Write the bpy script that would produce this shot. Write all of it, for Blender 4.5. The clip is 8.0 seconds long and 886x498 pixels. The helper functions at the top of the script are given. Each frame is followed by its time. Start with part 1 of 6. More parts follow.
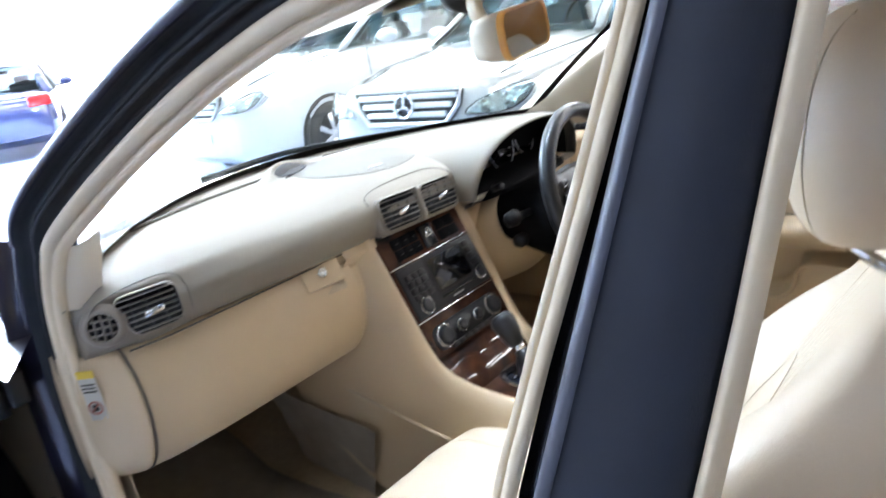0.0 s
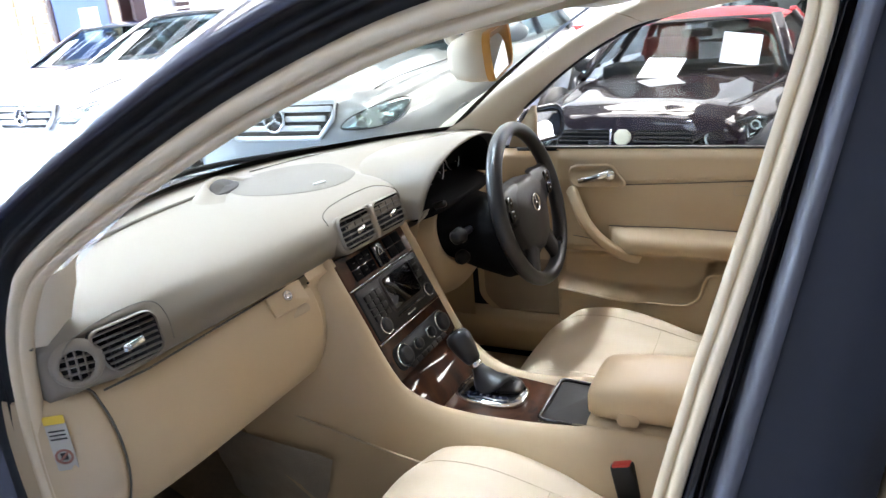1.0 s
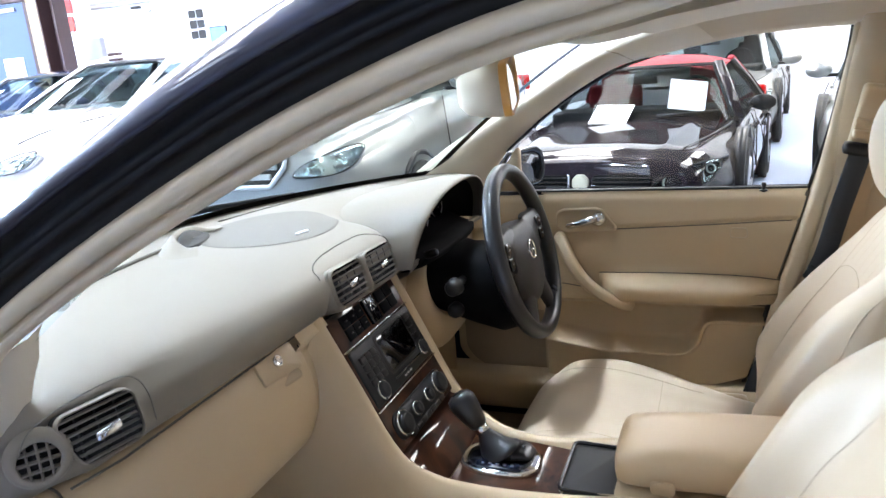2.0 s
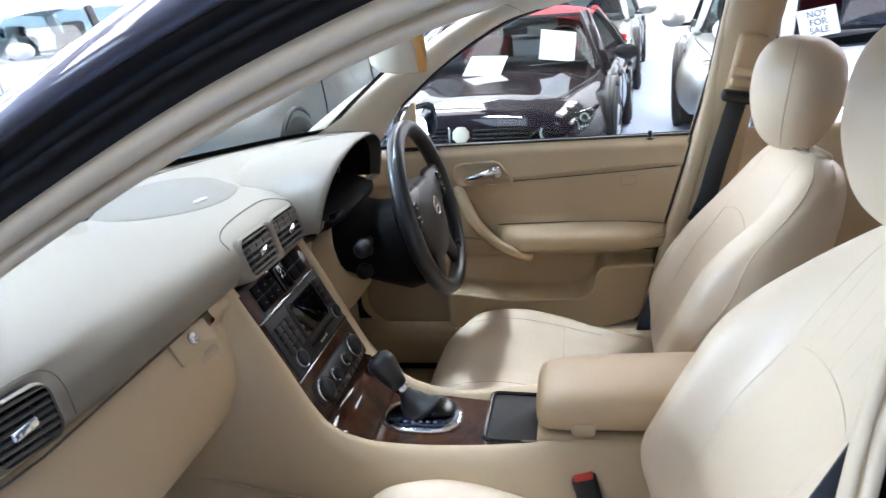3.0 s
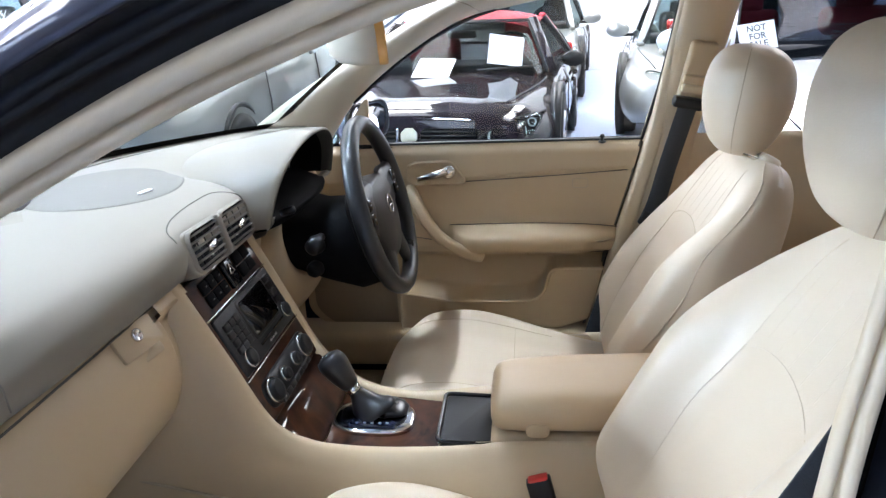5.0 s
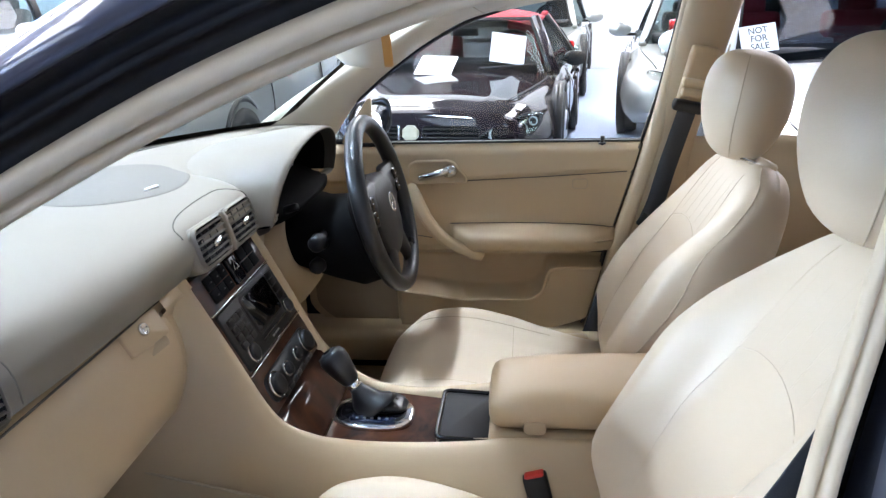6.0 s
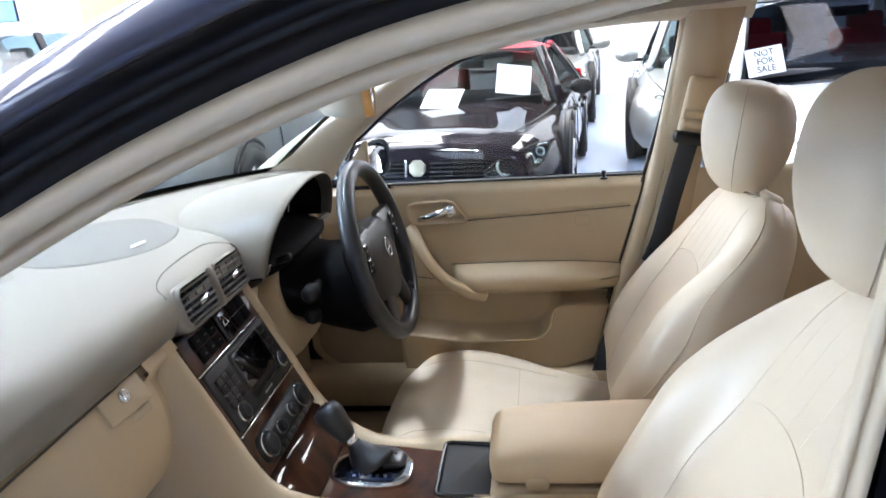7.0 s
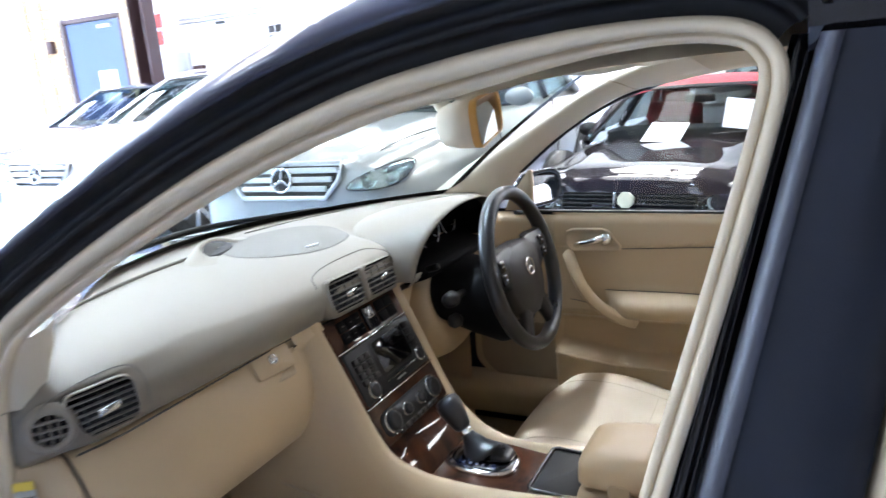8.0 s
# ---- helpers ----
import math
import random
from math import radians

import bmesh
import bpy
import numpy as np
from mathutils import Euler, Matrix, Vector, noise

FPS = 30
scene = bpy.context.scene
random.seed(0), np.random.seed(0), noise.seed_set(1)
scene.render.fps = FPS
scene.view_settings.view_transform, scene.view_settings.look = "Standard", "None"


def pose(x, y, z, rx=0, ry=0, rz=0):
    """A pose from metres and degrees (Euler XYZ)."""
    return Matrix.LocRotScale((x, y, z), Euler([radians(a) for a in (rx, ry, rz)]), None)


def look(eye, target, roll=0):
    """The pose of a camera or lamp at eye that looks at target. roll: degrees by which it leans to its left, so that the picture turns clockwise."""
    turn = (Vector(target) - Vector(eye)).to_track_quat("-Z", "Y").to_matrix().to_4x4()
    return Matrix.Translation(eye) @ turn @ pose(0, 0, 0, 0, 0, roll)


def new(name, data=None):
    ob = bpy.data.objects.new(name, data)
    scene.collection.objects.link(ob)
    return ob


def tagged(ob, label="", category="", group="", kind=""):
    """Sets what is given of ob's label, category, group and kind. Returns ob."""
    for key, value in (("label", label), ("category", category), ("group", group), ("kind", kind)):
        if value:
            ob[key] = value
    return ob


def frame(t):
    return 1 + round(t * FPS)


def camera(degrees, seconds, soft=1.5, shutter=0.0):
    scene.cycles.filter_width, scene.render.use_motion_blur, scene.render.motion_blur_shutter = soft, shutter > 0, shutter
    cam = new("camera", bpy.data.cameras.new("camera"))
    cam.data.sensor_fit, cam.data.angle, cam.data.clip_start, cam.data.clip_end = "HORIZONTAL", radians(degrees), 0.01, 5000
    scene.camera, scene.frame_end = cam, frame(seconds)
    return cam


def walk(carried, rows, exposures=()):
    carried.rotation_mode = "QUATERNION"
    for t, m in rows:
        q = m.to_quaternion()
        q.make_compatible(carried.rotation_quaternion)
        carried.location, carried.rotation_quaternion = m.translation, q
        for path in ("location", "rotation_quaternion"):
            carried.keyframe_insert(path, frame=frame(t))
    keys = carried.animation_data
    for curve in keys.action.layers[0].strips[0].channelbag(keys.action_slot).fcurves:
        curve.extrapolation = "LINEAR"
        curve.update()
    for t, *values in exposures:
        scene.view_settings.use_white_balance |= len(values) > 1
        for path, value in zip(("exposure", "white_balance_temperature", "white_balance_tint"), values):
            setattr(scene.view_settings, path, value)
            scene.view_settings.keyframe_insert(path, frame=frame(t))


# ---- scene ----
cam = camera(61.6, 8.0, soft=1.4, shutter=0.4)
PATH = [
    (0, (-1.108, -0.774, 1.298), (0.347, 0.453, 0.685), -8.5),
    (0.5, (-1.131, -0.695, 1.322), (0.502, 0.338, 0.806), -4.1),
    (1, (-1.219, -0.567, 1.329), (0.474, 0.294, 0.702), -5.4),
    (1.2, (-1.248, -0.55, 1.308), (0.477, 0.269, 0.712), -6.3),
    (2.3, (-1.107, -0.365, 1.302), (0.695, 0.338, 0.793), -4.9),
    (2.5, (-1.098, -0.355, 1.3), (0.701, 0.334, 0.763), -4.9),
    (3, (-1.147, -0.336, 1.314), (0.7, 0.052, 0.652), -5.4),
    (3.5, (-1.174, -0.295, 1.324), (0.684, -0.011, 0.642), -1.1),
    (4, (-1.145, -0.337, 1.295), (0.72, -0.14, 0.602), -2.2),
    (4.5, (-1.136, -0.33, 1.293), (0.741, -0.172, 0.62), -4.0),
    (5, (-1.134, -0.309, 1.3), (0.738, -0.075, 0.636), -2.9),
    (6.3, (-1.155, -0.308, 1.313), (0.709, -0.079, 0.625), -1.5),
    (6.5, (-1.141, -0.299, 1.309), (0.71, -0.051, 0.594), -0.7),
    (7, (-1.1, -0.345, 1.329), (0.788, -0.067, 0.73), -4.4),
    (7.5, (-1.075, -0.478, 1.311), (0.76, 0.146, 0.819), -4.8),
    (8, (-1.196, -0.6, 1.333), (0.53, 0.293, 0.861), -5.0),
]
walk(cam, [(t, look(eye, target, roll)) for t, eye, target, roll in PATH],
     exposures=[(0.0, 0.70, 6950, 17), (0.5, 0.52, 7250, 18), (1.0, 0.40, 7450, 18), (2.3, 0.29, 6950, 17), (4.5, 0.28, 6750, 17), (7.2, 0.30, 6850, 17), (8.0, 0.30, 6950, 17)])

# ---- world and lights ----
scene.view_settings.exposure = 0.0
world = bpy.data.worlds.new("world")
scene.world = world
world.use_nodes = True
wn = world.node_tree.nodes
sky = wn.new("ShaderNodeTexSky")
sky.sky_type = "NISHITA"
sky.sun_disc = False
sky.sun_elevation, sky.sun_rotation = radians(50), radians(40)
world.node_tree.links.new(sky.outputs[0], wn["Background"].inputs[0])
wn["Background"].inputs[1].default_value = 0.1


# ---- materials ----
def mat(name, color, rough=0.5, metal=0.0, var=0.06, scale=8.0, bump=0.0, bscale=300.0, coat=0.0, spec=0.5, alpha=None):
    m = bpy.data.materials.new(name)
    m.use_nodes = True
    nt = m.node_tree
    b = nt.nodes["Principled BSDF"]
    b.inputs["Roughness"].default_value = rough
    b.inputs["Metallic"].default_value = metal
    b.inputs["Specular IOR Level"].default_value = spec
    b.inputs["Coat Weight"].default_value = coat
    b.inputs["Coat Roughness"].default_value = 0.04
    tc = nt.nodes.new("ShaderNodeTexCoord")
    n1 = nt.nodes.new("ShaderNodeTexNoise")
    n1.inputs["Scale"].default_value = scale
    n1.inputs["Detail"].default_value = 5
    nt.links.new(tc.outputs["Object"], n1.inputs["Vector"])
    ramp = nt.nodes.new("ShaderNodeMix")
    ramp.data_type = "RGBA"
    c = Vector(color)
    ramp.inputs[6].default_value = (*(c * (1 - var)), 1)
    ramp.inputs[7].default_value = (*[min(1, v * (1 + var)) for v in c], 1)
    nt.links.new(n1.outputs["Fac"], ramp.inputs[0])
    nt.links.new(ramp.outputs[2], b.inputs["Base Color"])
    if var > 0:
        mr = nt.nodes.new("ShaderNodeMapRange")
        mr.inputs[3].default_value, mr.inputs[4].default_value = max(0.0, rough - 0.08 * (rough > 0.15)), min(1.0, rough + 0.08)
        nt.links.new(n1.outputs["Fac"], mr.inputs[0])
        nt.links.new(mr.outputs[0], b.inputs["Roughness"])
    if bump > 0:
        n2 = nt.nodes.new("ShaderNodeTexNoise")
        n2.inputs["Scale"].default_value = bscale
        n2.inputs["Detail"].default_value = 3
        nt.links.new(tc.outputs["Object"], n2.inputs["Vector"])
        bp = nt.nodes.new("ShaderNodeBump")
        bp.inputs["Strength"].default_value = bump
        bp.inputs["Distance"].default_value = 0.002
        nt.links.new(n2.outputs["Fac"], bp.inputs["Height"])
        nt.links.new(bp.outputs[0], b.inputs["Normal"])
    return m


def glow(name, color, strength):
    m = bpy.data.materials.new(name)
    m.use_nodes = True
    b = m.node_tree.nodes["Principled BSDF"]
    b.inputs["Base Color"].default_value = (*color, 1)
    b.inputs["Emission Color"].default_value = (*color, 1)
    b.inputs["Emission Strength"].default_value = strength
    return m


def glass(name, tint=(0.9, 0.95, 0.93), rough=0.0, refl=0.35):
    # thin pane: clear light with a little mirror gloss on top
    m = bpy.data.materials.new(name)
    m.use_nodes = True
    nt = m.node_tree
    nt.nodes.remove(nt.nodes["Principled BSDF"])
    tr = nt.nodes.new("ShaderNodeBsdfTransparent")
    tr.inputs[0].default_value = (*tint, 1)
    gl = nt.nodes.new("ShaderNodeBsdfGlossy")
    gl.inputs["Roughness"].default_value = rough
    lw = nt.nodes.new("ShaderNodeLayerWeight")
    pw = nt.nodes.new("ShaderNodeMath")
    pw.operation = "POWER"
    pw.inputs[1].default_value = 4.0
    fr = nt.nodes.new("ShaderNodeMapRange")
    fr.inputs[3].default_value, fr.inputs[4].default_value = min(0.04, refl / 4), refl
    nt.links.new(lw.outputs["Facing"], pw.inputs[0])
    nt.links.new(pw.outputs[0], fr.inputs[0])
    mx = nt.nodes.new("ShaderNodeMixShader")
    nt.links.new(fr.outputs[0], mx.inputs[0])
    nt.links.new(tr.outputs[0], mx.inputs[1])
    nt.links.new(gl.outputs[0], mx.inputs[2])
    nt.links.new(mx.outputs[0], nt.nodes["Material Output"].inputs[0])
    return m


def wood_mat(name):
    # burl walnut under a clear lacquer
    m = mat(name, (0.075, 0.026, 0.012), 0.5, coat=0.6, spec=0.08)
    nt = m.node_tree
    b = nt.nodes["Principled BSDF"]
    tc = nt.nodes.new("ShaderNodeTexCoord")
    n1 = nt.nodes.new("ShaderNodeTexNoise")
    n1.inputs["Scale"].default_value, n1.inputs["Detail"].default_value, n1.inputs["Distortion"].default_value = 14, 6, 1.2
    cr_ = nt.nodes.new("ShaderNodeValToRGB")
    cr_.color_ramp.elements[0].position, cr_.color_ramp.elements[0].color = 0.30, (0.008, 0.003, 0.002, 1)
    cr_.color_ramp.elements[1].position, cr_.color_ramp.elements[1].color = 0.75, (0.085, 0.026, 0.010, 1)
    nt.links.new(tc.outputs["Object"], n1.inputs["Vector"])
    nt.links.new(n1.outputs["Fac"], cr_.inputs[0])
    nt.links.new(cr_.outputs[0], b.inputs["Base Color"])
    return m


LEATHER = mat("beige leather", (0.565, 0.448, 0.322), 0.42, var=0.05, scale=6, bump=0.12, bscale=420)
PANEL = mat("beige soft trim", (0.49, 0.36, 0.222), 0.5, var=0.04, scale=5, bump=0.1, bscale=600)
DASHTOP = mat("greige soft dash", (0.205, 0.175, 0.136), 0.5, var=0.03, scale=4, bump=0.1, bscale=700)
DASHGRILL = mat("greige speaker mesh", (0.165, 0.150, 0.128), 0.7, var=0.05, scale=5, bump=0.35, bscale=900)
SEAL = mat("beige rubber seal", (0.60, 0.475, 0.32), 0.6, var=0.05, scale=12, bump=0.1, bscale=500)
HEADLINER = mat("beige headliner cloth", (0.66, 0.57, 0.44), 0.9, var=0.04, scale=10, bump=0.2, bscale=900)
# headliner cloth brightened to make up for light bounced under the roof
LINING = mat("brightened beige roof cloth", (0.78, 0.70, 0.57), 0.9, var=0.04, scale=10, bump=0.2, bscale=900)
CARPET = mat("beige carpet", (0.45, 0.335, 0.205), 0.95, var=0.18, scale=60, bump=0.8, bscale=500)
MATGREY = mat("taupe floor mat", (0.30, 0.25, 0.19), 0.8, var=0.25, scale=25, bump=0.8, bscale=250)
BLACK = mat("black plastic", (0.007, 0.007, 0.008), 0.38, spec=0.35, var=0.2, scale=30, bump=0.08, bscale=500)
COLBLACK = mat("matt black column plastic", (0.0035, 0.0035, 0.004), 0.7, spec=0.06, var=0.2, scale=30, bump=0.08, bscale=500)
BLACKLEATHER = mat("black leather", (0.014, 0.014, 0.016), 0.30, var=0.15, scale=25, bump=0.15, bscale=350)
TRAYGREY = mat("dark grey lid plastic", (0.020, 0.019, 0.019), 0.5, spec=0.25, var=0.1, scale=20, bump=0.1, bscale=500)
HUBGREY = mat("anthracite wheel pad", (0.016, 0.0135, 0.013), 0.45, spec=0.3, var=0.1, scale=20, bump=0.12, bscale=500)
GLOSSBLACK = mat("gloss black", (0.008, 0.008, 0.01), 0.08, var=0.0)
RUBBER = mat("black rubber", (0.005, 0.005, 0.006), 0.5, spec=0.25, var=0.2, scale=20, bump=0.1, bscale=200)
BTRIM = mat("dark grey pillar trim", (0.0115, 0.0135, 0.0205), 0.5, spec=0.26, var=0.08, scale=8, bump=0.12, bscale=700)
NAVY = mat("deep navy metallic paint", (0.017, 0.0165, 0.031), 0.38, metal=0.5, var=0.1, scale=10, coat=1.0, spec=0.15)
CHROME = mat("chrome", (0.75, 0.75, 0.75), 0.08, metal=1.0, var=0.0)
SATIN = mat("satin silver", (0.55, 0.55, 0.56), 0.3, metal=1.0, var=0.03)
WOOD = wood_mat("burl walnut")
SLAT = mat("greige vent slats", (0.15, 0.133, 0.112), 0.45, var=0.03)
# mesh browner than the door trim, with the corner's shade put into it
SPEAKERMESH = mat("shade-browned speaker mesh", (0.30, 0.225, 0.15), 0.8, var=0.08, scale=20, bump=0.5, bscale=900)
BELT = mat("charcoal webbing", (0.022, 0.026, 0.034), 0.7, var=0.15, scale=30, bump=0.5, bscale=700)
RED = mat("red button plastic", (0.55, 0.03, 0.02), 0.35, var=0.05)
DULLRED = mat("muted red print", (0.30, 0.13, 0.10), 0.6, var=0.1)
GROOVE = mat("dark greige groove", (0.10, 0.09, 0.075), 0.8, var=0.05)
ARMTAN = mat("tan leather", (0.58, 0.42, 0.255), 0.42, var=0.05, scale=6, bump=0.12, bscale=420)
WHITE = mat("white paper", (0.85, 0.85, 0.85), 0.7, var=0.02)
# white label paper darkened to match the shade at the dashboard's end
LABELW = mat("label paper dimmed for shade", (0.40, 0.38, 0.34), 0.6, var=0.05)
INK = mat("black ink", (0.02, 0.02, 0.02), 0.7, var=0.0)
YELLOW = mat("yellow label", (0.60, 0.40, 0.03), 0.5, var=0.02)
AMBER = mat("amber mirror rim", (0.62, 0.30, 0.07), 0.4, var=0.05)
SEAM = mat("stitched seam thread", (0.43, 0.34, 0.235), 0.8, var=0.05)
SCREEN = mat("dark display glass", (0.006, 0.006, 0.008), 0.05, var=0.0)
GLASS = glass("clear glass")
WSGLASS = glass("green-tinted laminated glass", (0.64, 0.715, 0.69))
COUPEGLASS = glass("dark tinted car glass", (0.12, 0.14, 0.17), refl=0.03)
DARKGLASS = glass("tinted car glass", (0.42, 0.50, 0.51), refl=0.09)
ROADGLASS = glass("grey car glass", (0.34, 0.37, 0.38), refl=0.05)
MIRROR = mat("tinted mirror", (0.24, 0.25, 0.27), 0.01, metal=1.0, var=0.0)
MGPAINT = mat("dark aubergine metallic paint", (0.008, 0.004, 0.007), 0.6, spec=0.04, var=0.1, scale=10, coat=0.9)
MGPAINT.node_tree.nodes["Principled BSDF"].inputs["Coat IOR"].default_value = 1.45
# lighter than the pillar cover: light caught by its edge, put into the colour
EDGEGREY = mat("lilac-grey edge highlight", (0.040, 0.040, 0.052), 0.45, var=0.05)
BAR = mat("bright grille bar", (0.62, 0.62, 0.60), 0.3, metal=0.4, var=0.03)
SILVER = mat("silver metallic paint", (0.34, 0.335, 0.315), 0.32, metal=0.5, var=0.03, coat=1.0)
CARWHITE = mat("white car paint", (0.55, 0.55, 0.55), 0.25, var=0.02, coat=1.0)
CARBLUE = mat("dark blue car paint", (0.02, 0.03, 0.09), 0.22, var=0.05, coat=1.0)
REDCLOTH = mat("red fabric hood", (0.38, 0.02, 0.03), 0.8, var=0.1, bump=0.3, bscale=300)
TYRE = mat("tyre rubber", (0.02, 0.02, 0.02), 0.8, var=0.2, scale=20, bump=0.3, bscale=100)
ALLOY = mat("alloy wheel", (0.55, 0.55, 0.56), 0.3, metal=0.9, var=0.04)
LAMP = mat("headlamp chrome", (0.7, 0.72, 0.75), 0.15, metal=0.9, var=0.3, scale=60)
TAIL = mat("red tail lamp", (0.5, 0.01, 0.01), 0.15, var=0.05, coat=1.0)
# cabin tone lifted to stand in for grey reflections on the windscreens
GREYIN = mat("cabin grey for glass reflections", (0.16, 0.17, 0.17), 0.8, var=0.2)
DARKIN = mat("dark car cabin", (0.03, 0.03, 0.032), 0.8, var=0.2)


# ---- mesh helpers ----
def lin(a, b, n, endpoint=True):
    return [float(v) for v in np.linspace(a, b, n, endpoint=endpoint)]


def part(name, bm, material, parent=None, label="", smooth=True):
    me = bpy.data.meshes.new(name)
    if smooth:
        for f in bm.faces:
            f.smooth = True
    bm.normal_update()
    bm.to_mesh(me)
    bm.free()
    for mm in (material if isinstance(material, (list, tuple)) else [material]):
        me.materials.append(mm)
    ob = new(name, me)
    if parent is not None:
        ob.parent = parent
    if label:
        ob["label"] = label
    return ob


def thing(name, label, category, at=(0, 0, 0), group="", kind=""):
    ob = new(name)
    ob.location = at
    bpy.context.view_layer.update()
    return tagged(ob, label, category, group, kind)


def cr(pts, n=8, closed=False):
    """Catmull-Rom through the points."""
    p = [Vector(q) for q in pts]
    out = []
    m = len(p)
    for i in range(m if closed else m - 1):
        a = p[(i - 1) % m] if closed or i > 0 else p[0] * 2 - p[1]
        b, c = p[i], p[(i + 1) % m]
        d = p[(i + 2) % m] if closed or i + 2 < m else c * 2 - b
        for k in range(n):
            t = k / n
            out.append(0.5 * ((2 * b) + (c - a) * t + (2 * a - 5 * b + 4 * c - d) * t * t + (3 * b - a - 3 * c + d) * t ** 3))
    if not closed:
        out.append(p[-1].copy())
    return out


def grid(rows, close_u=False, close_v=False, caps=False, mats=None):
    """A skin over rows of points; close_v joins each row's ends, caps closes the first and last row."""
    bm = bmesh.new()
    vs = [[bm.verts.new(p) for p in r] for r in rows]
    nu, nv = len(vs), len(vs[0])
    for i in range(nu if close_u else nu - 1):
        for j in range(nv if close_v else nv - 1):
            q = [vs[i][j], vs[i][(j + 1) % nv], vs[(i + 1) % nu][(j + 1) % nv], vs[(i + 1) % nu][j]]
            try:
                f = bm.faces.new(q)
                if mats:
                    f.material_index = mats(i, j)
            except ValueError:
                pass
    if caps:
        for r in (vs[0][::-1], vs[-1]):
            try:
                bm.faces.new(r)
            except ValueError:
                pass
    bmesh.ops.recalc_face_normals(bm, faces=bm.faces)
    return bm


def sweep(path, section, up=(0, 0, 1), closed=False, caps=True, ups=None, scale=None, mats=None):
    """Sweeps a closed section of (side, up) pairs along the path."""
    rows = []
    n = len(path)
    for i, p in enumerate(path):
        a, b = path[max(i - 1, 0)] if not closed else path[i - 1], path[min(i + 1, n - 1)] if not closed else path[(i + 1) % n]
        d = (Vector(b) - Vector(a)).normalized()
        u = Vector(ups[i] if ups else up)
        s = d.cross(u).normalized()
        v = s.cross(d).normalized()
        k = scale[i] if scale else 1
        rows.append([Vector(p) + s * q[0] * k + v * q[1] * k for q in section])
    return grid(rows, close_u=closed, close_v=True, caps=caps and not closed, mats=mats)


def circle(r, n=12, rx=None):
    return [((rx or r) * math.cos(2 * math.pi * k / n), r * math.sin(2 * math.pi * k / n)) for k in range(n)]


def rrect(w, h, r, n=4):
    """A rounded rectangle, centred."""
    out = []
    for cx, cy, a0 in ((w / 2 - r, h / 2 - r, 0), (-w / 2 + r, h / 2 - r, 90), (-w / 2 + r, -h / 2 + r, 180), (w / 2 - r, -h / 2 + r, 270)):
        for k in range(n + 1):
            a = radians(a0 + 90 * k / n)
            out.append((cx + r * math.cos(a), cy + r * math.sin(a)))
    return out


def frame_m(o, u, v):
    """A matrix at o with x along u and y along v."""
    u, v = Vector(u).normalized(), Vector(v).normalized()
    w = u.cross(v).normalized()
    v = w.cross(u)
    m = Matrix((u, v, w)).transposed().to_4x4()
    m.translation = o
    return m


def slab(m, outline, depth, bevel=0.0, dome=0.0):
    """A plate: an outline in m's xy, from z=0 down to -depth, with a soft front edge."""
    c = Vector((sum(p[0] for p in outline) / len(outline), sum(p[1] for p in outline) / len(outline)))
    def ring(k, z):
        return [m @ Vector((c.x + (p[0] - c.x) * k, c.y + (p[1] - c.y) * k, z)) for p in outline]
    ext = max(max(abs(p[0] - c.x) for p in outline), 1e-6)
    kb = 1 - bevel / ext
    rows = [ring(1, -depth), ring(1, -bevel), ring(1 - (1 - kb) * 0.3, -bevel * 0.3), ring(kb, 0)]
    if dome:
        rows += [ring(kb * 0.8, dome * 0.45), ring(kb * 0.5, dome * 0.8), ring(kb * 0.2, dome)]
    return grid(rows, close_v=True, caps=True)


def tube(pts, r, n=10, closed=False, up=(0, 0, 1), rx=None):
    return sweep(pts, circle(r, n, rx), up=up, closed=closed)


def rings(m, prof, n=24, caps=True):
    """A turned shape: (radius, height) pairs about m's z."""
    rows = [[m @ Vector((r * math.cos(2 * math.pi * k / n), r * math.sin(2 * math.pi * k / n), z)) for k in range(n)] for r, z in prof]
    return grid(rows, close_v=True, caps=caps)


def box(m, w, d, h, bevel=0.0, seg=2):
    bm = bmesh.new()
    bmesh.ops.create_cube(bm, size=1, matrix=m @ Matrix.Diagonal((w, d, h, 1)))
    if bevel:
        bmesh.ops.bevel(bm, geom=bm.edges[:], offset=bevel, segments=seg, affect="EDGES", profile=0.6)
    return bm


def merge(*bms):
    out = bmesh.new()
    for b in bms:
        me = bpy.data.meshes.new("tmp")
        b.to_mesh(me)
        b.free()
        out.from_mesh(me)
        bpy.data.meshes.remove(me)
    return out


def smooth(a, b, x):
    t = min(1.0, max(0.0, (x - a) / (b - a)))
    return t * t * (3 - 2 * t)


def lerp(a, b, t):
    return a + (b - a) * t


def interp(table, x):
    """Piecewise-linear look-up in (x, value) pairs."""
    if x <= table[0][0]:
        return table[0][1]
    for (a, va), (b, vb) in zip(table, table[1:]):
        if x <= b:
            return va + (vb - va) * (x - a) / (b - a)
    return table[-1][1]


I4 = Matrix.Identity(4)

# ---- the sedan that the camera looks into: x across, y forward, z up ----
sedan = thing("sedan_car", "dark navy sedan with beige leather cabin, passenger door standing open", "car")

SIDE_A, SIDE_B = -0.745, 0.26


def side_x(z):
    """The plane of the door opening: it leans in towards the roof and stands upright below the waist."""
    return max(SIDE_A + SIDE_B * (z - 0.93), -0.705) if z < 1.09 else SIDE_A + SIDE_B * (z - 0.93)


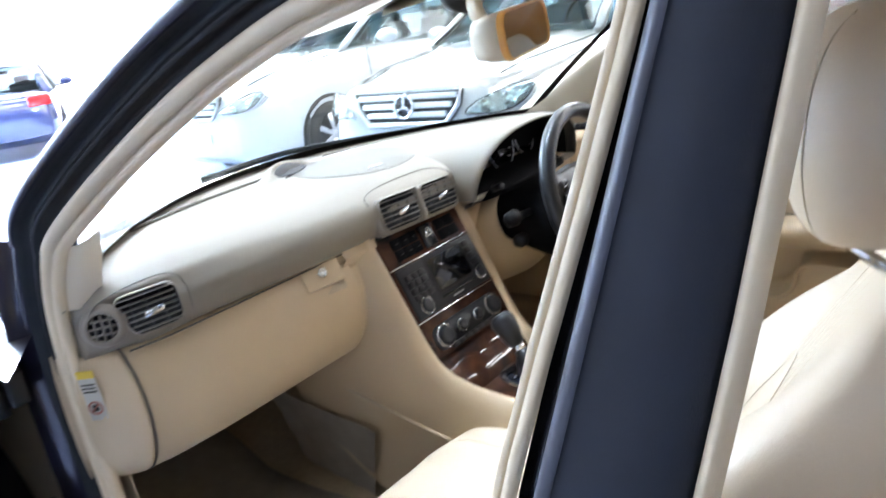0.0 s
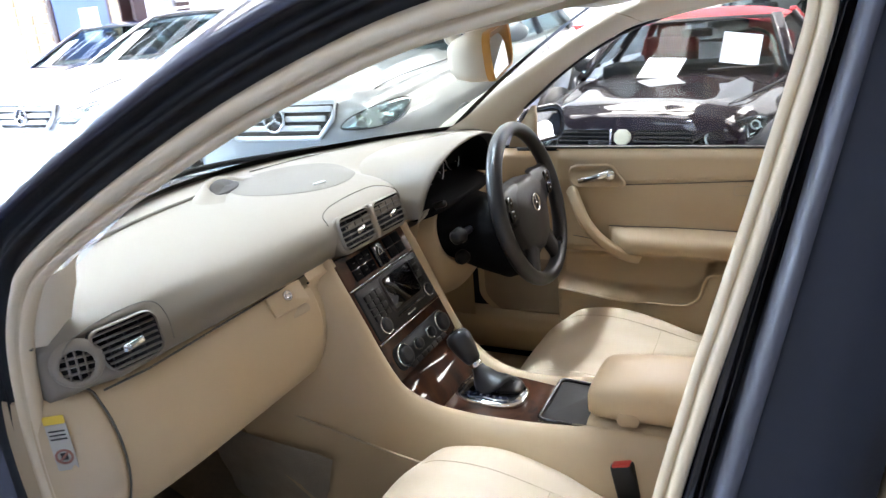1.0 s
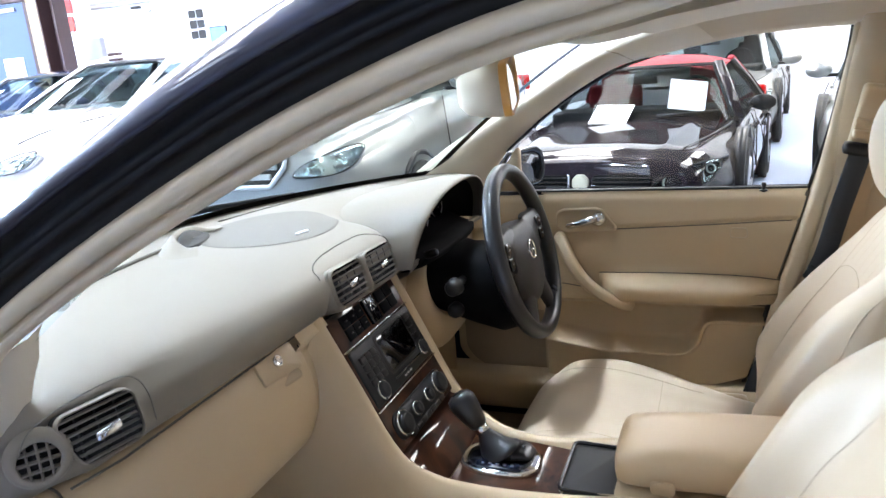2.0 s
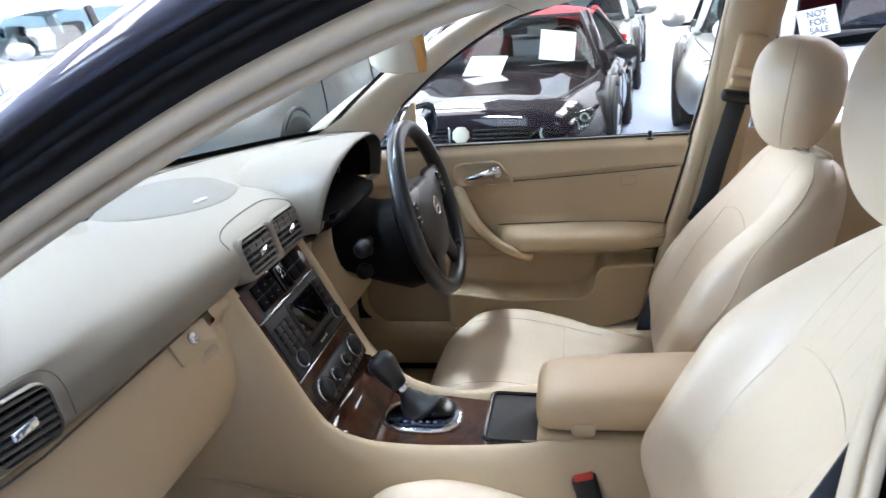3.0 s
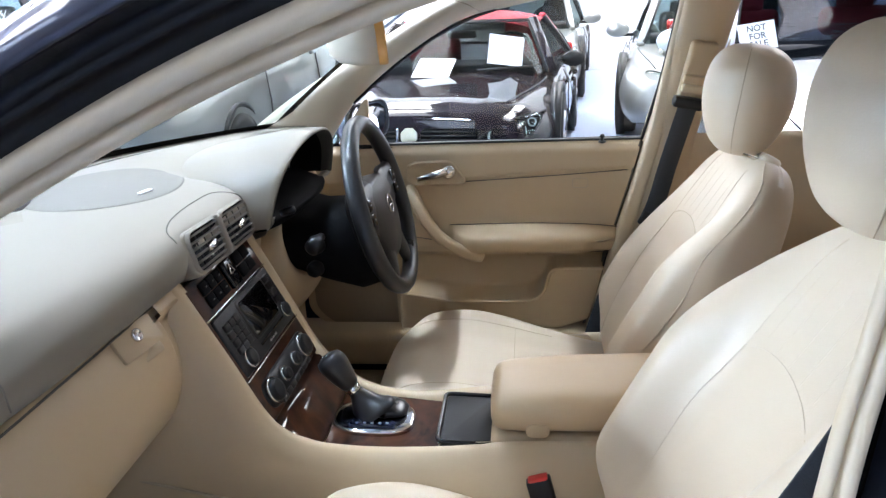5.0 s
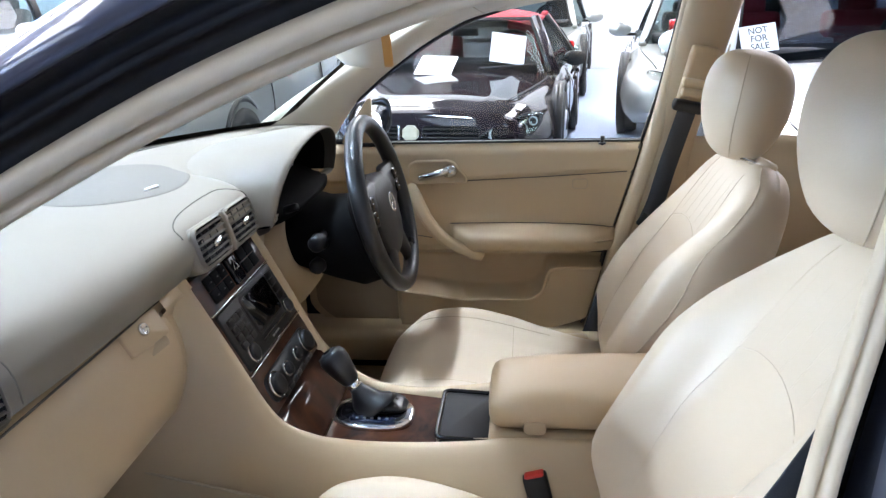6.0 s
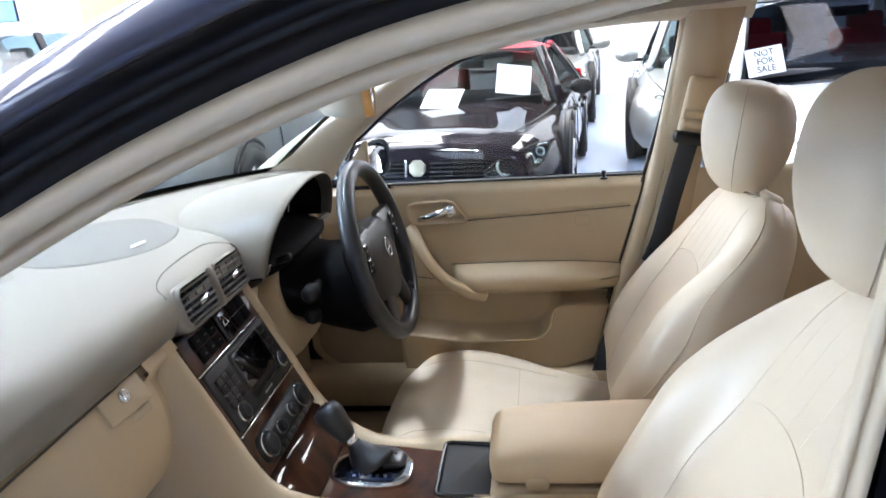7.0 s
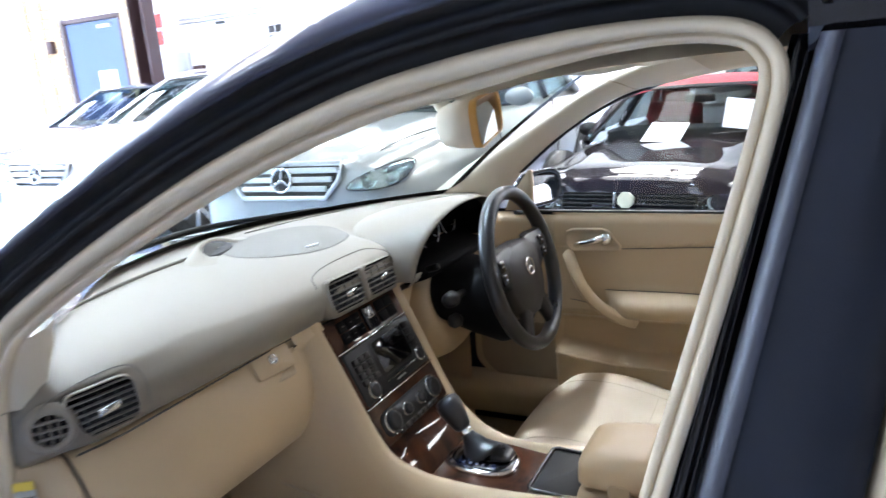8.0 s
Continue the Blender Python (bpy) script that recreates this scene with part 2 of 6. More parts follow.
OPEN_F = [(0.31, 0.50), (0.318, 0.62), (0.326, 0.75), (0.326, 0.86), (0.308, 0.97), (0.272, 1.045), (0.235, 1.09), (0.139, 1.152), (0.011, 1.22), (-0.099, 1.27), (-0.227, 1.315), (-0.335, 1.338),
          (-0.429, 1.350), (-0.505, 1.352), (-0.552, 1.346), (-0.574, 1.330), (-0.581, 1.308), (-0.575, 1.27), (-0.554, 1.184), (-0.532, 1.10), (-0.511, 1.02), (-0.492, 0.93), (-0.477, 0.80), (-0.472, 0.62), (-0.472, 0.50)]
OPEN = cr([(side_x(z) if y > -0.3 else max(-0.75, SIDE_A + SIDE_B * (z - 0.93)), y, z) for y, z in OPEN_F], 5)


def opening_sweep(section, mirror=False, path=None, mats=None, slim=None):
    """Sweeps a section of (outward from the opening, outward from the car) pairs round the door opening."""
    path = path or OPEN
    rows = []
    n = len(path)
    for i, p in enumerate(path):
        d = (path[min(i + 1, n - 1)] - path[max(i - 1, 0)]).normalized()
        out = Vector((-1, 0, -0.26 if p.z > 1.05 else -0.05)).normalized()
        nn = d.cross(out).normalized()
        if nn.dot(Vector((0, p.y + 0.15, p.z - 0.85))) < 0:
            nn = -nn
        k = slim(p) if slim else 1.0
        rows.append([p + nn * a * k + out * b * k for a, b in section])
    if mirror:
        rows = [[Vector((-q.x, q.y, q.z)) for q in r] for r in rows]
    return grid(rows, close_v=False, mats=mats)


# seal: two soft ridges, then the step into the black door gutter and the painted frame
SEC_SEAL = [(-0.026, -0.022), (-0.031, -0.016), (-0.031, -0.006), (-0.028, 0.0), (-0.023, 0.002), (-0.0195, 0.0), (-0.0185, -0.006), (-0.017, -0.006), (-0.0155, 0.003), (-0.012, 0.008), (-0.006, 0.010), (-0.001, 0.008), (0.001, 0.003), (0.002, -0.006)]
part("door_seal", opening_sweep(SEC_SEAL, slim=lambda p: lerp(0.8, 1.0, smooth(1.0, 1.14, p.z)) if p.y > 0 else lerp(1.0, 0.58, smooth(-0.30, -0.53, p.y))), SEAL, sedan, "soft beige rubber door seal")
SEC_GUTTER = [(0.0, -0.008), (0.006, -0.014), (0.015, -0.012), (0.018, 0.0), (0.022, 0.003), (0.025, 0.001), (0.028, -0.004), (0.034, -0.002), (0.037, 0.006), (0.043, 0.013)]
A_END = next(i for i, p in enumerate(OPEN) if p.y < -0.55)
part("door_gutter", opening_sweep(SEC_GUTTER, path=OPEN[:A_END + 6]), RUBBER, sedan, "black rubber door gutter")
SEC_PAINT = [(0.038, 0.004), (0.043, 0.009), (0.044, 0.013), (0.047, 0.016), (0.052, 0.016), (0.058, 0.011), (0.065, -0.002), (0.070, -0.02), (0.073, -0.05), (0.070, -0.09)]
part("roof_rail", opening_sweep(SEC_PAINT, path=OPEN[18:A_END + 2]), NAVY, sedan, "gloss navy painted pillar and roof rail")
REAR = cr([OPEN[A_END - 2], OPEN[A_END], (OPEN[A_END].x - 0.004, -0.66, OPEN[A_END].z + 0.002), (OPEN[A_END].x - 0.008, -0.9, OPEN[A_END].z), (OPEN[A_END].x - 0.03, -1.25, 1.31), (OPEN[A_END].x - 0.06, -1.5, 1.24)], 4)
part("rear_gutter", opening_sweep([(0.02, -0.006), (0.028, -0.004), (0.034, -0.002), (0.037, 0.006), (0.043, 0.013)], path=REAR), RUBBER, sedan)
part("rear_roof_rail", opening_sweep(SEC_PAINT, path=REAR), NAVY, sedan, "gloss navy rear roof rail")
part("rear_door_frame", opening_sweep([(-0.035, -0.03), (-0.035, 0.004), (-0.015, 0.010), (0.012, 0.008), (0.022, -0.004)], path=REAR[6:]), GLOSSBLACK, sedan, "black rear window frame")
# hinge pillar: dark painted, outside the seal
part("hinge_pillar", opening_sweep([(0.004, -0.008), (0.012, -0.012), (0.04, -0.005), (0.065, 0.015), (0.08, 0.035), (0.095, 0.03)], path=OPEN[:26]), NAVY, sedan, "navy painted hinge pillar")
for zc in (0.62, 0.86):
    hinge = merge(box(pose(-0.76, 0.39, zc), 0.03, 0.06, 0.055, 0.006), rings(pose(-0.785, 0.375, zc - 0.035), [(0.011, 0), (0.011, 0.07)], 12), rings(pose(-0.775, 0.40, zc, 0, -90, 0), [(0.012, 0), (0.012, 0.008), (0.007, 0.012)], 6))
    part("door_hinge", hinge, BLACK, sedan, "dark door hinge with bolt")

# centre pillar between the two door openings
def bpillar_rows(front, rear, offs):
    rows = []
    for z in lin(0.45, 1.335, 24):
        yf = interp([(0.45, front[0]), (0.93, front[1]), (1.10, front[2]), (1.335, front[3])], z)
        yr = interp([(0.45, rear[0]), (0.93, rear[1]), (1.10, rear[2]), (1.335, rear[3])], z)
        x = SIDE_A + SIDE_B * (z - 0.93) if z > 0.93 else SIDE_A
        rows.append([Vector((x + o, lerp(yf, yr, k), z)) for k, o in offs])
    return rows


part("centre_pillar", grid(bpillar_rows((-0.487, -0.507, -0.547, -0.600), (-0.600, -0.618, -0.645, -0.677),
     [(0.0, 0.02), (0.02, 0.0), (0.05, -0.010), (0.10, -0.018), (0.16, -0.020), (0.24, -0.0205), (0.5, -0.022), (0.80, -0.018), (0.84, -0.012), (0.95, -0.008), (1.0, 0.02)])), BTRIM, sedan, "dark grey satin centre pillar cover")
part("pillar_weatherstrip", grid(bpillar_rows((-0.470, -0.489, -0.528, -0.582), (-0.494, -0.512, -0.549, -0.600),
     [(0.0, 0.010), (0.06, 0.022), (0.3, 0.028), (0.45, 0.022), (0.6, 0.034), (0.8, 0.032), (0.9, 0.026), (1.0, 0.0)])), GLOSSBLACK, sedan, "black glossy weatherstrip")
# bevel strip whose paler tone paints the highlight along the cover
part("pillar_cover_edge", grid(bpillar_rows((-0.493, -0.511, -0.548, -0.599), (-0.508, -0.527, -0.564, -0.614),
     [(0.0, 0.002), (0.12, -0.017), (0.5, -0.0225), (0.9, -0.0235), (1.0, -0.016)])), EDGEGREY, sedan, "bevelled edge of the pillar cover with its lilac-grey highlight painted in")
part("weatherstrip_lip", tube(cr([(SIDE_A + SIDE_B * (z - 0.93) - 0.006, y, z) for y, z in ((-0.520, 0.95), (-0.540, 1.05), (-0.560, 1.13), (-0.582, 1.22), (-0.598, 1.29), (-0.600, 1.318))], 4), 0.0012, 6), EDGEGREY, sedan)
part("rear_door_seal", grid(bpillar_rows((-0.598, -0.616, -0.643, -0.675), (-0.612, -0.630, -0.657, -0.689),
     [(0.0, 0.02), (0.1, -0.006), (0.4, -0.014), (0.7, -0.012), (0.9, 0.002), (1.0, 0.012)])), SEAL, sedan, "beige rear door seal")
# pillar's inner trim, both sides
for sgn in (-1, 1):
    rows = []
    for z in lin(0.40, 1.30, 16):
        x = 0.700 - 0.22 * max(0, z - 0.95)
        y0 = interp([(0.4, -0.47), (0.7, -0.53), (0.93, -0.585), (1.08, -0.622), (1.3, -0.66)], z)
        y1 = interp([(0.4, -0.66), (0.93, -0.715), (1.10, -0.75), (1.3, -0.79)], z)
        if sgn < 0:
            y0 = interp([(0.4, -0.47), (0.93, -0.52), (1.10, -0.56), (1.3, -0.60)], z)
            y1 = interp([(0.4, -0.56), (0.93, -0.60), (1.10, -0.625), (1.3, -0.66)], z)
            x -= 0.012
        rows.append([Vector((sgn * (x + o), lerp(y0, y1, k), z)) for k, o in [(0, 0.05 if sgn > 0 else 0.01), (0.03, 0.012), (0.1, 0.0), (0.3, -0.014), (0.6, -0.016), (0.9, -0.004), (0.98, 0.02 if sgn > 0 else 0.004), (1, 0.06 if sgn > 0 else 0.01)]])
    part("pillar_trim", grid(rows), PANEL, sedan)

# roof skin and headliner
def roof_z(x, y, top):
    return top - 0.055 * (x / 0.62) ** 2 - 0.05 * ((y + 0.75) / 0.9) ** 2


rows_o, rows_i = [], []
for y in lin(-0.02, -1.7, 18):
    hw = 0.60 if y < -0.3 else 0.585
    yy = y
    rows_o.append([Vector((x, yy - 0.32 * (x / 0.6) ** 2 * smooth(-0.5, 0.0, y) + 0.02, roof_z(x, yy, 1.435))) for x in lin(-hw, hw, 17)])
    rows_i.append([Vector((x, yy - 0.30 * (x / 0.6) ** 2 * smooth(-0.5, 0.0, y), roof_z(x, yy, 1.372))) for x in lin(-hw + 0.05, hw - 0.05, 17)])
part("roof", grid(rows_o), NAVY, sedan, "gloss navy roof panel")
part("headliner", grid(rows_i), LINING, sedan, "beige woven headliner")

# right side: window frame, pillar trim and roof lining edge, built as one curved beam each
AP_TOP = cr([(0.625, 0.39, 0.965), (0.655, 0.255, 1.060), (0.655, 0.09, 1.152), (0.635, -0.083, 1.245), (0.60, -0.2, 1.290), (0.55, -0.32, 1.322)], 6)
AP_LOW = cr([(0.715, 0.20, 0.945), (0.712, 0.118, 1.050), (0.705, -0.012, 1.148), (0.69, -0.142, 1.222), (0.675, -0.26, 1.252), (0.665, -0.38, 1.272)], 6)
rows = []
for a, b in zip(AP_TOP, AP_LOW):
    mid = (a + b) / 2 + Vector((-0.022, 0, 0.004))
    rows.append([a + Vector((0.02, 0.02, 0.0)), a, a.lerp(mid, 0.5) + Vector((-0.008, 0, 0.002)), mid, mid.lerp(b, 0.5) + Vector((-0.006, 0, 0.0)), b, b + Vector((0.03, 0.0, 0.0))])
part("windscreen_pillar_trim", grid(rows), HEADLINER, sedan, "beige windscreen pillar trim")
part("pillar_foot", opening_sweep([(-0.020, -0.018), (-0.026, -0.028), (-0.028, -0.045), (-0.024, -0.070)], path=[p for p in OPEN[:60] if 0.955 < p.z < 1.075 and p.y > 0]), HEADLINER, sedan, "beige foot of the near windscreen pillar")
ks = min(range(len(AP_TOP)), key=lambda i: abs(AP_TOP[i].y + 0.14))
part("pillar_seam", tube(cr([AP_TOP[ks] + Vector((-0.004, 0, 0.0)), (AP_TOP[ks] + AP_LOW[ks]) / 2 + Vector((-0.0235, 0, 0.004)), AP_LOW[ks] + Vector((-0.002, 0, 0))], 5), 0.0015, 5), SEAM, sedan)
rr = cr([(0.675, -0.235, 1.245), (0.667, -0.36, 1.266), (0.661, -0.46, 1.277), (0.658, -0.60, 1.281), (0.658, -0.80, 1.275)], 6)
rows = []
for p in rr:
    rows.append([p + Vector((0.03, 0, 0.0)), p, p + Vector((-0.02, 0, 0.012)), p + Vector((-0.05, 0, 0.05)), p + Vector((-0.09, 0, 0.075))])
part("roof_lining_edge", grid(rows), HEADLINER, sedan)
# same edge of the lining on the near side, behind the seal
rows = []
for p in OPEN[28:A_END + 1]:
    q = p + Vector((0.012, 0, 0))
    k = smooth(-0.12, -0.38, p.y)
    rows.append([q + Vector((0, 0, -0.012)), q + Vector((0.015, 0.0, -0.014)), q + Vector((0.02 + 0.03 * k, 0, -0.014 + 0.010 * k)), q + Vector((0.022 + 0.088 * k, 0, -0.012 + 0.018 * k)), q + Vector((0.025 + 0.155 * k, 0, -0.01 + 0.022 * k))])
part("roof_lining_edge", grid(rows), HEADLINER, sedan)

# windscreen
def ws_base(x):
    return 0.735 - 0.9 * x * x


def ws_pt(x, t):
    b = Vector((x, ws_base(x), 0.972))
    xt = x * 0.86
    e = Vector((xt, -0.03 - 0.36 * xt * xt, 1.352 - 0.10 * xt * xt))
    p = b.lerp(e, t)
    return p + Vector((0, 0.3, 0.9)).normalized() * 0.035 * 4 * t * (1 - t) * 0.5


ws = part("windscreen", grid([[ws_pt(x, t) for x in lin(-0.66, 0.66, 25)] for t in lin(0, 1, 10)]), WSGLASS, sedan, "clear laminated windscreen")
ws.visible_shadow = False
rows = []
for x in lin(-0.62, 0.62, 19):
    a, b = ws_pt(x, 0.955), ws_pt(x, 1.0)
    rows.append([a + Vector((0, 0, -0.004)), a + Vector((0, -0.012, -0.024)), b + Vector((0, -0.03, -0.034)), b + Vector((0, -0.09, -0.026)), b + Vector((0, -0.17, -0.004))])
part("header_trim", grid(rows), LINING, sedan, "beige windscreen header trim")
part("windscreen_edge", grid([[ws_pt(x, t) + Vector((0, -0.004, -0.004)) for x in lin(-0.66, 0.66, 25)] for t in (-0.03, 0.0, 0.045, 0.09)]), GLOSSBLACK, sedan, "black windscreen border")
part("windscreen_edge", grid([[ws_pt(x, t) + Vector((-0.003, -0.003, -0.003)) for x in (0.648, 0.651, 0.656, 0.662)] for t in lin(0, 0.98, 14)]), GLOSSBLACK, sedan, "black windscreen border")
part("cowl", grid([[Vector((x, ws_base(x) + d, 0.965 - 0.2 * d)) for x in lin(-0.7, 0.7, 25)] for d in (-0.02, 0.05, 0.16)]), BLACK, sedan, "black cowl panel")
rows = []
for d in lin(0, 1, 8):
    rows.append([Vector((x, lerp(ws_base(x) + 0.10, 1.75 - 0.28 * (x / 0.8) ** 4, d), 0.955 - 0.04 * (x / 0.8) ** 2 - 0.22 * d ** 2.2)) for x in lin(-0.8, 0.8, 21)])
part("bonnet", grid(rows), NAVY, sedan, "gloss navy bonnet")
# wiper arm
part("wiper", tube(cr([(-0.1, 0.80, 0.985), (0.15, 0.77, 0.995), (0.42, 0.60, 0.99)], 6), 0.008, 6), BLACK, sedan, "black wiper arm")

# floor, toe board and side walls of the cabin
part("cabin_floor", grid([[Vector((x, y, z)) for x in lin(-0.68, 0.68, 9)] for y, z in [(-1.6, 0.33), (-0.5, 0.32), (0.1, 0.30), (0.6, 0.30), (0.85, 0.36), (1.0, 0.55), (1.02, 0.9)]]), CARPET, sedan, "beige carpeted floor")
for sgn in (-1, 1):
    part("kick_panel", grid([[Vector((sgn * (0.66 + 0.02 * k), y, z)) for y in lin(0.30, 1.0, 8)] for k, z in [(0, 0.28), (0.2, 0.5), (0.6, 0.75), (0, 0.86)]]), PANEL, sedan)
    part("door_sill", sweep([Vector((sgn * 0.70, y, 0.38)) for y in lin(-0.9, 0.5, 8)], rrect(0.13, 0.10, 0.03)), [PANEL, NAVY][sgn < 0], sedan)
part("rear_bulkhead", grid([[Vector((x, y, z)) for x in lin(-0.66, 0.66, 5)] for y, z in [(-1.55, 0.3), (-1.65, 0.9), (-1.95, 0.97), (-1.98, 0.98)]]), LEATHER, sedan, "beige leather rear bench")
for sgn in (1,):
    part("rear_door_panel", grid([[Vector((sgn * x, y, z)) for y in lin(-0.62, -1.55, 8)] for x, z in [(0.70, 0.35), (0.69, 0.6), (0.675, 0.7), (0.70, 0.86), (0.705, 0.92), (0.725, 0.935)]]), PANEL, sedan)
    part("rear_pillar", sweep(cr([(0.70, -1.5, 0.92), (0.66, -1.62, 1.1), (0.6, -1.55, 1.3)], 5), rrect(0.05, 0.14, 0.02)), HEADLINER, sedan)

# ---- dashboard ----
def dash_face(x):
    return interp([(-0.70, 0.30), (-0.66, 0.258), (-0.60, 0.232), (-0.45, 0.216), (-0.17, 0.209), (-0.10, 0.206), (0.125, 0.206), (0.15, 0.225), (0.172, 0.275), (0.20, 0.32), (0.58, 0.32), (0.605, 0.25), (0.63, 0.215), (0.66, 0.21)], x)


def dash_profile(x):
    yf = dash_face(x)
    yb = max(ws_base(x) - 0.005, yf + 0.09)
    zt = interp([(-0.70, 0.962), (-0.64, 0.988), (-0.5, 0.995), (0.7, 0.992)], x)
    drop = 0.0
    low = interp([(-0.70, 0.45), (-0.665, 0.70), (-0.62, 1.0)], x)
    pts = []
    for f, dz in [(1.0, -0.012), (0.93, -0.004), (0.80, 0.0), (0.62, 0.002), (0.44, 0.002), (0.28, -0.001), (0.16, -0.008), (0.08, -0.018)]:
        pts.append((lerp(yf, yb, f), zt + dz))
    pts += [(yf + 0.012, zt - 0.032), (yf, zt - 0.053), (yf - 0.001, zt - 0.072), (yf + 0.008, zt - 0.072 - 0.020 * low), (yf + 0.022, zt - 0.072 - 0.033 * low), (yf + 0.05, zt - 0.072 - 0.037 * low), (yf + 0.12, zt - 0.072 - 0.037 * low)]
    return [(y, z - drop) for y, z in pts]


DASH_X = [-0.685, -0.68, -0.665, -0.645] + list(lin(-0.6, 0.12, 18)) + [0.135, 0.15, 0.165, 0.178, 0.19] + list(lin(0.23, 0.55, 8)) + [0.58, 0.592, 0.605, 0.63, 0.66]
dash = part("dashboard", grid([[Vector((x, p.x, p.y)) for p in cr([(y, z, 0) for y, z in dash_profile(x)], 3)] for x in DASH_X], caps=True), DASHTOP, sedan, "greige soft-touch dashboard top")
# demister slot along the screen and the speaker grille
part("demister_slot", tube(cr([(-0.46, 0.500, 0.9965), (-0.25, 0.545, 0.9965), (-0.06, 0.556, 0.9965)], 5), 0.004, 6, rx=0.005), GROOVE, dash, "narrow demister slot")
part("demister_slot", tube(cr([(0.12, 0.60, 0.994), (0.30, 0.545, 0.994), (0.48, 0.455, 0.992)], 5), 0.003, 6), GROOVE, dash, "narrow demister slot")
sp = [(0.065 + 0.150 * math.cos(a), 0.435 + 0.128 * math.sin(a)) for a in lin(0, 2 * math.pi, 40, endpoint=False)]
def dash_z(x, y):
    return interp(sorted((p.x, p.y) for p in cr([(a, b, 0) for a, b in dash_profile(x)][:9], 4)), y)


rows = []
for r, dz in [(1.03, -0.003), (1.0, 0.0012), (0.98, 0.0016), (0.8, 0.0016), (0.6, 0.0016), (0.4, 0.0016), (0.2, 0.0016), (0.02, 0.0016)]:
    rows.append([Vector((0.065 + (x - 0.065) * r, 0.435 + (y - 0.435) * r, dash_z(0.065 + (x - 0.065) * r, 0.435 + (y - 0.435) * r) + dz)) for x, y in sp])
part("speaker_grille", grid(rows, close_v=True), DASHGRILL, dash, "greige perforated speaker grille")
lipm = pose(-0.040, 0.520, dash_z(-0.04, 0.52), 0, 0, 24)
part("sensor_cover", grid([[lipm @ Vector((0.066 * r * math.cos(a), 0.024 * r * math.sin(a) + 0.012, h * (0.25 + 0.75 * max(0.0, math.sin(a))) if r > 0.3 else h * 0.5)) for a in lin(0, 2 * math.pi, 28, endpoint=False)] for r, h in [(1.0, 0.002), (0.96, 0.018), (0.85, 0.020), (0.5, 0.018), (0.02, 0.016)]], close_v=True), RUBBER, dash, "dark half-moon sensor cover")
part("sensor_lip", grid([[lipm @ Vector((0.072 * r * math.cos(a), 0.036 * r * math.sin(a) + 0.004, h * (0.25 + 0.75 * max(0.0, math.sin(a))))) for a in lin(radians(-25), radians(205), 26)] for r, h in [(1.9, -0.002), (1.6, 0.006), (1.3, 0.018), (1.12, 0.0245), (1.0, 0.024), (0.95, 0.012)]]), DASHTOP, dash)
part("sun_sensor", slab(pose(0.035, 0.345, dash_z(0.035, 0.345) + 0.004, 6, 0, -12), rrect(0.034, 0.009, 0.004), 0.004, 0.001), SATIN, dash, "small pale light sensor")

# instrument hood: a lip in a plane that leans towards the driver, and a skin that runs forward into the dash
HC, HB = 0.385, 0.880
LIP = [(-0.236, 0.008), (-0.232, 0.032), (-0.224, 0.057), (-0.207, 0.084), (-0.178, 0.108), (-0.135, 0.127), (-0.08, 0.139), (0.0, 0.144)]
LIP = cr([(x, z, 0) for x, z in LIP + [(-x, z) for x, z in LIP[-2::-1]]], 5)


def hood_ring(dy, kx, kz, drop=0.0):
    return [Vector((HC + p.x * kx, 0.186 - 0.25 * p.y * min(1.0, kz) + dy, HB - drop + p.y * kz)) for p in LIP]


hood = part("instrument_hood", grid([hood_ring(*r) for r in [(0.030, 0.955, 0.955), (0.006, 0.958, 0.958), (-0.004, 0.968, 0.968), (-0.007, 0.984, 0.984), (-0.004, 1.004, 1.003), (0.006, 1.020, 1.014), (0.03, 1.045, 1.018), (0.07, 1.085, 0.99), (0.12, 1.12, 0.93), (0.18, 1.15, 0.85), (0.25, 1.16, 0.76), (0.33, 1.14, 0.66), (0.38, 1.10, 0.55)]]), DASHTOP, dash, "greige hood over the instruments")
part("hood_shelf", grid([[Vector((HC + 0.238 * u, y + 0.02 * (1 - u * u) * k, z)) for u in lin(-1, 1, 15)] for y, z, k in [(0.196, 0.889, 0.4), (0.188, 0.8905, 0.5), (0.183, 0.890, 0.6), (0.181, 0.884, 0.6), (0.187, 0.876, 0.6), (0.205, 0.868, 0.4), (0.30, 0.862, 0.0)]]), DASHTOP, dash, "greige shelf under the instruments")
part("instrument_rim", grid([hood_ring(*r) for r in [(0.028, 0.952, 0.952), (0.004, 0.955, 0.955), (-0.0045, 0.962, 0.962), (-0.0075, 0.972, 0.972)]]), GROOVE, dash, "thin dark rim of the instrument hood")
part("instrument_recess", grid([hood_ring(*r) for r in [(0.004, 0.968, 0.968), (0.04, 0.93, 0.93, -0.002), (0.075, 0.86, 0.86, -0.006), (0.078, 0.5, 0.5, -0.03), (0.078, 0.02, 0.02, -0.06)]]), COLBLACK, dash, "black instrument binnacle")
part("instrument_lower_lip", grid([[Vector((HC + 0.200 * u, lerp(y, 0.198 - 0.045 * (1 - u * u) ** 0.7, k), z + dz * (1 - u * u))) for u in lin(-1, 1, 15)] for y, k, z, dz in [(0.268, 0.0, 0.915, 0.0), (0.240, 0.4, 0.892, 0.012), (0.2, 0.93, 0.884, 0.012), (0.2, 1.0, 0.880, 0.010), (0.2, 0.95, 0.872, 0.008), (0.25, 0.5, 0.868, 0.0)]]), COLBLACK, dash, "black panel below the dials")
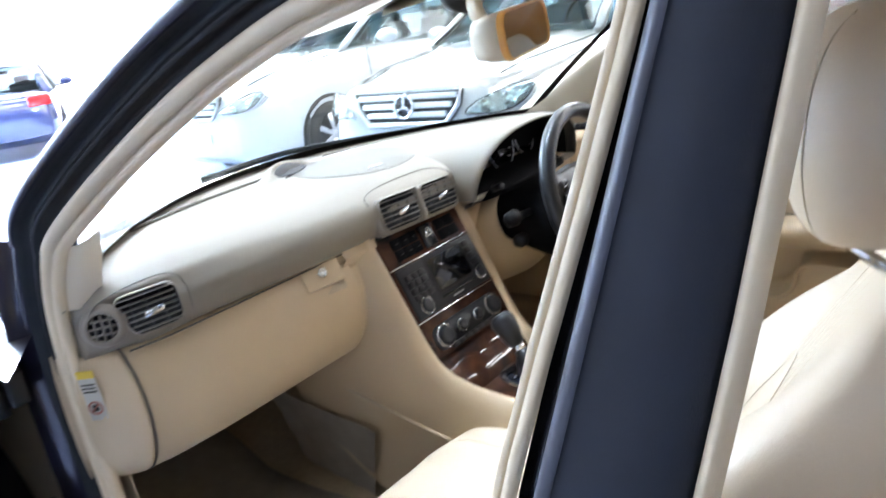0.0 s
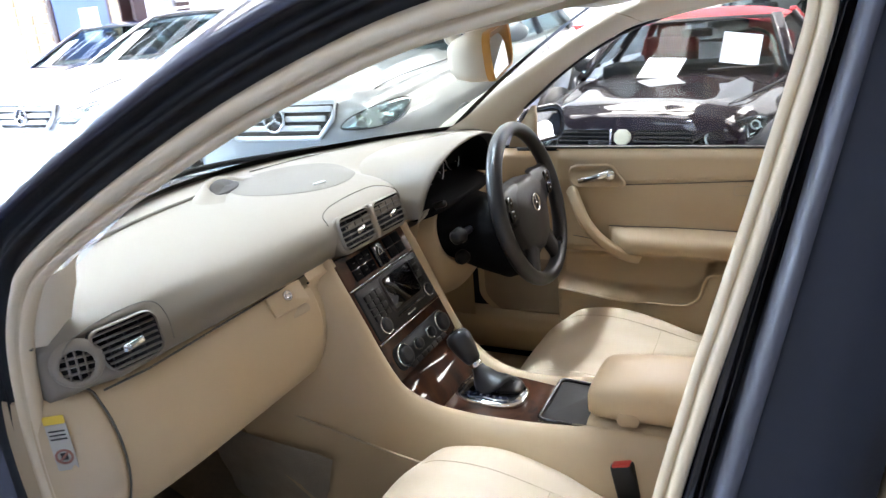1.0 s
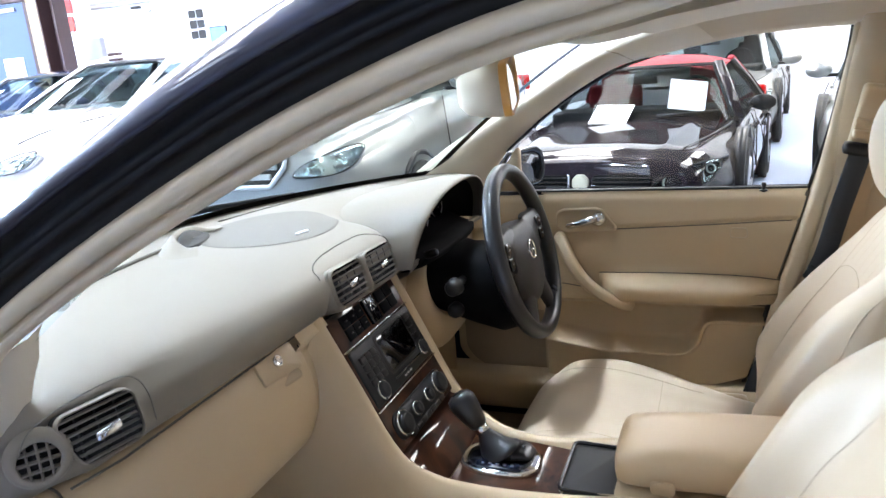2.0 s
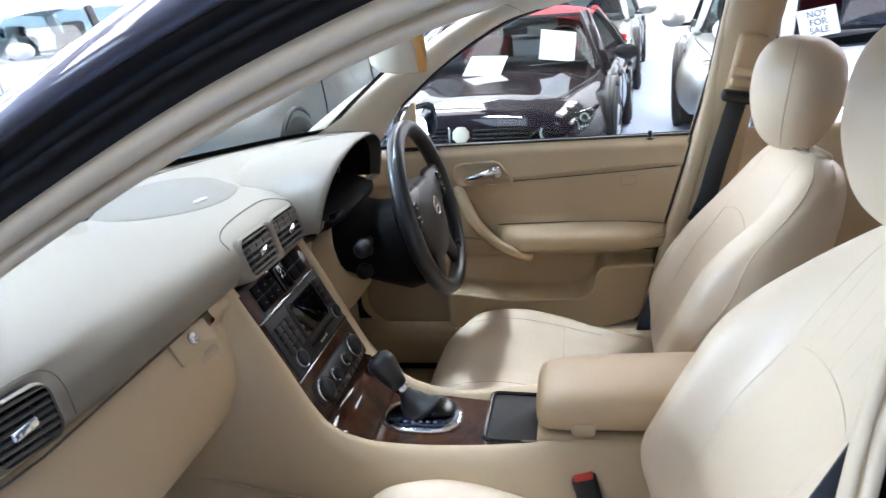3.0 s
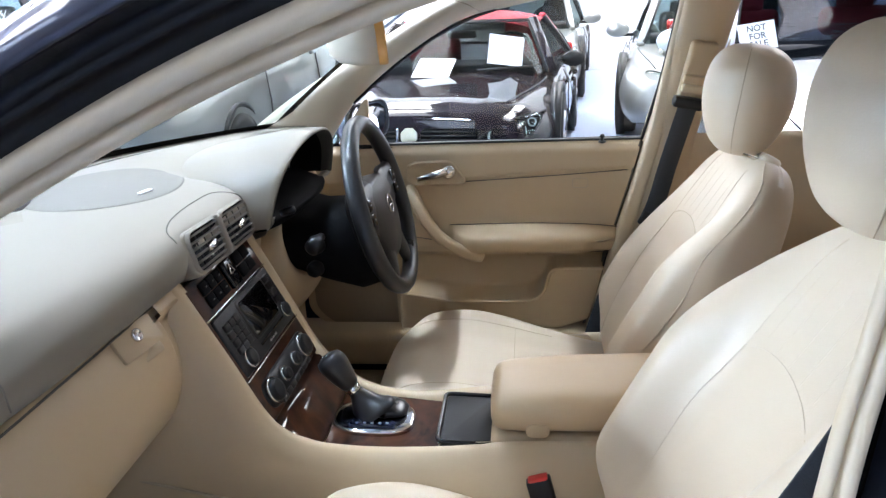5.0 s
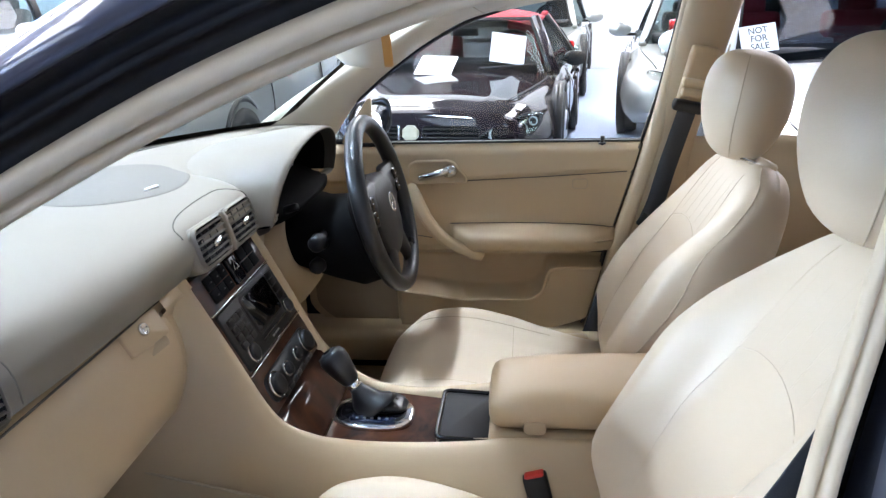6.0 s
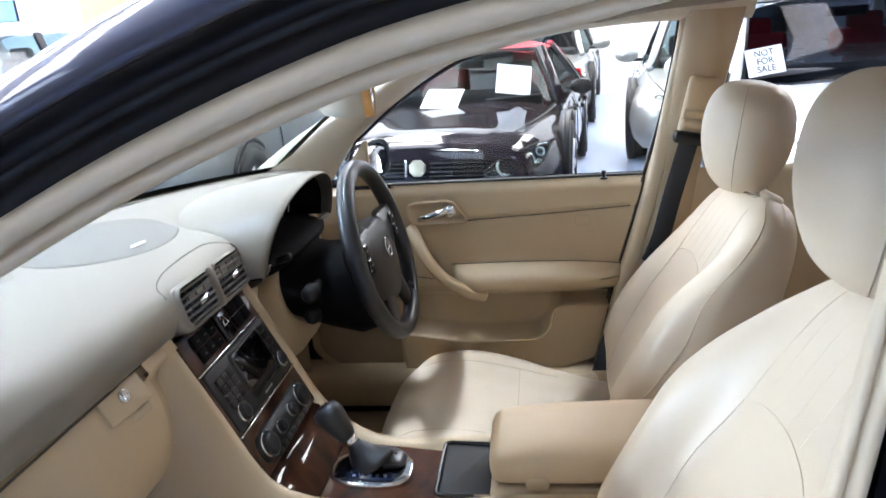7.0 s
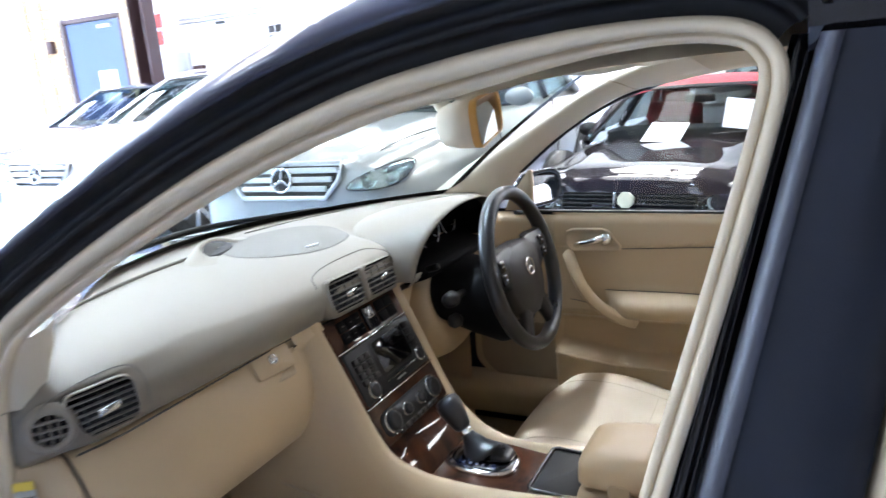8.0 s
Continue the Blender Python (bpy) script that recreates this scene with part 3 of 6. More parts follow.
part("reset_knob", rings(frame_m((0.224, 0.158, 0.902), (1, 0, 0), (0, 0.3, 1)), [(0.008, -0.02), (0.008, 0.006), (0.006, 0.009), (0.001, 0.009)], 14), BLACK, dash, "small black reset knob")


# ---- outside of the sedan: wings, sills, boot, wheels and the open doors ----
for sgn in (-1, 1):
    wing = [[Vector((sgn * x, y, z)) for x, z in [(0.72, zt), (0.80, zt - 0.03), (0.845, zt - 0.14), (0.86, 0.62), (0.85, 0.45), (0.84, 0.30)]] for y, zt in [(0.46, 0.93), (0.8, 0.90), (1.2, 0.86), (1.55, 0.80), (1.75, 0.70)]]
    part("front_wing", grid(wing), NAVY, sedan)
    qtr = [[Vector((sgn * x, y, z)) for x, z in [(0.70, zt), (0.80, zt - 0.03), (0.85, zt - 0.14), (0.86, 0.62), (0.85, 0.45), (0.84, 0.30)]] for y, zt in [(-1.45, 0.97), (-1.9, 0.99), (-2.3, 0.98), (-2.6, 0.92)]]
    part("rear_wing", grid(qtr), NAVY, sedan)
    part("rocker", sweep([Vector((sgn * 0.80, y, 0.27)) for y in lin(-1.45, 0.6, 6)], rrect(0.12, 0.16, 0.04)), NAVY, sedan)
    part("rear_roof_pillar", sweep(cr([(sgn * 0.72, -2.0, 0.97), (sgn * 0.64, -1.75, 1.2), (sgn * 0.57, -1.6, 1.33)], 5), rrect(0.06, 0.22, 0.02)), NAVY, sedan)
    for y in (1.08, -1.64):
        w_ = part("wheel", rings(frame_m((sgn * 0.84, y, 0.315), (0, sgn, 0), (0, 0, 1)), [(0.20, -0.2), (0.30, -0.2), (0.315, -0.16), (0.315, -0.03), (0.30, 0.0), (0.22, 0.0), (0.205, -0.02)], 32, caps=False), TYRE, sedan, "black tyre on an alloy wheel")
        part("rim", rings(frame_m((sgn * 0.84, y, 0.315), (0, sgn, 0), (0, 0, 1)), [(0.215, -0.008), (0.2, -0.03), (0.06, -0.02), (0.001, -0.012)], 32), ALLOY, w_)
part("boot_lid", grid([[Vector((x, y, z - 0.03 * (x / 0.7) ** 2)) for x in lin(-0.74, 0.74, 9)] for y, z in [(-1.98, 0.985), (-2.3, 0.99), (-2.58, 0.96), (-2.64, 0.85), (-2.66, 0.4)]]), NAVY, sedan)
part("nose_panel", grid([[Vector((x, y - 0.3 * (x / 0.8) ** 4, z)) for x in lin(-0.8, 0.8, 9)] for y, z in [(1.72, 0.74), (1.86, 0.66), (1.92, 0.5), (1.9, 0.25)]]), NAVY, sedan)
part("rear_screen", grid([[Vector((x * k, y, z)) for x in lin(-0.6, 0.6, 7)] for k, y, z in [(1.1, -2.0, 0.985), (1.0, -1.8, 1.2), (0.92, -1.62, 1.35)]]), DARKGLASS, sedan)
part("underbody", box(pose(0, -0.35, 0.22), 1.5, 4.2, 0.06), BLACK, sedan)


def open_door(hinge, deg, length, label):
    """A door swung out about its hinge, inner trim towards the cabin."""
    m = pose(*hinge, 0, 0, 0) @ pose(0, 0, 0, 0, 0, deg)
    d = part("open_door", box(m @ pose(-0.02, -length / 2, 0.61), 0.045, length, 0.66, 0.015), NAVY, sedan, label)
    part("door_card", box(m @ pose(0.025, -length / 2, 0.62), 0.04, length - 0.06, 0.58, 0.02), PANEL, d, "beige inner door trim")
    part("door_armrest", box(m @ pose(0.06, -length / 2, 0.68), 0.05, length * 0.6, 0.06, 0.02), LEATHER, d)
    part("door_frame", tube(cr([m @ Vector(p) for p in [(0.0, -0.08, 0.94), (0.02, -length * 0.35, 1.18), (0.05, -length * 0.65, 1.30), (0.06, -length * 0.92, 1.30), (0.02, -length * 0.98, 1.1), (0, -length, 0.94)]], 5), 0.018, 8), GLOSSBLACK, d)
    return d


open_door((-0.83, 0.43, 0), -82, 1.02, "open front passenger door with beige trim")
# outer skins of the two doors on the driver's side
for name, y0, y1, lab in (("driver_door_skin", 0.455, -0.60, "closed navy driver's door skin"), ("rear_door_skin", -0.606, -1.44, "closed navy rear door skin")):
    part(name, grid([[Vector((x, y, z)) for y in lin(y0, y1, 6)] for x, z in [(0.765, 0.925), (0.80, 0.915), (0.845, 0.80), (0.86, 0.62), (0.85, 0.45), (0.835, 0.30), (0.74, 0.295)]]), NAVY, sedan, lab)
# filler added to stop outside light leaking in past the door's front edge
part("door_gap_filler", grid([[Vector((x, y, z)) for x, y in ((0.69, 0.34), (0.74, 0.345), (0.80, 0.455))] for z in (0.28, 0.6, 0.93)]), BLACK, sedan, "dark filler added behind the gap at the door's front edge")
# closed rear door on the near side
rd = part("rear_door", grid([[Vector((x, y, z)) for y in lin(-0.60, -1.44, 6)] for x, z in [(-0.775, 0.955), (-0.80, 0.93), (-0.845, 0.80), (-0.86, 0.62), (-0.85, 0.45), (-0.835, 0.33)]]), NAVY, sedan, "closed navy rear door")
part("rear_door_card", grid([[Vector((x, y, z)) for y in lin(-0.66, -1.44, 6)] for x, z in [(-0.765, 0.955), (-0.72, 0.93), (-0.705, 0.86), (-0.68, 0.7), (-0.70, 0.45), (-0.70, 0.35)]]), PANEL, rd, "beige rear door trim")
part("rear_window_frame", tube(cr([(-0.66, -0.70, 1.335), (-0.64, -1.0, 1.345), (-0.65, -1.3, 1.30), (-0.71, -1.5, 1.12), (-0.77, -1.5, 0.95)], 5), 0.02, 8), GLOSSBLACK, rd)


def air_vent(o, u, v, w, h, nslat, label, slant=0.0, line=None):
    """A vent: dark box, surround, slats and a bright tab; slant cuts its lower end short on one side."""
    m = frame_m(o, u, v)

    def bent(x, y):
        return x + slant * max(0.0, -x / (w / 2)) * (0.5 - y / h)
    root = part("air_vent", slab(m @ pose(0, 0, -0.0045), [(bent(x, y), y) for x, y in rrect(w, h, 0.014)], 0.02), COLBLACK, sedan, label)
    sur = rrect(w, h, 0.016, 5)
    rows = []
    for k, z in [(1.0, -0.012), (1.0, 0.0), (1.02, 0.0015), (1.05, 0.0005), (1.08, -0.007)]:
        rows.append([m @ Vector((bent(x, y) * (1 + (k - 1) * (h / w if w > h else 1)), y * (1 + (k - 1) * (1 if w > h else w / h)), z)) for x, y in sur])
    part("surround", grid(rows, close_v=True), DASHTOP, root)
    for i in range(nslat):
        y = h * ((i + 0.5) / nslat - 0.5)
        part("slat", sweep([m @ Vector((x, y, -0.0015)) for x in lin(bent(-w / 2, y) + 0.003, w / 2 - 0.003, 5)], rrect(0.0018, 0.006, 0.0007, 2), up=m.to_3x3() @ Vector((0, -0.2, 1))), SLAT, root)
    for k in (-0.25, 0.0, 0.25):
        part("vane", box(m @ pose(k * w, 0, -0.0042), 0.002, h * 0.94, 0.003), BLACK, root)
    if line:
        part("surround_line", tube([m @ Vector((x, y, -0.001)) for x, y in line], 0.0009, 5, up=m.to_3x3() @ Vector((0, 0, 1))), DASHGRILL, root)
    part("tab", merge(box(m @ pose(0.006, -h * 0.06, 0.003, 0, 0, 8), 0.030, 0.010, 0.006, 0.003), box(m @ pose(0.004, -h * 0.06, 0.006, 0, 0, 8), 0.014, 0.006, 0.005, 0.002)), CHROME, root, "chrome adjuster tab")
    return root


air_vent((-0.606, 0.221, 0.942), (0.94, -0.30, 0.05), (0.05, 0.14, 1), 0.090, 0.060, 7, "greige passenger air vent with chrome tab", 0.017, [(p.x, p.y) for p in cr([(-0.084, 0.012, 0), (-0.066, 0.032, 0), (-0.02, 0.043, 0), (0.03, 0.045, 0), (0.052, 0.036, 0), (0.061, 0.012, 0), (0.060, -0.020, 0)], 5)])
VU, VV = (1, 0.0, -0.03), (0.0, 0.26, 1)
nm_ = frame_m((0.0, 0.2050, 0.931), VU, VV)
part("vent_panel", slab(nm_ @ pose(0.0, -0.004, -0.0005), rrect(0.262, 0.074, 0.026, 6), 0.03, 0.006), DASHTOP, sedan, "greige panel round the centre vents")


def dash_front(x, z):
    """The dash skin's y at a height on its rounded front."""
    return interp(sorted((p.y, p.x) for p in cr([(b, c, 0) for b, c in dash_profile(x)[3:11]], 4)), z)


part("panel_line", tube([Vector((p.x, dash_front(p.x, p.y) - 0.0002, p.y)) for p in cr([(-0.136, 0.958, 0), (-0.126, 0.970, 0), (-0.09, 0.976, 0), (-0.03, 0.978, 0), (0.04, 0.978, 0), (0.09, 0.976, 0), (0.120, 0.966, 0), (0.132, 0.948, 0), (0.133, 0.930, 0)], 6)], 0.0011, 5, up=(0, -1, 0)), GROOVE, sedan)
air_vent(nm_ @ Vector((-0.063, -0.002, 0.0052)), VU, VV, 0.110, 0.062, 6, "greige centre air vent")
air_vent(nm_ @ Vector((0.063, -0.002, 0.0052)), VU, VV, 0.110, 0.062, 6, "greige centre air vent")
part("vent_divider", slab(nm_ @ pose(0.0, -0.004, 0.0095), rrect(0.012, 0.070, 0.005, 4), 0.012, 0.004), DASHTOP, sedan)
# round vents at the dashboard's ends
for c, u in (((-0.667, 0.246, 0.936), (0.80, -0.60, 0)), ((0.655, 0.215, 0.925), (0.9, 0.4, 0))):
    m = frame_m(c, u, (0, 0.1, 1))
    root = part("round_vent", rings(m, [(0.0215, -0.03), (0.0215, -0.004), (0.0, -0.005)], 24), BLACK, sedan, "round demister vent with grid")
    part("ring", rings(m, [(0.0205, -0.012), (0.0205, 0.002), (0.0225, 0.004), (0.028, 0.002), (0.033, -0.010)], 28, caps=False), DASHTOP, root)
    for k in range(-1, 2):
        d = 0.0105 * k
        hl = math.sqrt(0.0208 ** 2 - d * d)
        part("slat", sweep([m @ Vector((-hl, d, 0)), m @ Vector((hl, d, 0))], rrect(0.003, 0.006, 0.001, 1), up=m.to_3x3() @ Vector((0, 0, 1))), SLAT, root)
        part("slat", sweep([m @ Vector((d, -hl, 0)), m @ Vector((d, hl, 0))], rrect(0.003, 0.006, 0.001, 1), up=m.to_3x3() @ Vector((0, 0, 1))), SLAT, root)

# ---- lower dash and glove box ----
def lower_profile(x):
    s = interp([(-0.70, 0.06), (-0.645, 0.018), (-0.60, 0.006), (-0.5, 0.0), (-0.2, 0.0)], x)
    return [(0.262 + s, 0.888), (0.246 + s, 0.884), (0.236 + s, 0.87), (0.222 + s, 0.845), (0.212 + s, 0.80), (0.216 + s, 0.75), (0.235 + s, 0.705), (0.268 + s, 0.675), (0.33 + s, 0.658), (0.50, 0.655)]


part("dash_filler", merge(box(pose(-0.225, 0.246, 0.882), 0.12, 0.026, 0.026, 0.004), box(pose(-0.168, 0.270, 0.890), 0.085, 0.06, 0.05, 0.004), box(pose(-0.40, 0.285, 0.888), 0.42, 0.06, 0.03, 0.004)), PANEL, sedan)
part("lower_dash", grid([[Vector((x, p.x + 0.004 - (0.02 if p.y > 0.86 else 0.0), p.y + (0.012 if p.y > 0.86 else 0.0))) for p in cr([(y, z, 0) for y, z in lower_profile(-0.2)], 4)] for x in lin(-0.215, -0.128, 5)]), PANEL, sedan)
glove = part("glove_box", grid([[Vector((x, p.x, p.y)) for p in cr([(y, z, 0) for y, z in lower_profile(x)], 4)] for x in [-0.643, -0.640, -0.632] + list(lin(-0.61, -0.225, 13)) + [-0.208, -0.202, -0.2]], caps=True), PANEL, sedan, "beige glove box lid")
lm = frame_m((-0.270, 0.2305, 0.8655), (1, -0.12, 0.0), (0, 0.55, 1))
part("latch", slab(lm @ pose(0, 0, 0.008), rrect(0.085, 0.042, 0.004), 0.03, 0.0015), PANEL, glove, "beige glove box latch")
part("lock", rings(lm @ pose(0.0, 0.004, 0.008), [(0.0095, 0), (0.0095, 0.003), (0.0075, 0.004), (0.0065, 0.002), (0.001, 0.002)], 18), CHROME, glove, "chrome key lock")
part("dash_gap", tube([Vector((x, 0.2335 + (0.012 if x < -0.58 else 0.0) * (-0.58 - x) / 0.06, 0.8865)) for x in lin(-0.64, -0.14, 16)], 0.0016, 6), GROOVE, sedan)
# toned plate stands for the recess by the latch and the shade in it
part("latch_recess_shade", slab(lm @ pose(0.022, -0.029, -0.0045), rrect(0.05, 0.016, 0.006), 0.02, 0.004), SEAM, glove)
# panel to its outer side, with the airbag label
def end_row(x, dy):
    return [Vector((x, p.x + dy, p.y)) for p in cr([(y, z, 0) for y, z in lower_profile(-0.60)][:9], 4)]


side = part("dash_end_panel", grid([end_row(-0.646, 0.03), end_row(-0.6465, 0.012), end_row(-0.653, 0.012), end_row(-0.664, 0.021), end_row(-0.678, 0.035), end_row(-0.692, 0.05), end_row(-0.705, 0.075), end_row(-0.71, 0.15)]), PANEL, sedan, "beige end panel of the dashboard")
part("panel_gap", sweep([p + Vector((0.0, -0.0005, 0)) for p in end_row(-0.6448, 0.011)], circle(0.0016, 6), up=(1, 0, 0)), GROOVE, side)
sm = frame_m((-0.694, 0.277, 0.842), (0.56, -0.83, 0), (0, -0.12, 1)) @ pose(0, 0, 0.004)
part("label_yellow", slab(sm @ pose(0, 0.030, 0.0025), rrect(0.026, 0.012, 0.002), 0.002), YELLOW, side, "yellow warning strip")
part("label_white", slab(sm @ pose(0, -0.012, 0.002), rrect(0.026, 0.070, 0.002), 0.002), LABELW, side, "white airbag label")
part("label_ring", rings(sm @ pose(0, -0.025, 0.003), [(0.0115, 0), (0.0115, 0.001), (0.0085, 0.001), (0.0085, 0)], 20, caps=False), DULLRED, side, "muted red warning ring")
part("label_mark", box(sm @ pose(0, -0.025, 0.003, 0, 0, 45), 0.018, 0.003, 0.001), DULLRED, side)
part("label_mark", box(sm @ pose(0, -0.025, 0.0028), 0.008, 0.010, 0.001), INK, side)
for k in range(3):
    part("label_text", box(sm @ pose(0, 0.014 - 0.006 * k, 0.003), 0.02, 0.002, 0.0006), INK, side)

# driver's side lower dash and knee panel
part("knee_panel", grid([[Vector((x, p.x, p.y)) for p in cr([(0.30, 0.905, 0), (0.245, 0.895, 0), (0.232, 0.87, 0), (0.226, 0.83, 0), (0.230, 0.785, 0), (0.246, 0.755, 0), (0.28, 0.738, 0), (0.55, 0.72, 0)], 4)] for x in lin(0.13, 0.67, 12)], caps=True), PANEL, sedan, "beige knee panel under the wheel")

# ---- centre console ----
FB, FT = Vector((0, 0.105, 0.646)), Vector((0, 0.222, 0.885))
FV = (FT - FB).normalized()
FM = frame_m(FB, (1, 0, 0), FV)        # x across, y up the face, z out of it


def face(x, v, z=0.0):
    return FM @ Vector((x, v, z))


def fpose(x, v, z=0.0, rz=0):
    return FM @ pose(x, v, z, 0, 0, rz)


FACE_L = (FT - FB).length
console = part("centre_console", bmesh.new(), PANEL, sedan, "beige centre console with walnut trim")
EDGE = cr([(-0.136, 0.226, 0.892), (-0.133, 0.165, 0.768), (-0.128, 0.105, 0.650), (-0.112, 0.055, 0.606), (-0.093, 0.0, 0.583), (-0.083, -0.07, 0.574), (-0.083, -0.15, 0.577), (-0.085, -0.22, 0.584), (-0.088, -0.30, 0.594), (-0.09, -0.62, 0.60)], 5)
FOOT = cr([(-0.215, 0.50, 0.72), (-0.215, 0.45, 0.55), (-0.20, 0.33, 0.40), (-0.19, 0.2, 0.32), (-0.185, 0.1, 0.29), (-0.18, 0.0, 0.29), (-0.18, -0.1, 0.29), (-0.18, -0.2, 0.29), (-0.18, -0.30, 0.29), (-0.18, -0.62, 0.29)], 5)
rows = []
for i, (e, f) in enumerate(zip(EDGE, FOOT)):
    k = smooth(3, 14, i)
    b1 = Vector((-0.195, 0.222, 0.85)).lerp(e + Vector((-0.055, 0.0, -0.045)), k)
    b2 = Vector((-0.205, 0.235, 0.74)).lerp(f + Vector((0.012, 0.0, 0.12)), k)
    row = [e + Vector((0.006, 0.0, -0.012)), e, e + Vector((-0.008, -0.006 * (1 - k), 0.006)), e + Vector((-0.02, -0.002, 0.002))]
    p0 = row[-1]
    for t in lin(0.15, 1, 10):
        row.append((1 - t) ** 3 * p0 + 3 * (1 - t) ** 2 * t * b1 + 3 * (1 - t) * t * t * b2 + t ** 3 * f)
    rows.append(row)
for sgn in (-1, 1):
    part("console_flank", grid([[Vector((-sgn * p.x, p.y, p.z)) for p in r] for r in rows]), PANEL, console)
part("console_seam", tube(cr([(-0.20, 0.40, 0.60), (-0.197, 0.25, 0.565), (-0.197, 0.1, 0.535), (-0.192, -0.1, 0.50), (-0.19, -0.2, 0.47)], 6), 0.0025, 6), SEAM, console)

# face of the stack: walnut backing, switch row, radio, climate panel
stack = part("wood_fascia", slab(FM @ pose(0, FACE_L / 2, 0.0), rrect(0.262, FACE_L, 0.006), 0.04, 0.003), WOOD, sedan, "burl walnut fascia")
for v in (0.199, 0.082):
    part("silver_strip", box(fpose(0, v, 0.0015), 0.258, 0.003, 0.005, 0.001), CHROME, stack, "thin chrome strip")
for k in range(3):
    for r in range(2):
        part("switch", box(fpose(-0.084 + 0.0262 * k, 0.2195 + 0.0235 * r, 0.002), 0.0245, 0.0222, 0.005, 0.002), COLBLACK, stack, "black push switch")
        part("switch_mark", box(fpose(-0.084 + 0.0262 * k, 0.2195 + 0.0235 * r, 0.0062), 0.007, 0.0022, 0.0006), HUBGREY, stack)
for k in range(2):
    for r in range(2):
        part("switch", box(fpose(0.056 + 0.0315 * k, 0.2195 + 0.0235 * r, 0.002), 0.030, 0.0222, 0.005, 0.002), COLBLACK, stack, "black push switch")
part("hazard_switch", box(fpose(0.008, 0.231, 0.003), 0.036, 0.050, 0.009, 0.003), GLOSSBLACK, stack, "black hazard switch with triangle")
tri_pts = [fpose(0.008, 0.236, 0.009) @ Vector((0.011 * math.cos(radians(90 + 120 * k)), 0.011 * math.sin(radians(90 + 120 * k)), 0)) for k in range(3)]
part("hazard_triangle", tube(tri_pts, 0.0012, 6, closed=True, up=(0, -0.9, 0.45)), CHROME, stack, "pale warning triangle")

radio = part("car_radio", slab(FM @ pose(0, 0.1405, 0.004), rrect(0.246, 0.109, 0.006), 0.03, 0.003), BLACK, sedan, "black car radio with keypad and display")
part("display_frame", slab(FM @ pose(0.022, 0.152, 0.0055), rrect(0.126, 0.080, 0.010), 0.006, 0.003), HUBGREY, radio, "anthracite display frame")
part("display", slab(FM @ pose(0.022, 0.152, 0.0064), rrect(0.112, 0.068, 0.008), 0.004, 0.001), SCREEN, radio, "dark glossy display")
for i in range(3):
    for j in range(4):
        part("key", box(fpose(-0.100 + 0.019 * i, 0.128 + 0.0145 * j, 0.006), 0.017, 0.0125, 0.006, 0.002), HUBGREY, radio)
for i in range(4):
    part("key", box(fpose(0.094, 0.136 + 0.0145 * i, 0.006), 0.020, 0.0125, 0.006, 0.002), HUBGREY, radio)
part("disc_slot", box(fpose(0.02, 0.104, 0.0045), 0.115, 0.004, 0.002), GLOSSBLACK, radio)
for k in range(3):
    part("text_bar", box(fpose(-0.002 + 0.012 * k, 0.095, 0.0048), 0.008, 0.003, 0.0008), SATIN, radio)


def knob(x, v, r, h, parent, ring=True):
    m = fpose(x, v, 0.004)
    k = part("knob", rings(m, [(r, 0), (r, h * 0.7), (r * 0.92, h), (r * 0.6, h * 1.02), (r * 0.1, h * 0.98)], 24), BLACK, parent, "black rotary knob")
    if ring:
        part("knob_ring", rings(m, [(r * 1.20, 0), (r * 1.20, 0.003), (r * 1.15, 0.0045), (r * 1.07, 0.003), (r * 1.07, 0)], 28, caps=False), CHROME, parent, "chrome knob ring")


knob(-0.088, 0.107, 0.015, 0.008, radio)
knob(0.098, 0.110, 0.013, 0.008, radio)
climate = part("climate_panel", slab(FM @ pose(0, 0.036, 0.003), rrect(0.225, 0.05, 0.02), 0.02, 0.002), BLACK, sedan, "black climate control panel with rotary knobs")
knob(-0.083, 0.036, 0.020, 0.011, climate)
knob(0.083, 0.036, 0.020, 0.011, climate)
knob(-0.028, 0.036, 0.0115, 0.011, climate)
knob(0.028, 0.036, 0.0115, 0.011, climate)
for k in range(7):
    part("key", box(fpose(-0.066 + 0.022 * k, 0.010, 0.004), 0.02, 0.010, 0.006, 0.002), HUBGREY, climate)

def pad_rows(stations, e=0.55, n=28):
    """Rounded bars along y: (y, half width, centre z, half height, centre x)."""
    rows = []
    for y, w, zc, h, xc in stations:
        rows.append([Vector((xc + w * math.copysign(abs(math.cos(t)) ** e, math.cos(t)), y, zc + h * math.copysign(abs(math.sin(t)) ** e, math.sin(t)))) for t in lin(0, 2 * math.pi, n, endpoint=False)])
    return rows


# wood ramp and deck
def deck_rows(prof):
    return [[Vector((s * w, y, z)) for s in lin(-1, 1, 9)] for y, z, w in prof]


part("wood_ramp", grid(deck_rows([(0.112, 0.642, 0.127), (0.098, 0.638, 0.124), (0.075, 0.612, 0.113), (0.052, 0.588, 0.104), (0.046, 0.574, 0.1)])), WOOD, sedan, "glossy burl walnut ashtray lid")
part("wood_deck", grid(deck_rows([(0.044, 0.568, 0.102), (0.042, 0.578, 0.10), (0.0, 0.574, 0.092), (-0.07, 0.5715, 0.082), (-0.150, 0.5655, 0.082)])), WOOD, sedan, "glossy burl walnut shifter deck")
tray = part("cup_tray", slab(pose(0, -0.198, 0.580, 3), rrect(0.150, 0.088, 0.008), 0.03, 0.003), TRAYGREY, sedan, "dark grey roller lid of the tray")
part("tray_frame", tube([pose(0, -0.198, 0.581, 3) @ Vector((x, y, 0)) for x, y in rrect(0.156, 0.096, 0.012)], 0.0042, 8, closed=True), GLOSSBLACK, tray, "gloss black tray frame")
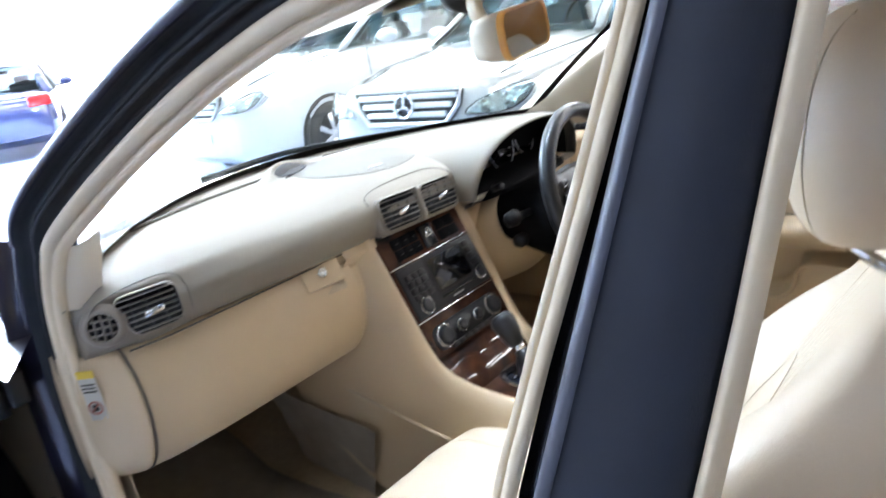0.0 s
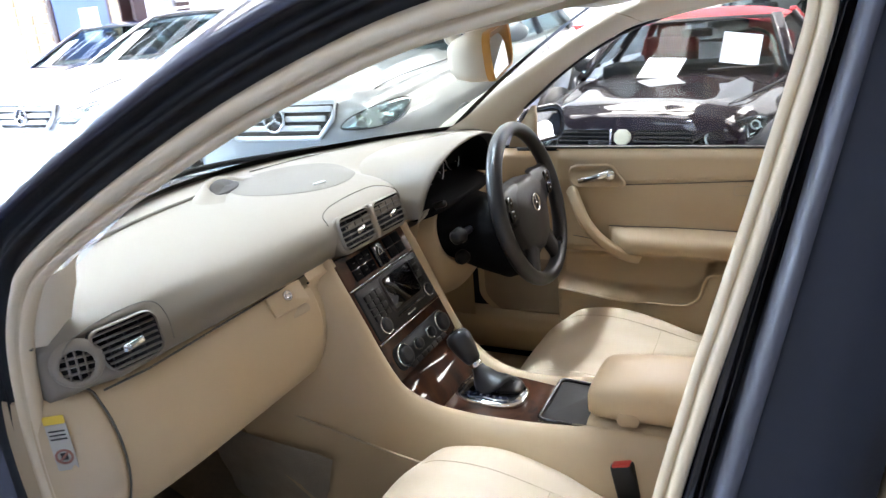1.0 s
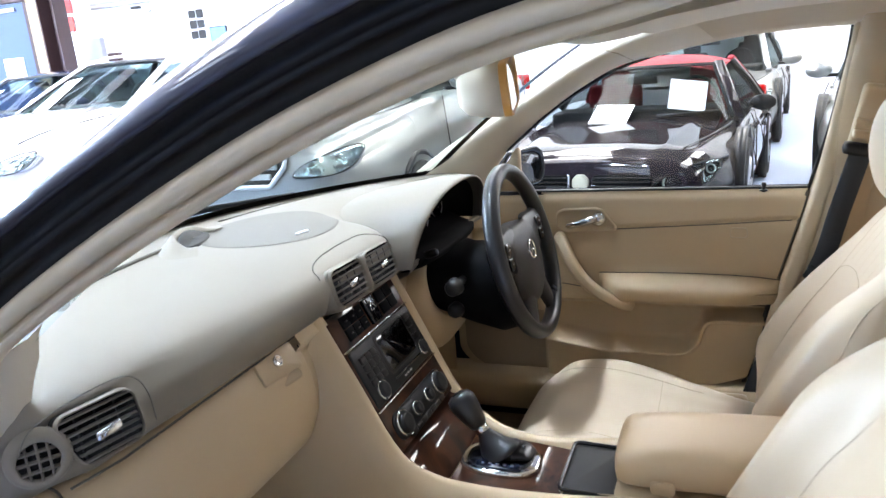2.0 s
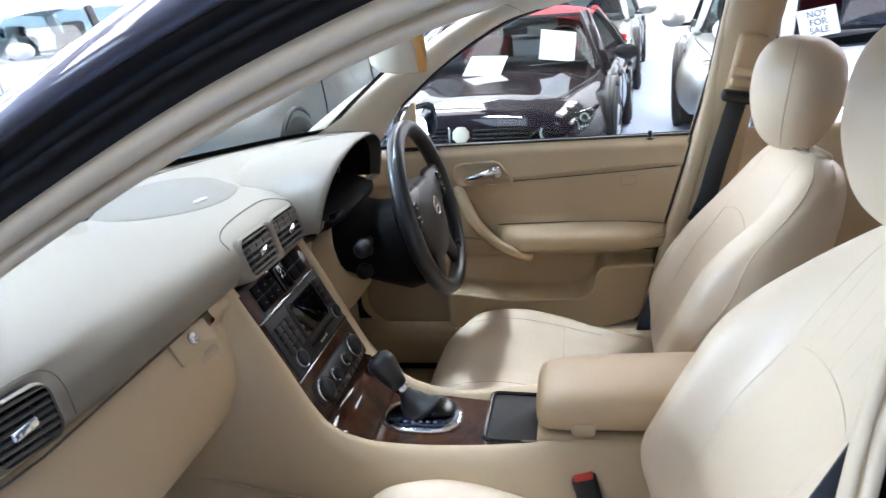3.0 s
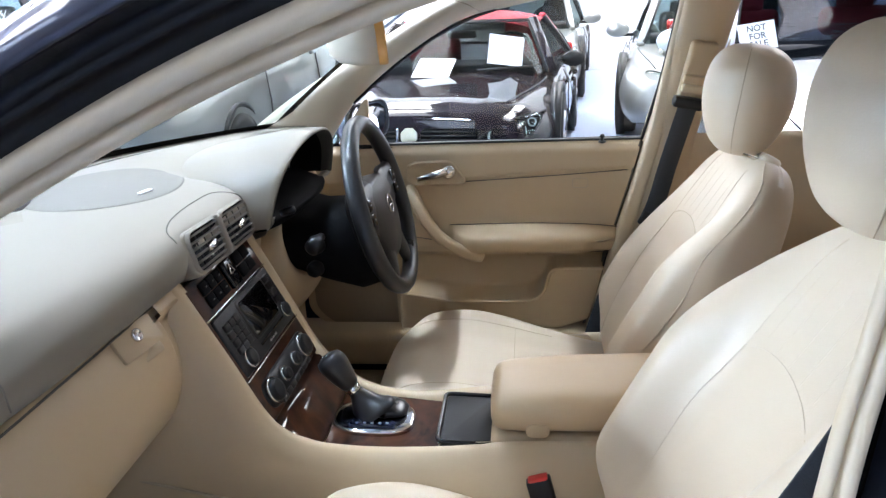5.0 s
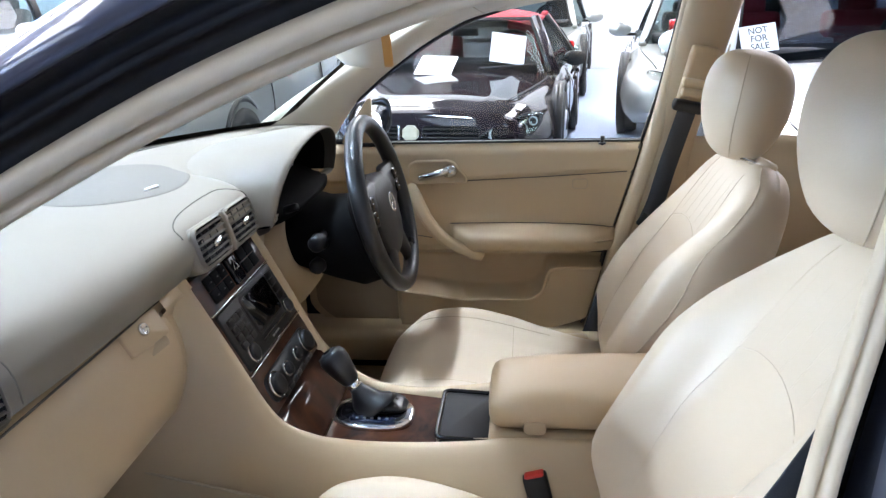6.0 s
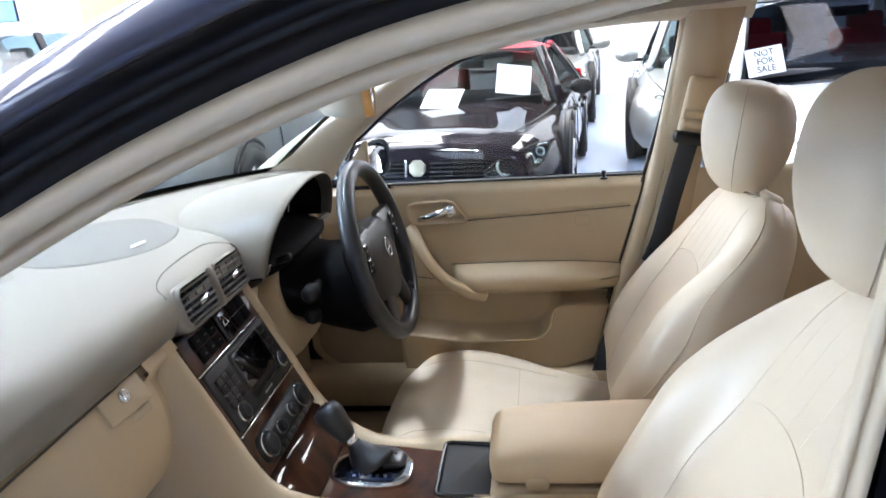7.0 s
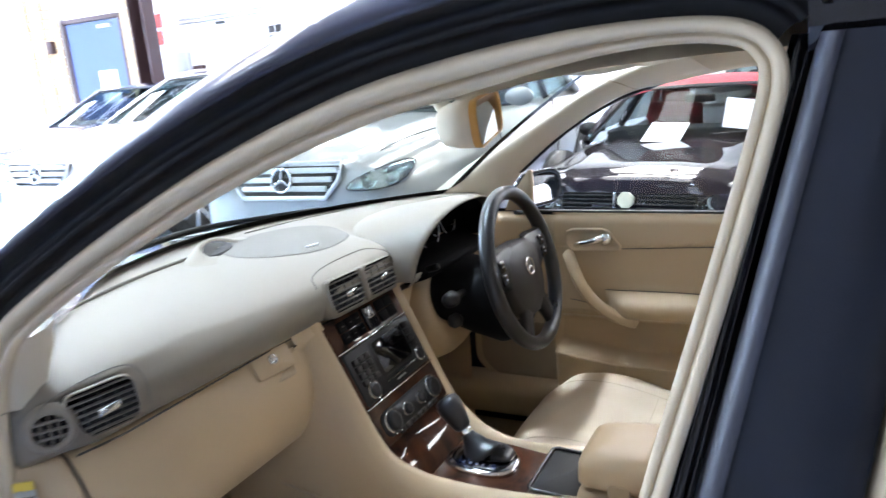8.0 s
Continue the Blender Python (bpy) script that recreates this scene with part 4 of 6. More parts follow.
part("tray_edge", tube([Vector(p) for p in [(-0.077, -0.152, 0.579), (0.077, -0.152, 0.579)]], 0.0016, 6), CHROME, tray, "chrome tray edge")
part("tray_edge", tube([Vector(p) for p in [(-0.078, -0.152, 0.579), (-0.078, -0.242, 0.585)]], 0.0012, 6), CHROME, tray)

gear = part("gear_selector", slab(pose(0.0, -0.028, 0.583, 2), [(0.052 * math.copysign(abs(math.cos(a)) ** 0.7, math.cos(a)), 0.074 * math.copysign(abs(math.sin(a)) ** 0.8, math.sin(a))) for a in lin(0, 2 * math.pi, 32, endpoint=False)], 0.012, 0.004), CHROME, sedan, "chrome selector plate with black leather lever")
part("gate", slab(pose(0.0, -0.028, 0.585, 2), [(0.040 * math.copysign(abs(math.cos(a)) ** 0.7, math.cos(a)), 0.060 * math.copysign(abs(math.sin(a)) ** 0.8, math.sin(a))) for a in lin(0, 2 * math.pi, 32, endpoint=False)], 0.004, 0.001), GLOSSBLACK, gear, "gloss black gate plate")
for k in range(5):
    part("gate_mark", box(pose(-0.033, -0.004 - 0.0135 * k, 0.5882, 2, -8, 0), 0.004, 0.005, 0.0008), SATIN, gear)
GB, GT = Vector((0.004, -0.025, 0.586)), Vector((0.014, 0.052, 0.694))
gd = (GT - GB).normalized()
gm = Matrix.Translation(GB) @ gd.to_track_quat("Z", "Y").to_matrix().to_4x4()
def oval(m, prof, n=24, e=1.0):
    return grid([[m @ Vector((a * math.cos(t), b * math.sin(t), z)) for t in lin(0, 2 * math.pi, n, endpoint=False)] for a, b, z in prof], close_v=True, caps=True)


part("boot", oval(gm, [(0.036, 0.052, -0.004), (0.034, 0.046, 0.006), (0.024, 0.032, 0.016), (0.020, 0.024, 0.030), (0.014, 0.015, 0.044), (0.013, 0.013, 0.052)]), BLACKLEATHER, gear, "black leather boot")
part("boot_fold", grid(pad_rows([(0.012, 0.012, 0.592, 0.006, 0.014), (-0.004, 0.022, 0.594, 0.011, 0.014), (-0.03, 0.028, 0.594, 0.014, 0.014), (-0.05, 0.030, 0.591, 0.010, 0.014), (-0.062, 0.029, 0.592, 0.009, 0.014), (-0.078, 0.025, 0.589, 0.006, 0.014), (-0.088, 0.014, 0.587, 0.003, 0.014)], 0.7, 24), close_v=True, caps=True), BLACKLEATHER, gear, "folded black leather gaiter")
part("selector_display", slab(pose(-0.033, -0.032, 0.5875, 2, -8, 0), rrect(0.020, 0.085, 0.008), 0.004, 0.001), mat("dark blue display", (0.008, 0.012, 0.028), 0.1, var=0.0), gear, "dark blue selector display")
part("collar", oval(gm, [(0.0125, 0.0125, 0.050), (0.0135, 0.0135, 0.052), (0.0135, 0.0135, 0.060), (0.0125, 0.0125, 0.062)]), CHROME, gear, "chrome collar")
part("lever_knob", oval(gm, [(0.0125, 0.0125, 0.061), (0.016, 0.017, 0.066), (0.021, 0.022, 0.085), (0.025, 0.026, 0.105), (0.026, 0.027, 0.118), (0.022, 0.023, 0.129), (0.012, 0.013, 0.1335), (0.002, 0.002, 0.134)]), BLACKLEATHER, gear, "black leather gear knob")
part("knob_cap", oval(gm, [(0.012, 0.010, 0.132), (0.011, 0.009, 0.1352), (0.003, 0.003, 0.1358)]), GLOSSBLACK, gear)

# armrest on its box
arm = part("armrest", grid(pad_rows([(-0.240, 0.04, 0.630, 0.010, 0), (-0.241, 0.06, 0.630, 0.018, 0), (-0.246, 0.078, 0.630, 0.026, 0), (-0.258, 0.086, 0.631, 0.031, 0), (-0.29, 0.089, 0.633, 0.034, 0), (-0.36, 0.090, 0.637, 0.037, 0), (-0.50, 0.090, 0.640, 0.039, 0), (-0.62, 0.088, 0.640, 0.038, 0), (-0.66, 0.07, 0.64, 0.02, 0)]), close_v=True, caps=True), ARMTAN, sedan, "tan leather armrest lid")
part("button", slab(frame_m((-0.0915, -0.318, 0.615), (0, -1, 0), (0, 0, 1)), rrect(0.038, 0.024, 0.009), 0.01, 0.002), PANEL, arm, "beige release button")
part("armrest_box", box(pose(0, -0.45, 0.445, 0, 0, 0), 0.172, 0.42, 0.31, 0.015), PANEL, sedan)

# ---- steering wheel ----
TLT = radians(14)
WC = Vector((0.37, 0.004, 0.868))
WM = frame_m(WC, (1, 0, 0), (0, math.sin(TLT), math.cos(TLT)))   # z towards the driver
wheel = part("steering_wheel", sweep([WM @ Vector((0.178 * math.cos(a), 0.178 * math.sin(a), 0)) for a in lin(0, 2 * math.pi, 72, endpoint=False)], circle(0.0185, 14, 0.0165), up=WM.to_3x3() @ Vector((0, 0, 1)), closed=True), BLACKLEATHER, sedan, "black leather steering wheel")
hub_out = []
for a in lin(0, 2 * math.pi, 40, endpoint=False):
    c, s = math.cos(a), math.sin(a)
    hub_out.append((0.112 * math.copysign(abs(c) ** 0.6, c) * (1 + 0.16 * s), (0.066 if s > 0 else 0.112) * math.copysign(abs(s) ** 0.75, s)))
part("hub_pad", slab(WM @ pose(0, -0.004, 0.004), hub_out, 0.05, 0.014, dome=0.012), HUBGREY, wheel, "anthracite airbag pad")
for a0, x1 in ((12, 1), (168, -1)):
    a = radians(a0)
    rows = []
    for t in lin(0, 1, 6):
        r = lerp(0.06, 0.176, t)
        hw = lerp(0.058, 0.034, smooth(0, 0.9, t))
        c = Vector((math.cos(a), math.sin(a), 0))
        p = Vector((-math.sin(a), math.cos(a), 0))
        z = lerp(0.0, 0.0, t)
        rows.append([WM @ (c * r + p * hw * q + Vector((0, 0, z + dz))) for q, dz in [(-1, -0.008), (-0.8, 0.004), (0, 0.008), (0.8, 0.004), (1, -0.008), (0, -0.012)]])
    part("spoke", grid(rows, close_v=True), BLACK, wheel)
    for k in range(2):
        part("button_pad", box(WM @ pose(x1 * 0.128, 0.034 - 0.030 * k, 0.008), 0.024, 0.026, 0.008, 0.004), GLOSSBLACK, wheel)
        part("button_mark", box(WM @ pose(x1 * 0.128, 0.034 - 0.030 * k, 0.0124), 0.006, 0.003, 0.0006), SATIN, wheel)
for a0 in (242, 298):
    a = radians(a0)
    rows = []
    for t in lin(0, 1, 6):
        r = lerp(0.05, 0.176, t)
        hw = lerp(0.040, 0.026, smooth(0, 0.9, t))
        c = Vector((math.cos(a), math.sin(a), 0))
        p = Vector((-math.sin(a), math.cos(a), 0))
        rows.append([WM @ (c * r + p * hw * q + Vector((0, 0, dz))) for q, dz in [(-1, -0.008), (-0.8, 0.003), (0, 0.006), (0.8, 0.003), (1, -0.008), (0, -0.012)]])
    part("spoke", grid(rows, close_v=True), HUBGREY, wheel)
part("hub_badge", rings(WM @ pose(0, 0.0, 0.0165), [(0.021, 0), (0.021, 0.002), (0.018, 0.002), (0.018, 0)], 28, caps=False), CHROME, wheel, "chrome hub badge ring")
for k in range(3):
    part("hub_badge_bar", box(WM @ pose(0, 0, 0.0175, 0, 0, 120 * k) @ pose(0, 0.009, 0), 0.003, 0.018, 0.0015), CHROME, wheel)
# column
def shroud(stations, n=36, e=0.85):
    """Rings about the column: (depth behind the wheel, half width, centre height, half height)."""
    return [[WM @ Vector((w * math.copysign(abs(math.cos(t)) ** e, math.cos(t)), c + h * math.copysign(abs(math.sin(t)) ** e, math.sin(t)), -d)) for t in lin(0, 2 * math.pi, n, endpoint=False)] for d, w, c, h in stations]


column = part("steering_column", grid(shroud([(0.016, 0.060, -0.03, 0.07), (0.022, 0.078, -0.045, 0.088), (0.045, 0.090, -0.060, 0.100), (0.083, 0.104, -0.062, 0.100), (0.125, 0.116, -0.045, 0.090), (0.160, 0.124, -0.024, 0.086), (0.200, 0.128, -0.006, 0.072), (0.27, 0.12, 0.0, 0.06)]), close_v=True, caps=True), COLBLACK, sedan, "black steering column shroud")
part("column_surround", grid(shroud([(0.200, 0.126, -0.008, 0.070), (0.188, 0.130, -0.012, 0.076), (0.184, 0.137, -0.018, 0.084), (0.190, 0.147, -0.026, 0.096), (0.205, 0.158, -0.034, 0.108), (0.235, 0.172, -0.044, 0.120), (0.29, 0.18, -0.05, 0.124)]), close_v=True), PANEL, sedan, "beige moulded surround of the steering column")
part("stalk", tube(cr([WM @ Vector(p) for p in [(-0.09, -0.01, -0.12), (-0.14, -0.004, -0.108), (-0.185, 0.0, -0.10)]], 5), 0.009, 8), BLACK, column, "black control stalk")
part("stalk_tip", oval(WM @ pose(-0.190, 0.001, -0.099, 0, 80, 0), [(0.010, 0.010, -0.022), (0.0165, 0.0165, -0.016), (0.0185, 0.0185, 0.004), (0.013, 0.013, 0.012), (0.002, 0.002, 0.013)], 16), BLACK, column)
part("stalk", tube(cr([WM @ Vector(p) for p in [(-0.06, -0.05, -0.15), (-0.10, -0.058, -0.143), (-0.135, -0.062, -0.138)]], 5), 0.010, 8), BLACK, column, "black control stalk")
part("stalk_tip", oval(WM @ pose(-0.132, -0.062, -0.138, 0, 70, 0), [(0.010, 0.010, -0.02), (0.016, 0.016, -0.012), (0.017, 0.017, 0.004), (0.010, 0.010, 0.012), (0.002, 0.002, 0.013)], 16), RUBBER, column)
# dials
for x, r in ((HC - 0.108, 0.042), (HC, 0.056), (HC + 0.108, 0.042)):
    part("dial_arc", tube([frame_m((x, 0.256, 0.955), (1, 0, 0), (0, 0.15, 1)) @ Vector((r * 0.97 * math.cos(a), r * 0.97 * math.sin(a), 0.002)) for a in lin(radians(-60), radians(240), 40)], 0.0016, 5, up=(0, 1, 0)), SATIN, dash, "thin silver dial arc")
    part("dial", rings(frame_m((x, 0.262, 0.955), (1, 0, 0), (0, 0.15, 1)), [(r, 0), (r, 0.008), (r * 0.93, 0.008), (r * 0.92, 0.0), (0.001, 0.0)], 28), GLOSSBLACK, dash, "black instrument dial")
    for k in range(11):
        a = radians(-40 + 26 * k)
        part("dial_mark", box(frame_m((x, 0.2605, 0.955), (1, 0, 0), (0, 0.15, 1)) @ pose(r * 0.8 * math.cos(a), r * 0.8 * math.sin(a), 0.001, 0, 0, math.degrees(a)), r * 0.18, 0.0022, 0.001), SATIN, dash)

# ---- rear-view mirror ----
mm = frame_m((0.0, -0.088, 1.245), (0.97, 0.20, 0.06), (-0.06, 0.06, 1))
mir_out = rrect(0.215, 0.078, 0.028, 6)
mir = part("rear_view_mirror", grid([[mm @ Vector((x * k, y * k, z)) for x, y in mir_out] for k, z in [(0.2, -0.078), (0.55, -0.075), (0.80, -0.062), (0.94, -0.036), (1.0, 0.0)]], close_v=True, caps=True), HEADLINER, sedan, "beige rear-view mirror with amber rim")
part("mirror_rim", grid([[mm @ Vector((x * k, y * (1 + (k - 1) * 2), z)) for x, y in mir_out] for k, z in [(1.0, -0.006), (1.005, 0.004), (0.99, 0.007), (0.955, 0.004)]], close_v=True), AMBER, mir, "amber translucent rim")
part("mirror_glass", slab(mm @ pose(0, 0, 0.004), [(x * 0.955, y * 0.91) for x, y in mir_out], 0.003), MIRROR, mir, "mirror glass")
part("mirror_arm", tube(cr([mm @ Vector((0, 0.0, -0.05)), mm @ Vector((0, 0.04, -0.08)), Vector((0.02, 0.02, 1.335))], 5), 0.014, 10), HEADLINER, mir)
part("sensor_pod", oval(pose(0.02, 0.05, 1.325, -65, 0, 0), [(0.05, 0.035, -0.03), (0.055, 0.04, 0.0), (0.04, 0.03, 0.02), (0.005, 0.005, 0.024)], 20), BLACK, mir, "dark sensor pod behind the mirror")
# ---- driver's door ----
door = part("driver_door", bmesh.new(), PANEL, sedan, "beige trimmed driver's door with chrome handle")
DOOR_END = [(0.36, -0.43), (0.44, -0.452), (0.52, -0.475), (0.62, -0.497), (0.84, -0.56), (0.93, -0.583), (1.0, -0.60)]
POCKET = [(-0.50, 0.603), (-0.375, 0.603), (-0.357, 0.590), (-0.345, 0.545), (-0.325, 0.522), (-0.298, 0.512), (-0.13, 0.509), (0.033, 0.532), (0.06, 0.535)]


def door_x(y, z):
    x = 0.706
    x += 0.018 * smooth(0.898, 0.922, z) ** 1.5
    line = 0.832 + 0.02 * smooth(-0.1, -0.55, y) - 0.012 * smooth(0.0, 0.2, y)
    x += 0.004 * smooth(line + 0.004, line - 0.006, z)
    x += 0.005 * math.exp(-((z - line) / 0.0035) ** 2)
    # armrest bulge
    k = smooth(-0.06, -0.16, y) * smooth(-0.53, -0.46, y)
    x -= 0.004 * k * smooth(0.74, 0.712, z) * smooth(0.625, 0.655, z)
    x += 0.005 * math.exp(-((z - 0.646) / 0.003) ** 2) * smooth(0.2, 0.1, y)
    # map pocket: the lower part stands proud
    pz = interp(POCKET, y)
    if y < 0.045:
        x -= 0.030 * smooth(pz + 0.004, pz - 0.004, z)
        x += 0.042 * smooth(pz, pz + 0.02, z) * smooth(0.645, 0.61, z)
    else:
        x += 0.008
    x += 0.006 * math.exp(-((y - 0.045) / 0.004) ** 2) * smooth(0.56, 0.53, z)
    x += 0.02 * smooth(0.43, 0.40, z)
    return x


ys = lin(0, 1, 130)
rows = []
for z in lin(0.400, 0.906, 98) + lin(0.909, 0.923, 6):
    ye = interp(DOOR_END, z)
    corner = max(0.0, 0.46 - z)
    y0 = ye + (0.0 if z > 0.46 else 3.0 * corner ** 1.25 * 2)
    yfr = 0.306 - 0.085 * max(0.0, 1.0 - (z - 0.404) / 0.085) ** 2
    rows.append([Vector((door_x(lerp(y0, yfr, u), z), lerp(y0, yfr, u), z)) for u in ys])
part("door_panel", grid(rows), PANEL, door)
part("post_seal", sweep(cr([(0.698, interp(DOOR_END, z) - 0.026, z) for z in lin(0.40, 0.93, 8)] + [(0.688, -0.634, 1.06), (0.668, -0.662, 1.22), (0.660, -0.670, 1.285)], 4), rrect(0.040, 0.026, 0.012), up=(1, 0, 0)), SEAL, sedan, "beige door seal on the driver's side")
part("door_edge", grid([[Vector((x, interp(DOOR_END, z) - dy, z)) for z in lin(0.40, 0.921, 14)] for x, dy in [(0.712, -0.004), (0.709, 0.0), (0.716, 0.006), (0.75, 0.010)]]), GROOVE, door, "dark door shut line")
part("window_sill_seal", sweep([Vector((0.735, y, 0.922)) for y in lin(0.16, -0.59, 8)], rrect(0.02, 0.012, 0.004)), RUBBER, door, "black window channel")
dwin = part("door_window", grid([[Vector((0.745 - 0.24 * (z - 0.93), y, z)) for y, z in r] for r in [[(0.16, 0.93), (-0.2, 0.93), (-0.59, 0.93)], [(0.02, 1.12), (-0.3, 1.18), (-0.63, 1.12)], [(-0.2, 1.25), (-0.4, 1.285), (-0.655, 1.29)]]]), GLASS, door, "clear side window")
dwin.visible_shadow = False
part("window_frame", tube(cr([(0.716, 0.13, 1.035), (0.712, -0.005, 1.14), (0.697, -0.138, 1.214), (0.682, -0.25, 1.25), (0.674, -0.37, 1.275), (0.67, -0.5, 1.286), (0.67, -0.63, 1.285), (0.677, -0.648, 1.262), (0.70, -0.62, 1.08), (0.715, -0.582, 0.926)], 6), 0.004, 8), RUBBER, door, "black window frame")
bz = frame_m((0.6962, -0.070, 0.853), (0, -1, 0.03), (0, 0, 1))
bez = [(-0.072, 0.014), (-0.066, 0.026), (-0.05, 0.032), (0.03, 0.032), (0.045, 0.026), (0.074, -0.014), (0.074, -0.024), (0.066, -0.028), (-0.05, -0.028), (-0.064, -0.022), (-0.072, -0.008)]
part("handle_bezel", grid([[bz @ Vector((x * k, y * k2, z)) for x, y in bez] for k, k2, z in [(1.04, 1.08, -0.002), (1.0, 1.0, 0.004), (0.95, 0.90, 0.003), (0.88, 0.76, -0.006), (0.5, 0.4, -0.008), (0.05, 0.05, -0.008)]], close_v=True), PANEL, door, "beige handle bezel")
part("inner_handle", merge(tube(cr([bz @ Vector(p) for p in [(-0.044, -0.010, 0.006), (-0.02, -0.004, 0.014), (0.012, 0.004, 0.016), (0.03, 0.008, 0.010)]], 6), 0.0092, 10), oval(bz @ pose(0.034, 0.004, 0.002), [(0.02, 0.018, -0.006), (0.019, 0.017, 0.006), (0.012, 0.011, 0.012), (0.001, 0.001, 0.013)], 18)), CHROME, door, "chrome inner door handle")
part("grab_handle", sweep(cr([(0.702, 0.0, 0.812), (0.682, -0.012, 0.802), (0.664, -0.028, 0.775), (0.655, -0.05, 0.735), (0.655, -0.085, 0.692), (0.66, -0.125, 0.662), (0.672, -0.158, 0.643), (0.69, -0.18, 0.632)], 6), rrect(0.030, 0.026, 0.010), up=(1, 0, 0)), PANEL, door, "beige padded grab handle")
ARM = cr([(0.006, 0.718, 0), (-0.006, 0.7145, 0), (-0.030, 0.707, 0), (-0.048, 0.698, 0), (-0.054, 0.684, 0), (-0.051, 0.664, 0), (-0.040, 0.650, 0), (-0.012, 0.644, 0), (0.006, 0.642, 0)], 3)
part("armrest_pad", grid([[Vector((0.703 + p.x * smooth(-0.100, -0.16, y) ** 0.6 * (0.25 + 0.75 * smooth(-0.535, -0.43, y)), y, p.y - 0.010 * smooth(-0.40, -0.52, y) * (p.y > 0.68))) for p in ARM] for y in lin(-0.10, -0.525, 30)], caps=True), PANEL, door, "beige padded door armrest")
part("badge_outline", tube([frame_m((0.702, -0.434, 0.822), (0, -1, 0), (0, 0, 1)) @ Vector((x, y, 0.002)) for x, y in rrect(0.038, 0.024, 0.007)], 0.0012, 5, closed=True, up=(1, 0, 0)), SEAM, door, "embossed airbag mark")
part("door_crease", tube(cr([(door_x(y, z) - 0.0018, y, z) for y, z in ((-0.145, 0.829), (-0.25, 0.834), (-0.4, 0.842), (-0.55, 0.851))], 4), 0.0013, 5), GROOVE, door)
part("door_crease", tube(cr([(door_x(y, z) - 0.0018, y, z) for y, z in ((0.25, 0.695), (0.14, 0.690), (0.05, 0.685), (-0.02, 0.679), (-0.05, 0.674))], 4), 0.0013, 5), GROOVE, door)
part("door_crease", tube(cr([(0.702, y, z) for y, z in ((-0.17, 0.6405), (-0.3, 0.640), (-0.45, 0.639), (-0.52, 0.639))], 4), 0.0016, 5), GROOVE, door)
part("door_crease", tube(cr([(0.7005, y, z) for y, z in ((-0.10, 0.7165), (-0.3, 0.7185), (-0.45, 0.714), (-0.53, 0.706))], 4), 0.0013, 5), GROOVE, door)
part("pocket_lip", tube(cr([(0.674, y, interp(POCKET, y)) for y in (0.04, -0.04, -0.13, -0.22, -0.298, -0.325, -0.345, -0.357, -0.385, -0.45, -0.495)], 4), 0.005, 8), PANEL, door, "beige lip of the door pocket")
part("lock_pin", rings(pose(0.715, -0.487, 0.918), [(0.0045, 0), (0.0045, 0.014), (0.006, 0.016), (0.005, 0.022), (0.001, 0.0225)], 12), BLACK, door, "black lock pin")
part("pin_base", rings(pose(0.715, -0.487, 0.9205), [(0.010, 0), (0.0095, 0.003), (0.005, 0.004)], 14), BLACK, door)
part("door_speaker", grid([[Vector((door_x(y, z) - 0.0015, y, z)) for y in lin(0.055, 0.285 - 0.075 * max(0.0, 1.0 - (z - 0.415) / 0.08) ** 2, 14)] for z in lin(0.415, 0.60, 14)]), SPEAKERMESH, door, "perforated speaker cover, browned for the shade in that corner")
part("mirror_triangle", slab(frame_m((0.708, 0.11, 0.97), (0, 1, 0), (0, 0, 1)), [(-0.02, -0.035), (0.06, -0.035), (0.05, -0.01), (-0.012, 0.075), (-0.02, 0.075)], 0.02, 0.002), PANEL, door, "beige mirror triangle")
# door mirror outside
om = frame_m((0.855, 0.125, 0.968), (0.90, -0.42, 0), (0, 0.05, 1))
om_out = rrect(0.18, 0.105, 0.04, 6)
omir = part("door_mirror", grid([[om @ Vector((x * k, y * k, z)) for x, y in om_out] for k, z in [(0.3, -0.075), (0.7, -0.066), (0.93, -0.04), (1.0, -0.01), (1.0, 0.004), (0.93, 0.008), (0.78, 0.0)]], close_v=True, caps=False), GLOSSBLACK, sedan, "gloss black door mirror")
part("mirror_glass", slab(om @ pose(0, 0, 0.001), [(x * 0.84, y * 0.80) for x, y in om_out], 0.003), MIRROR, omir, "door mirror glass")

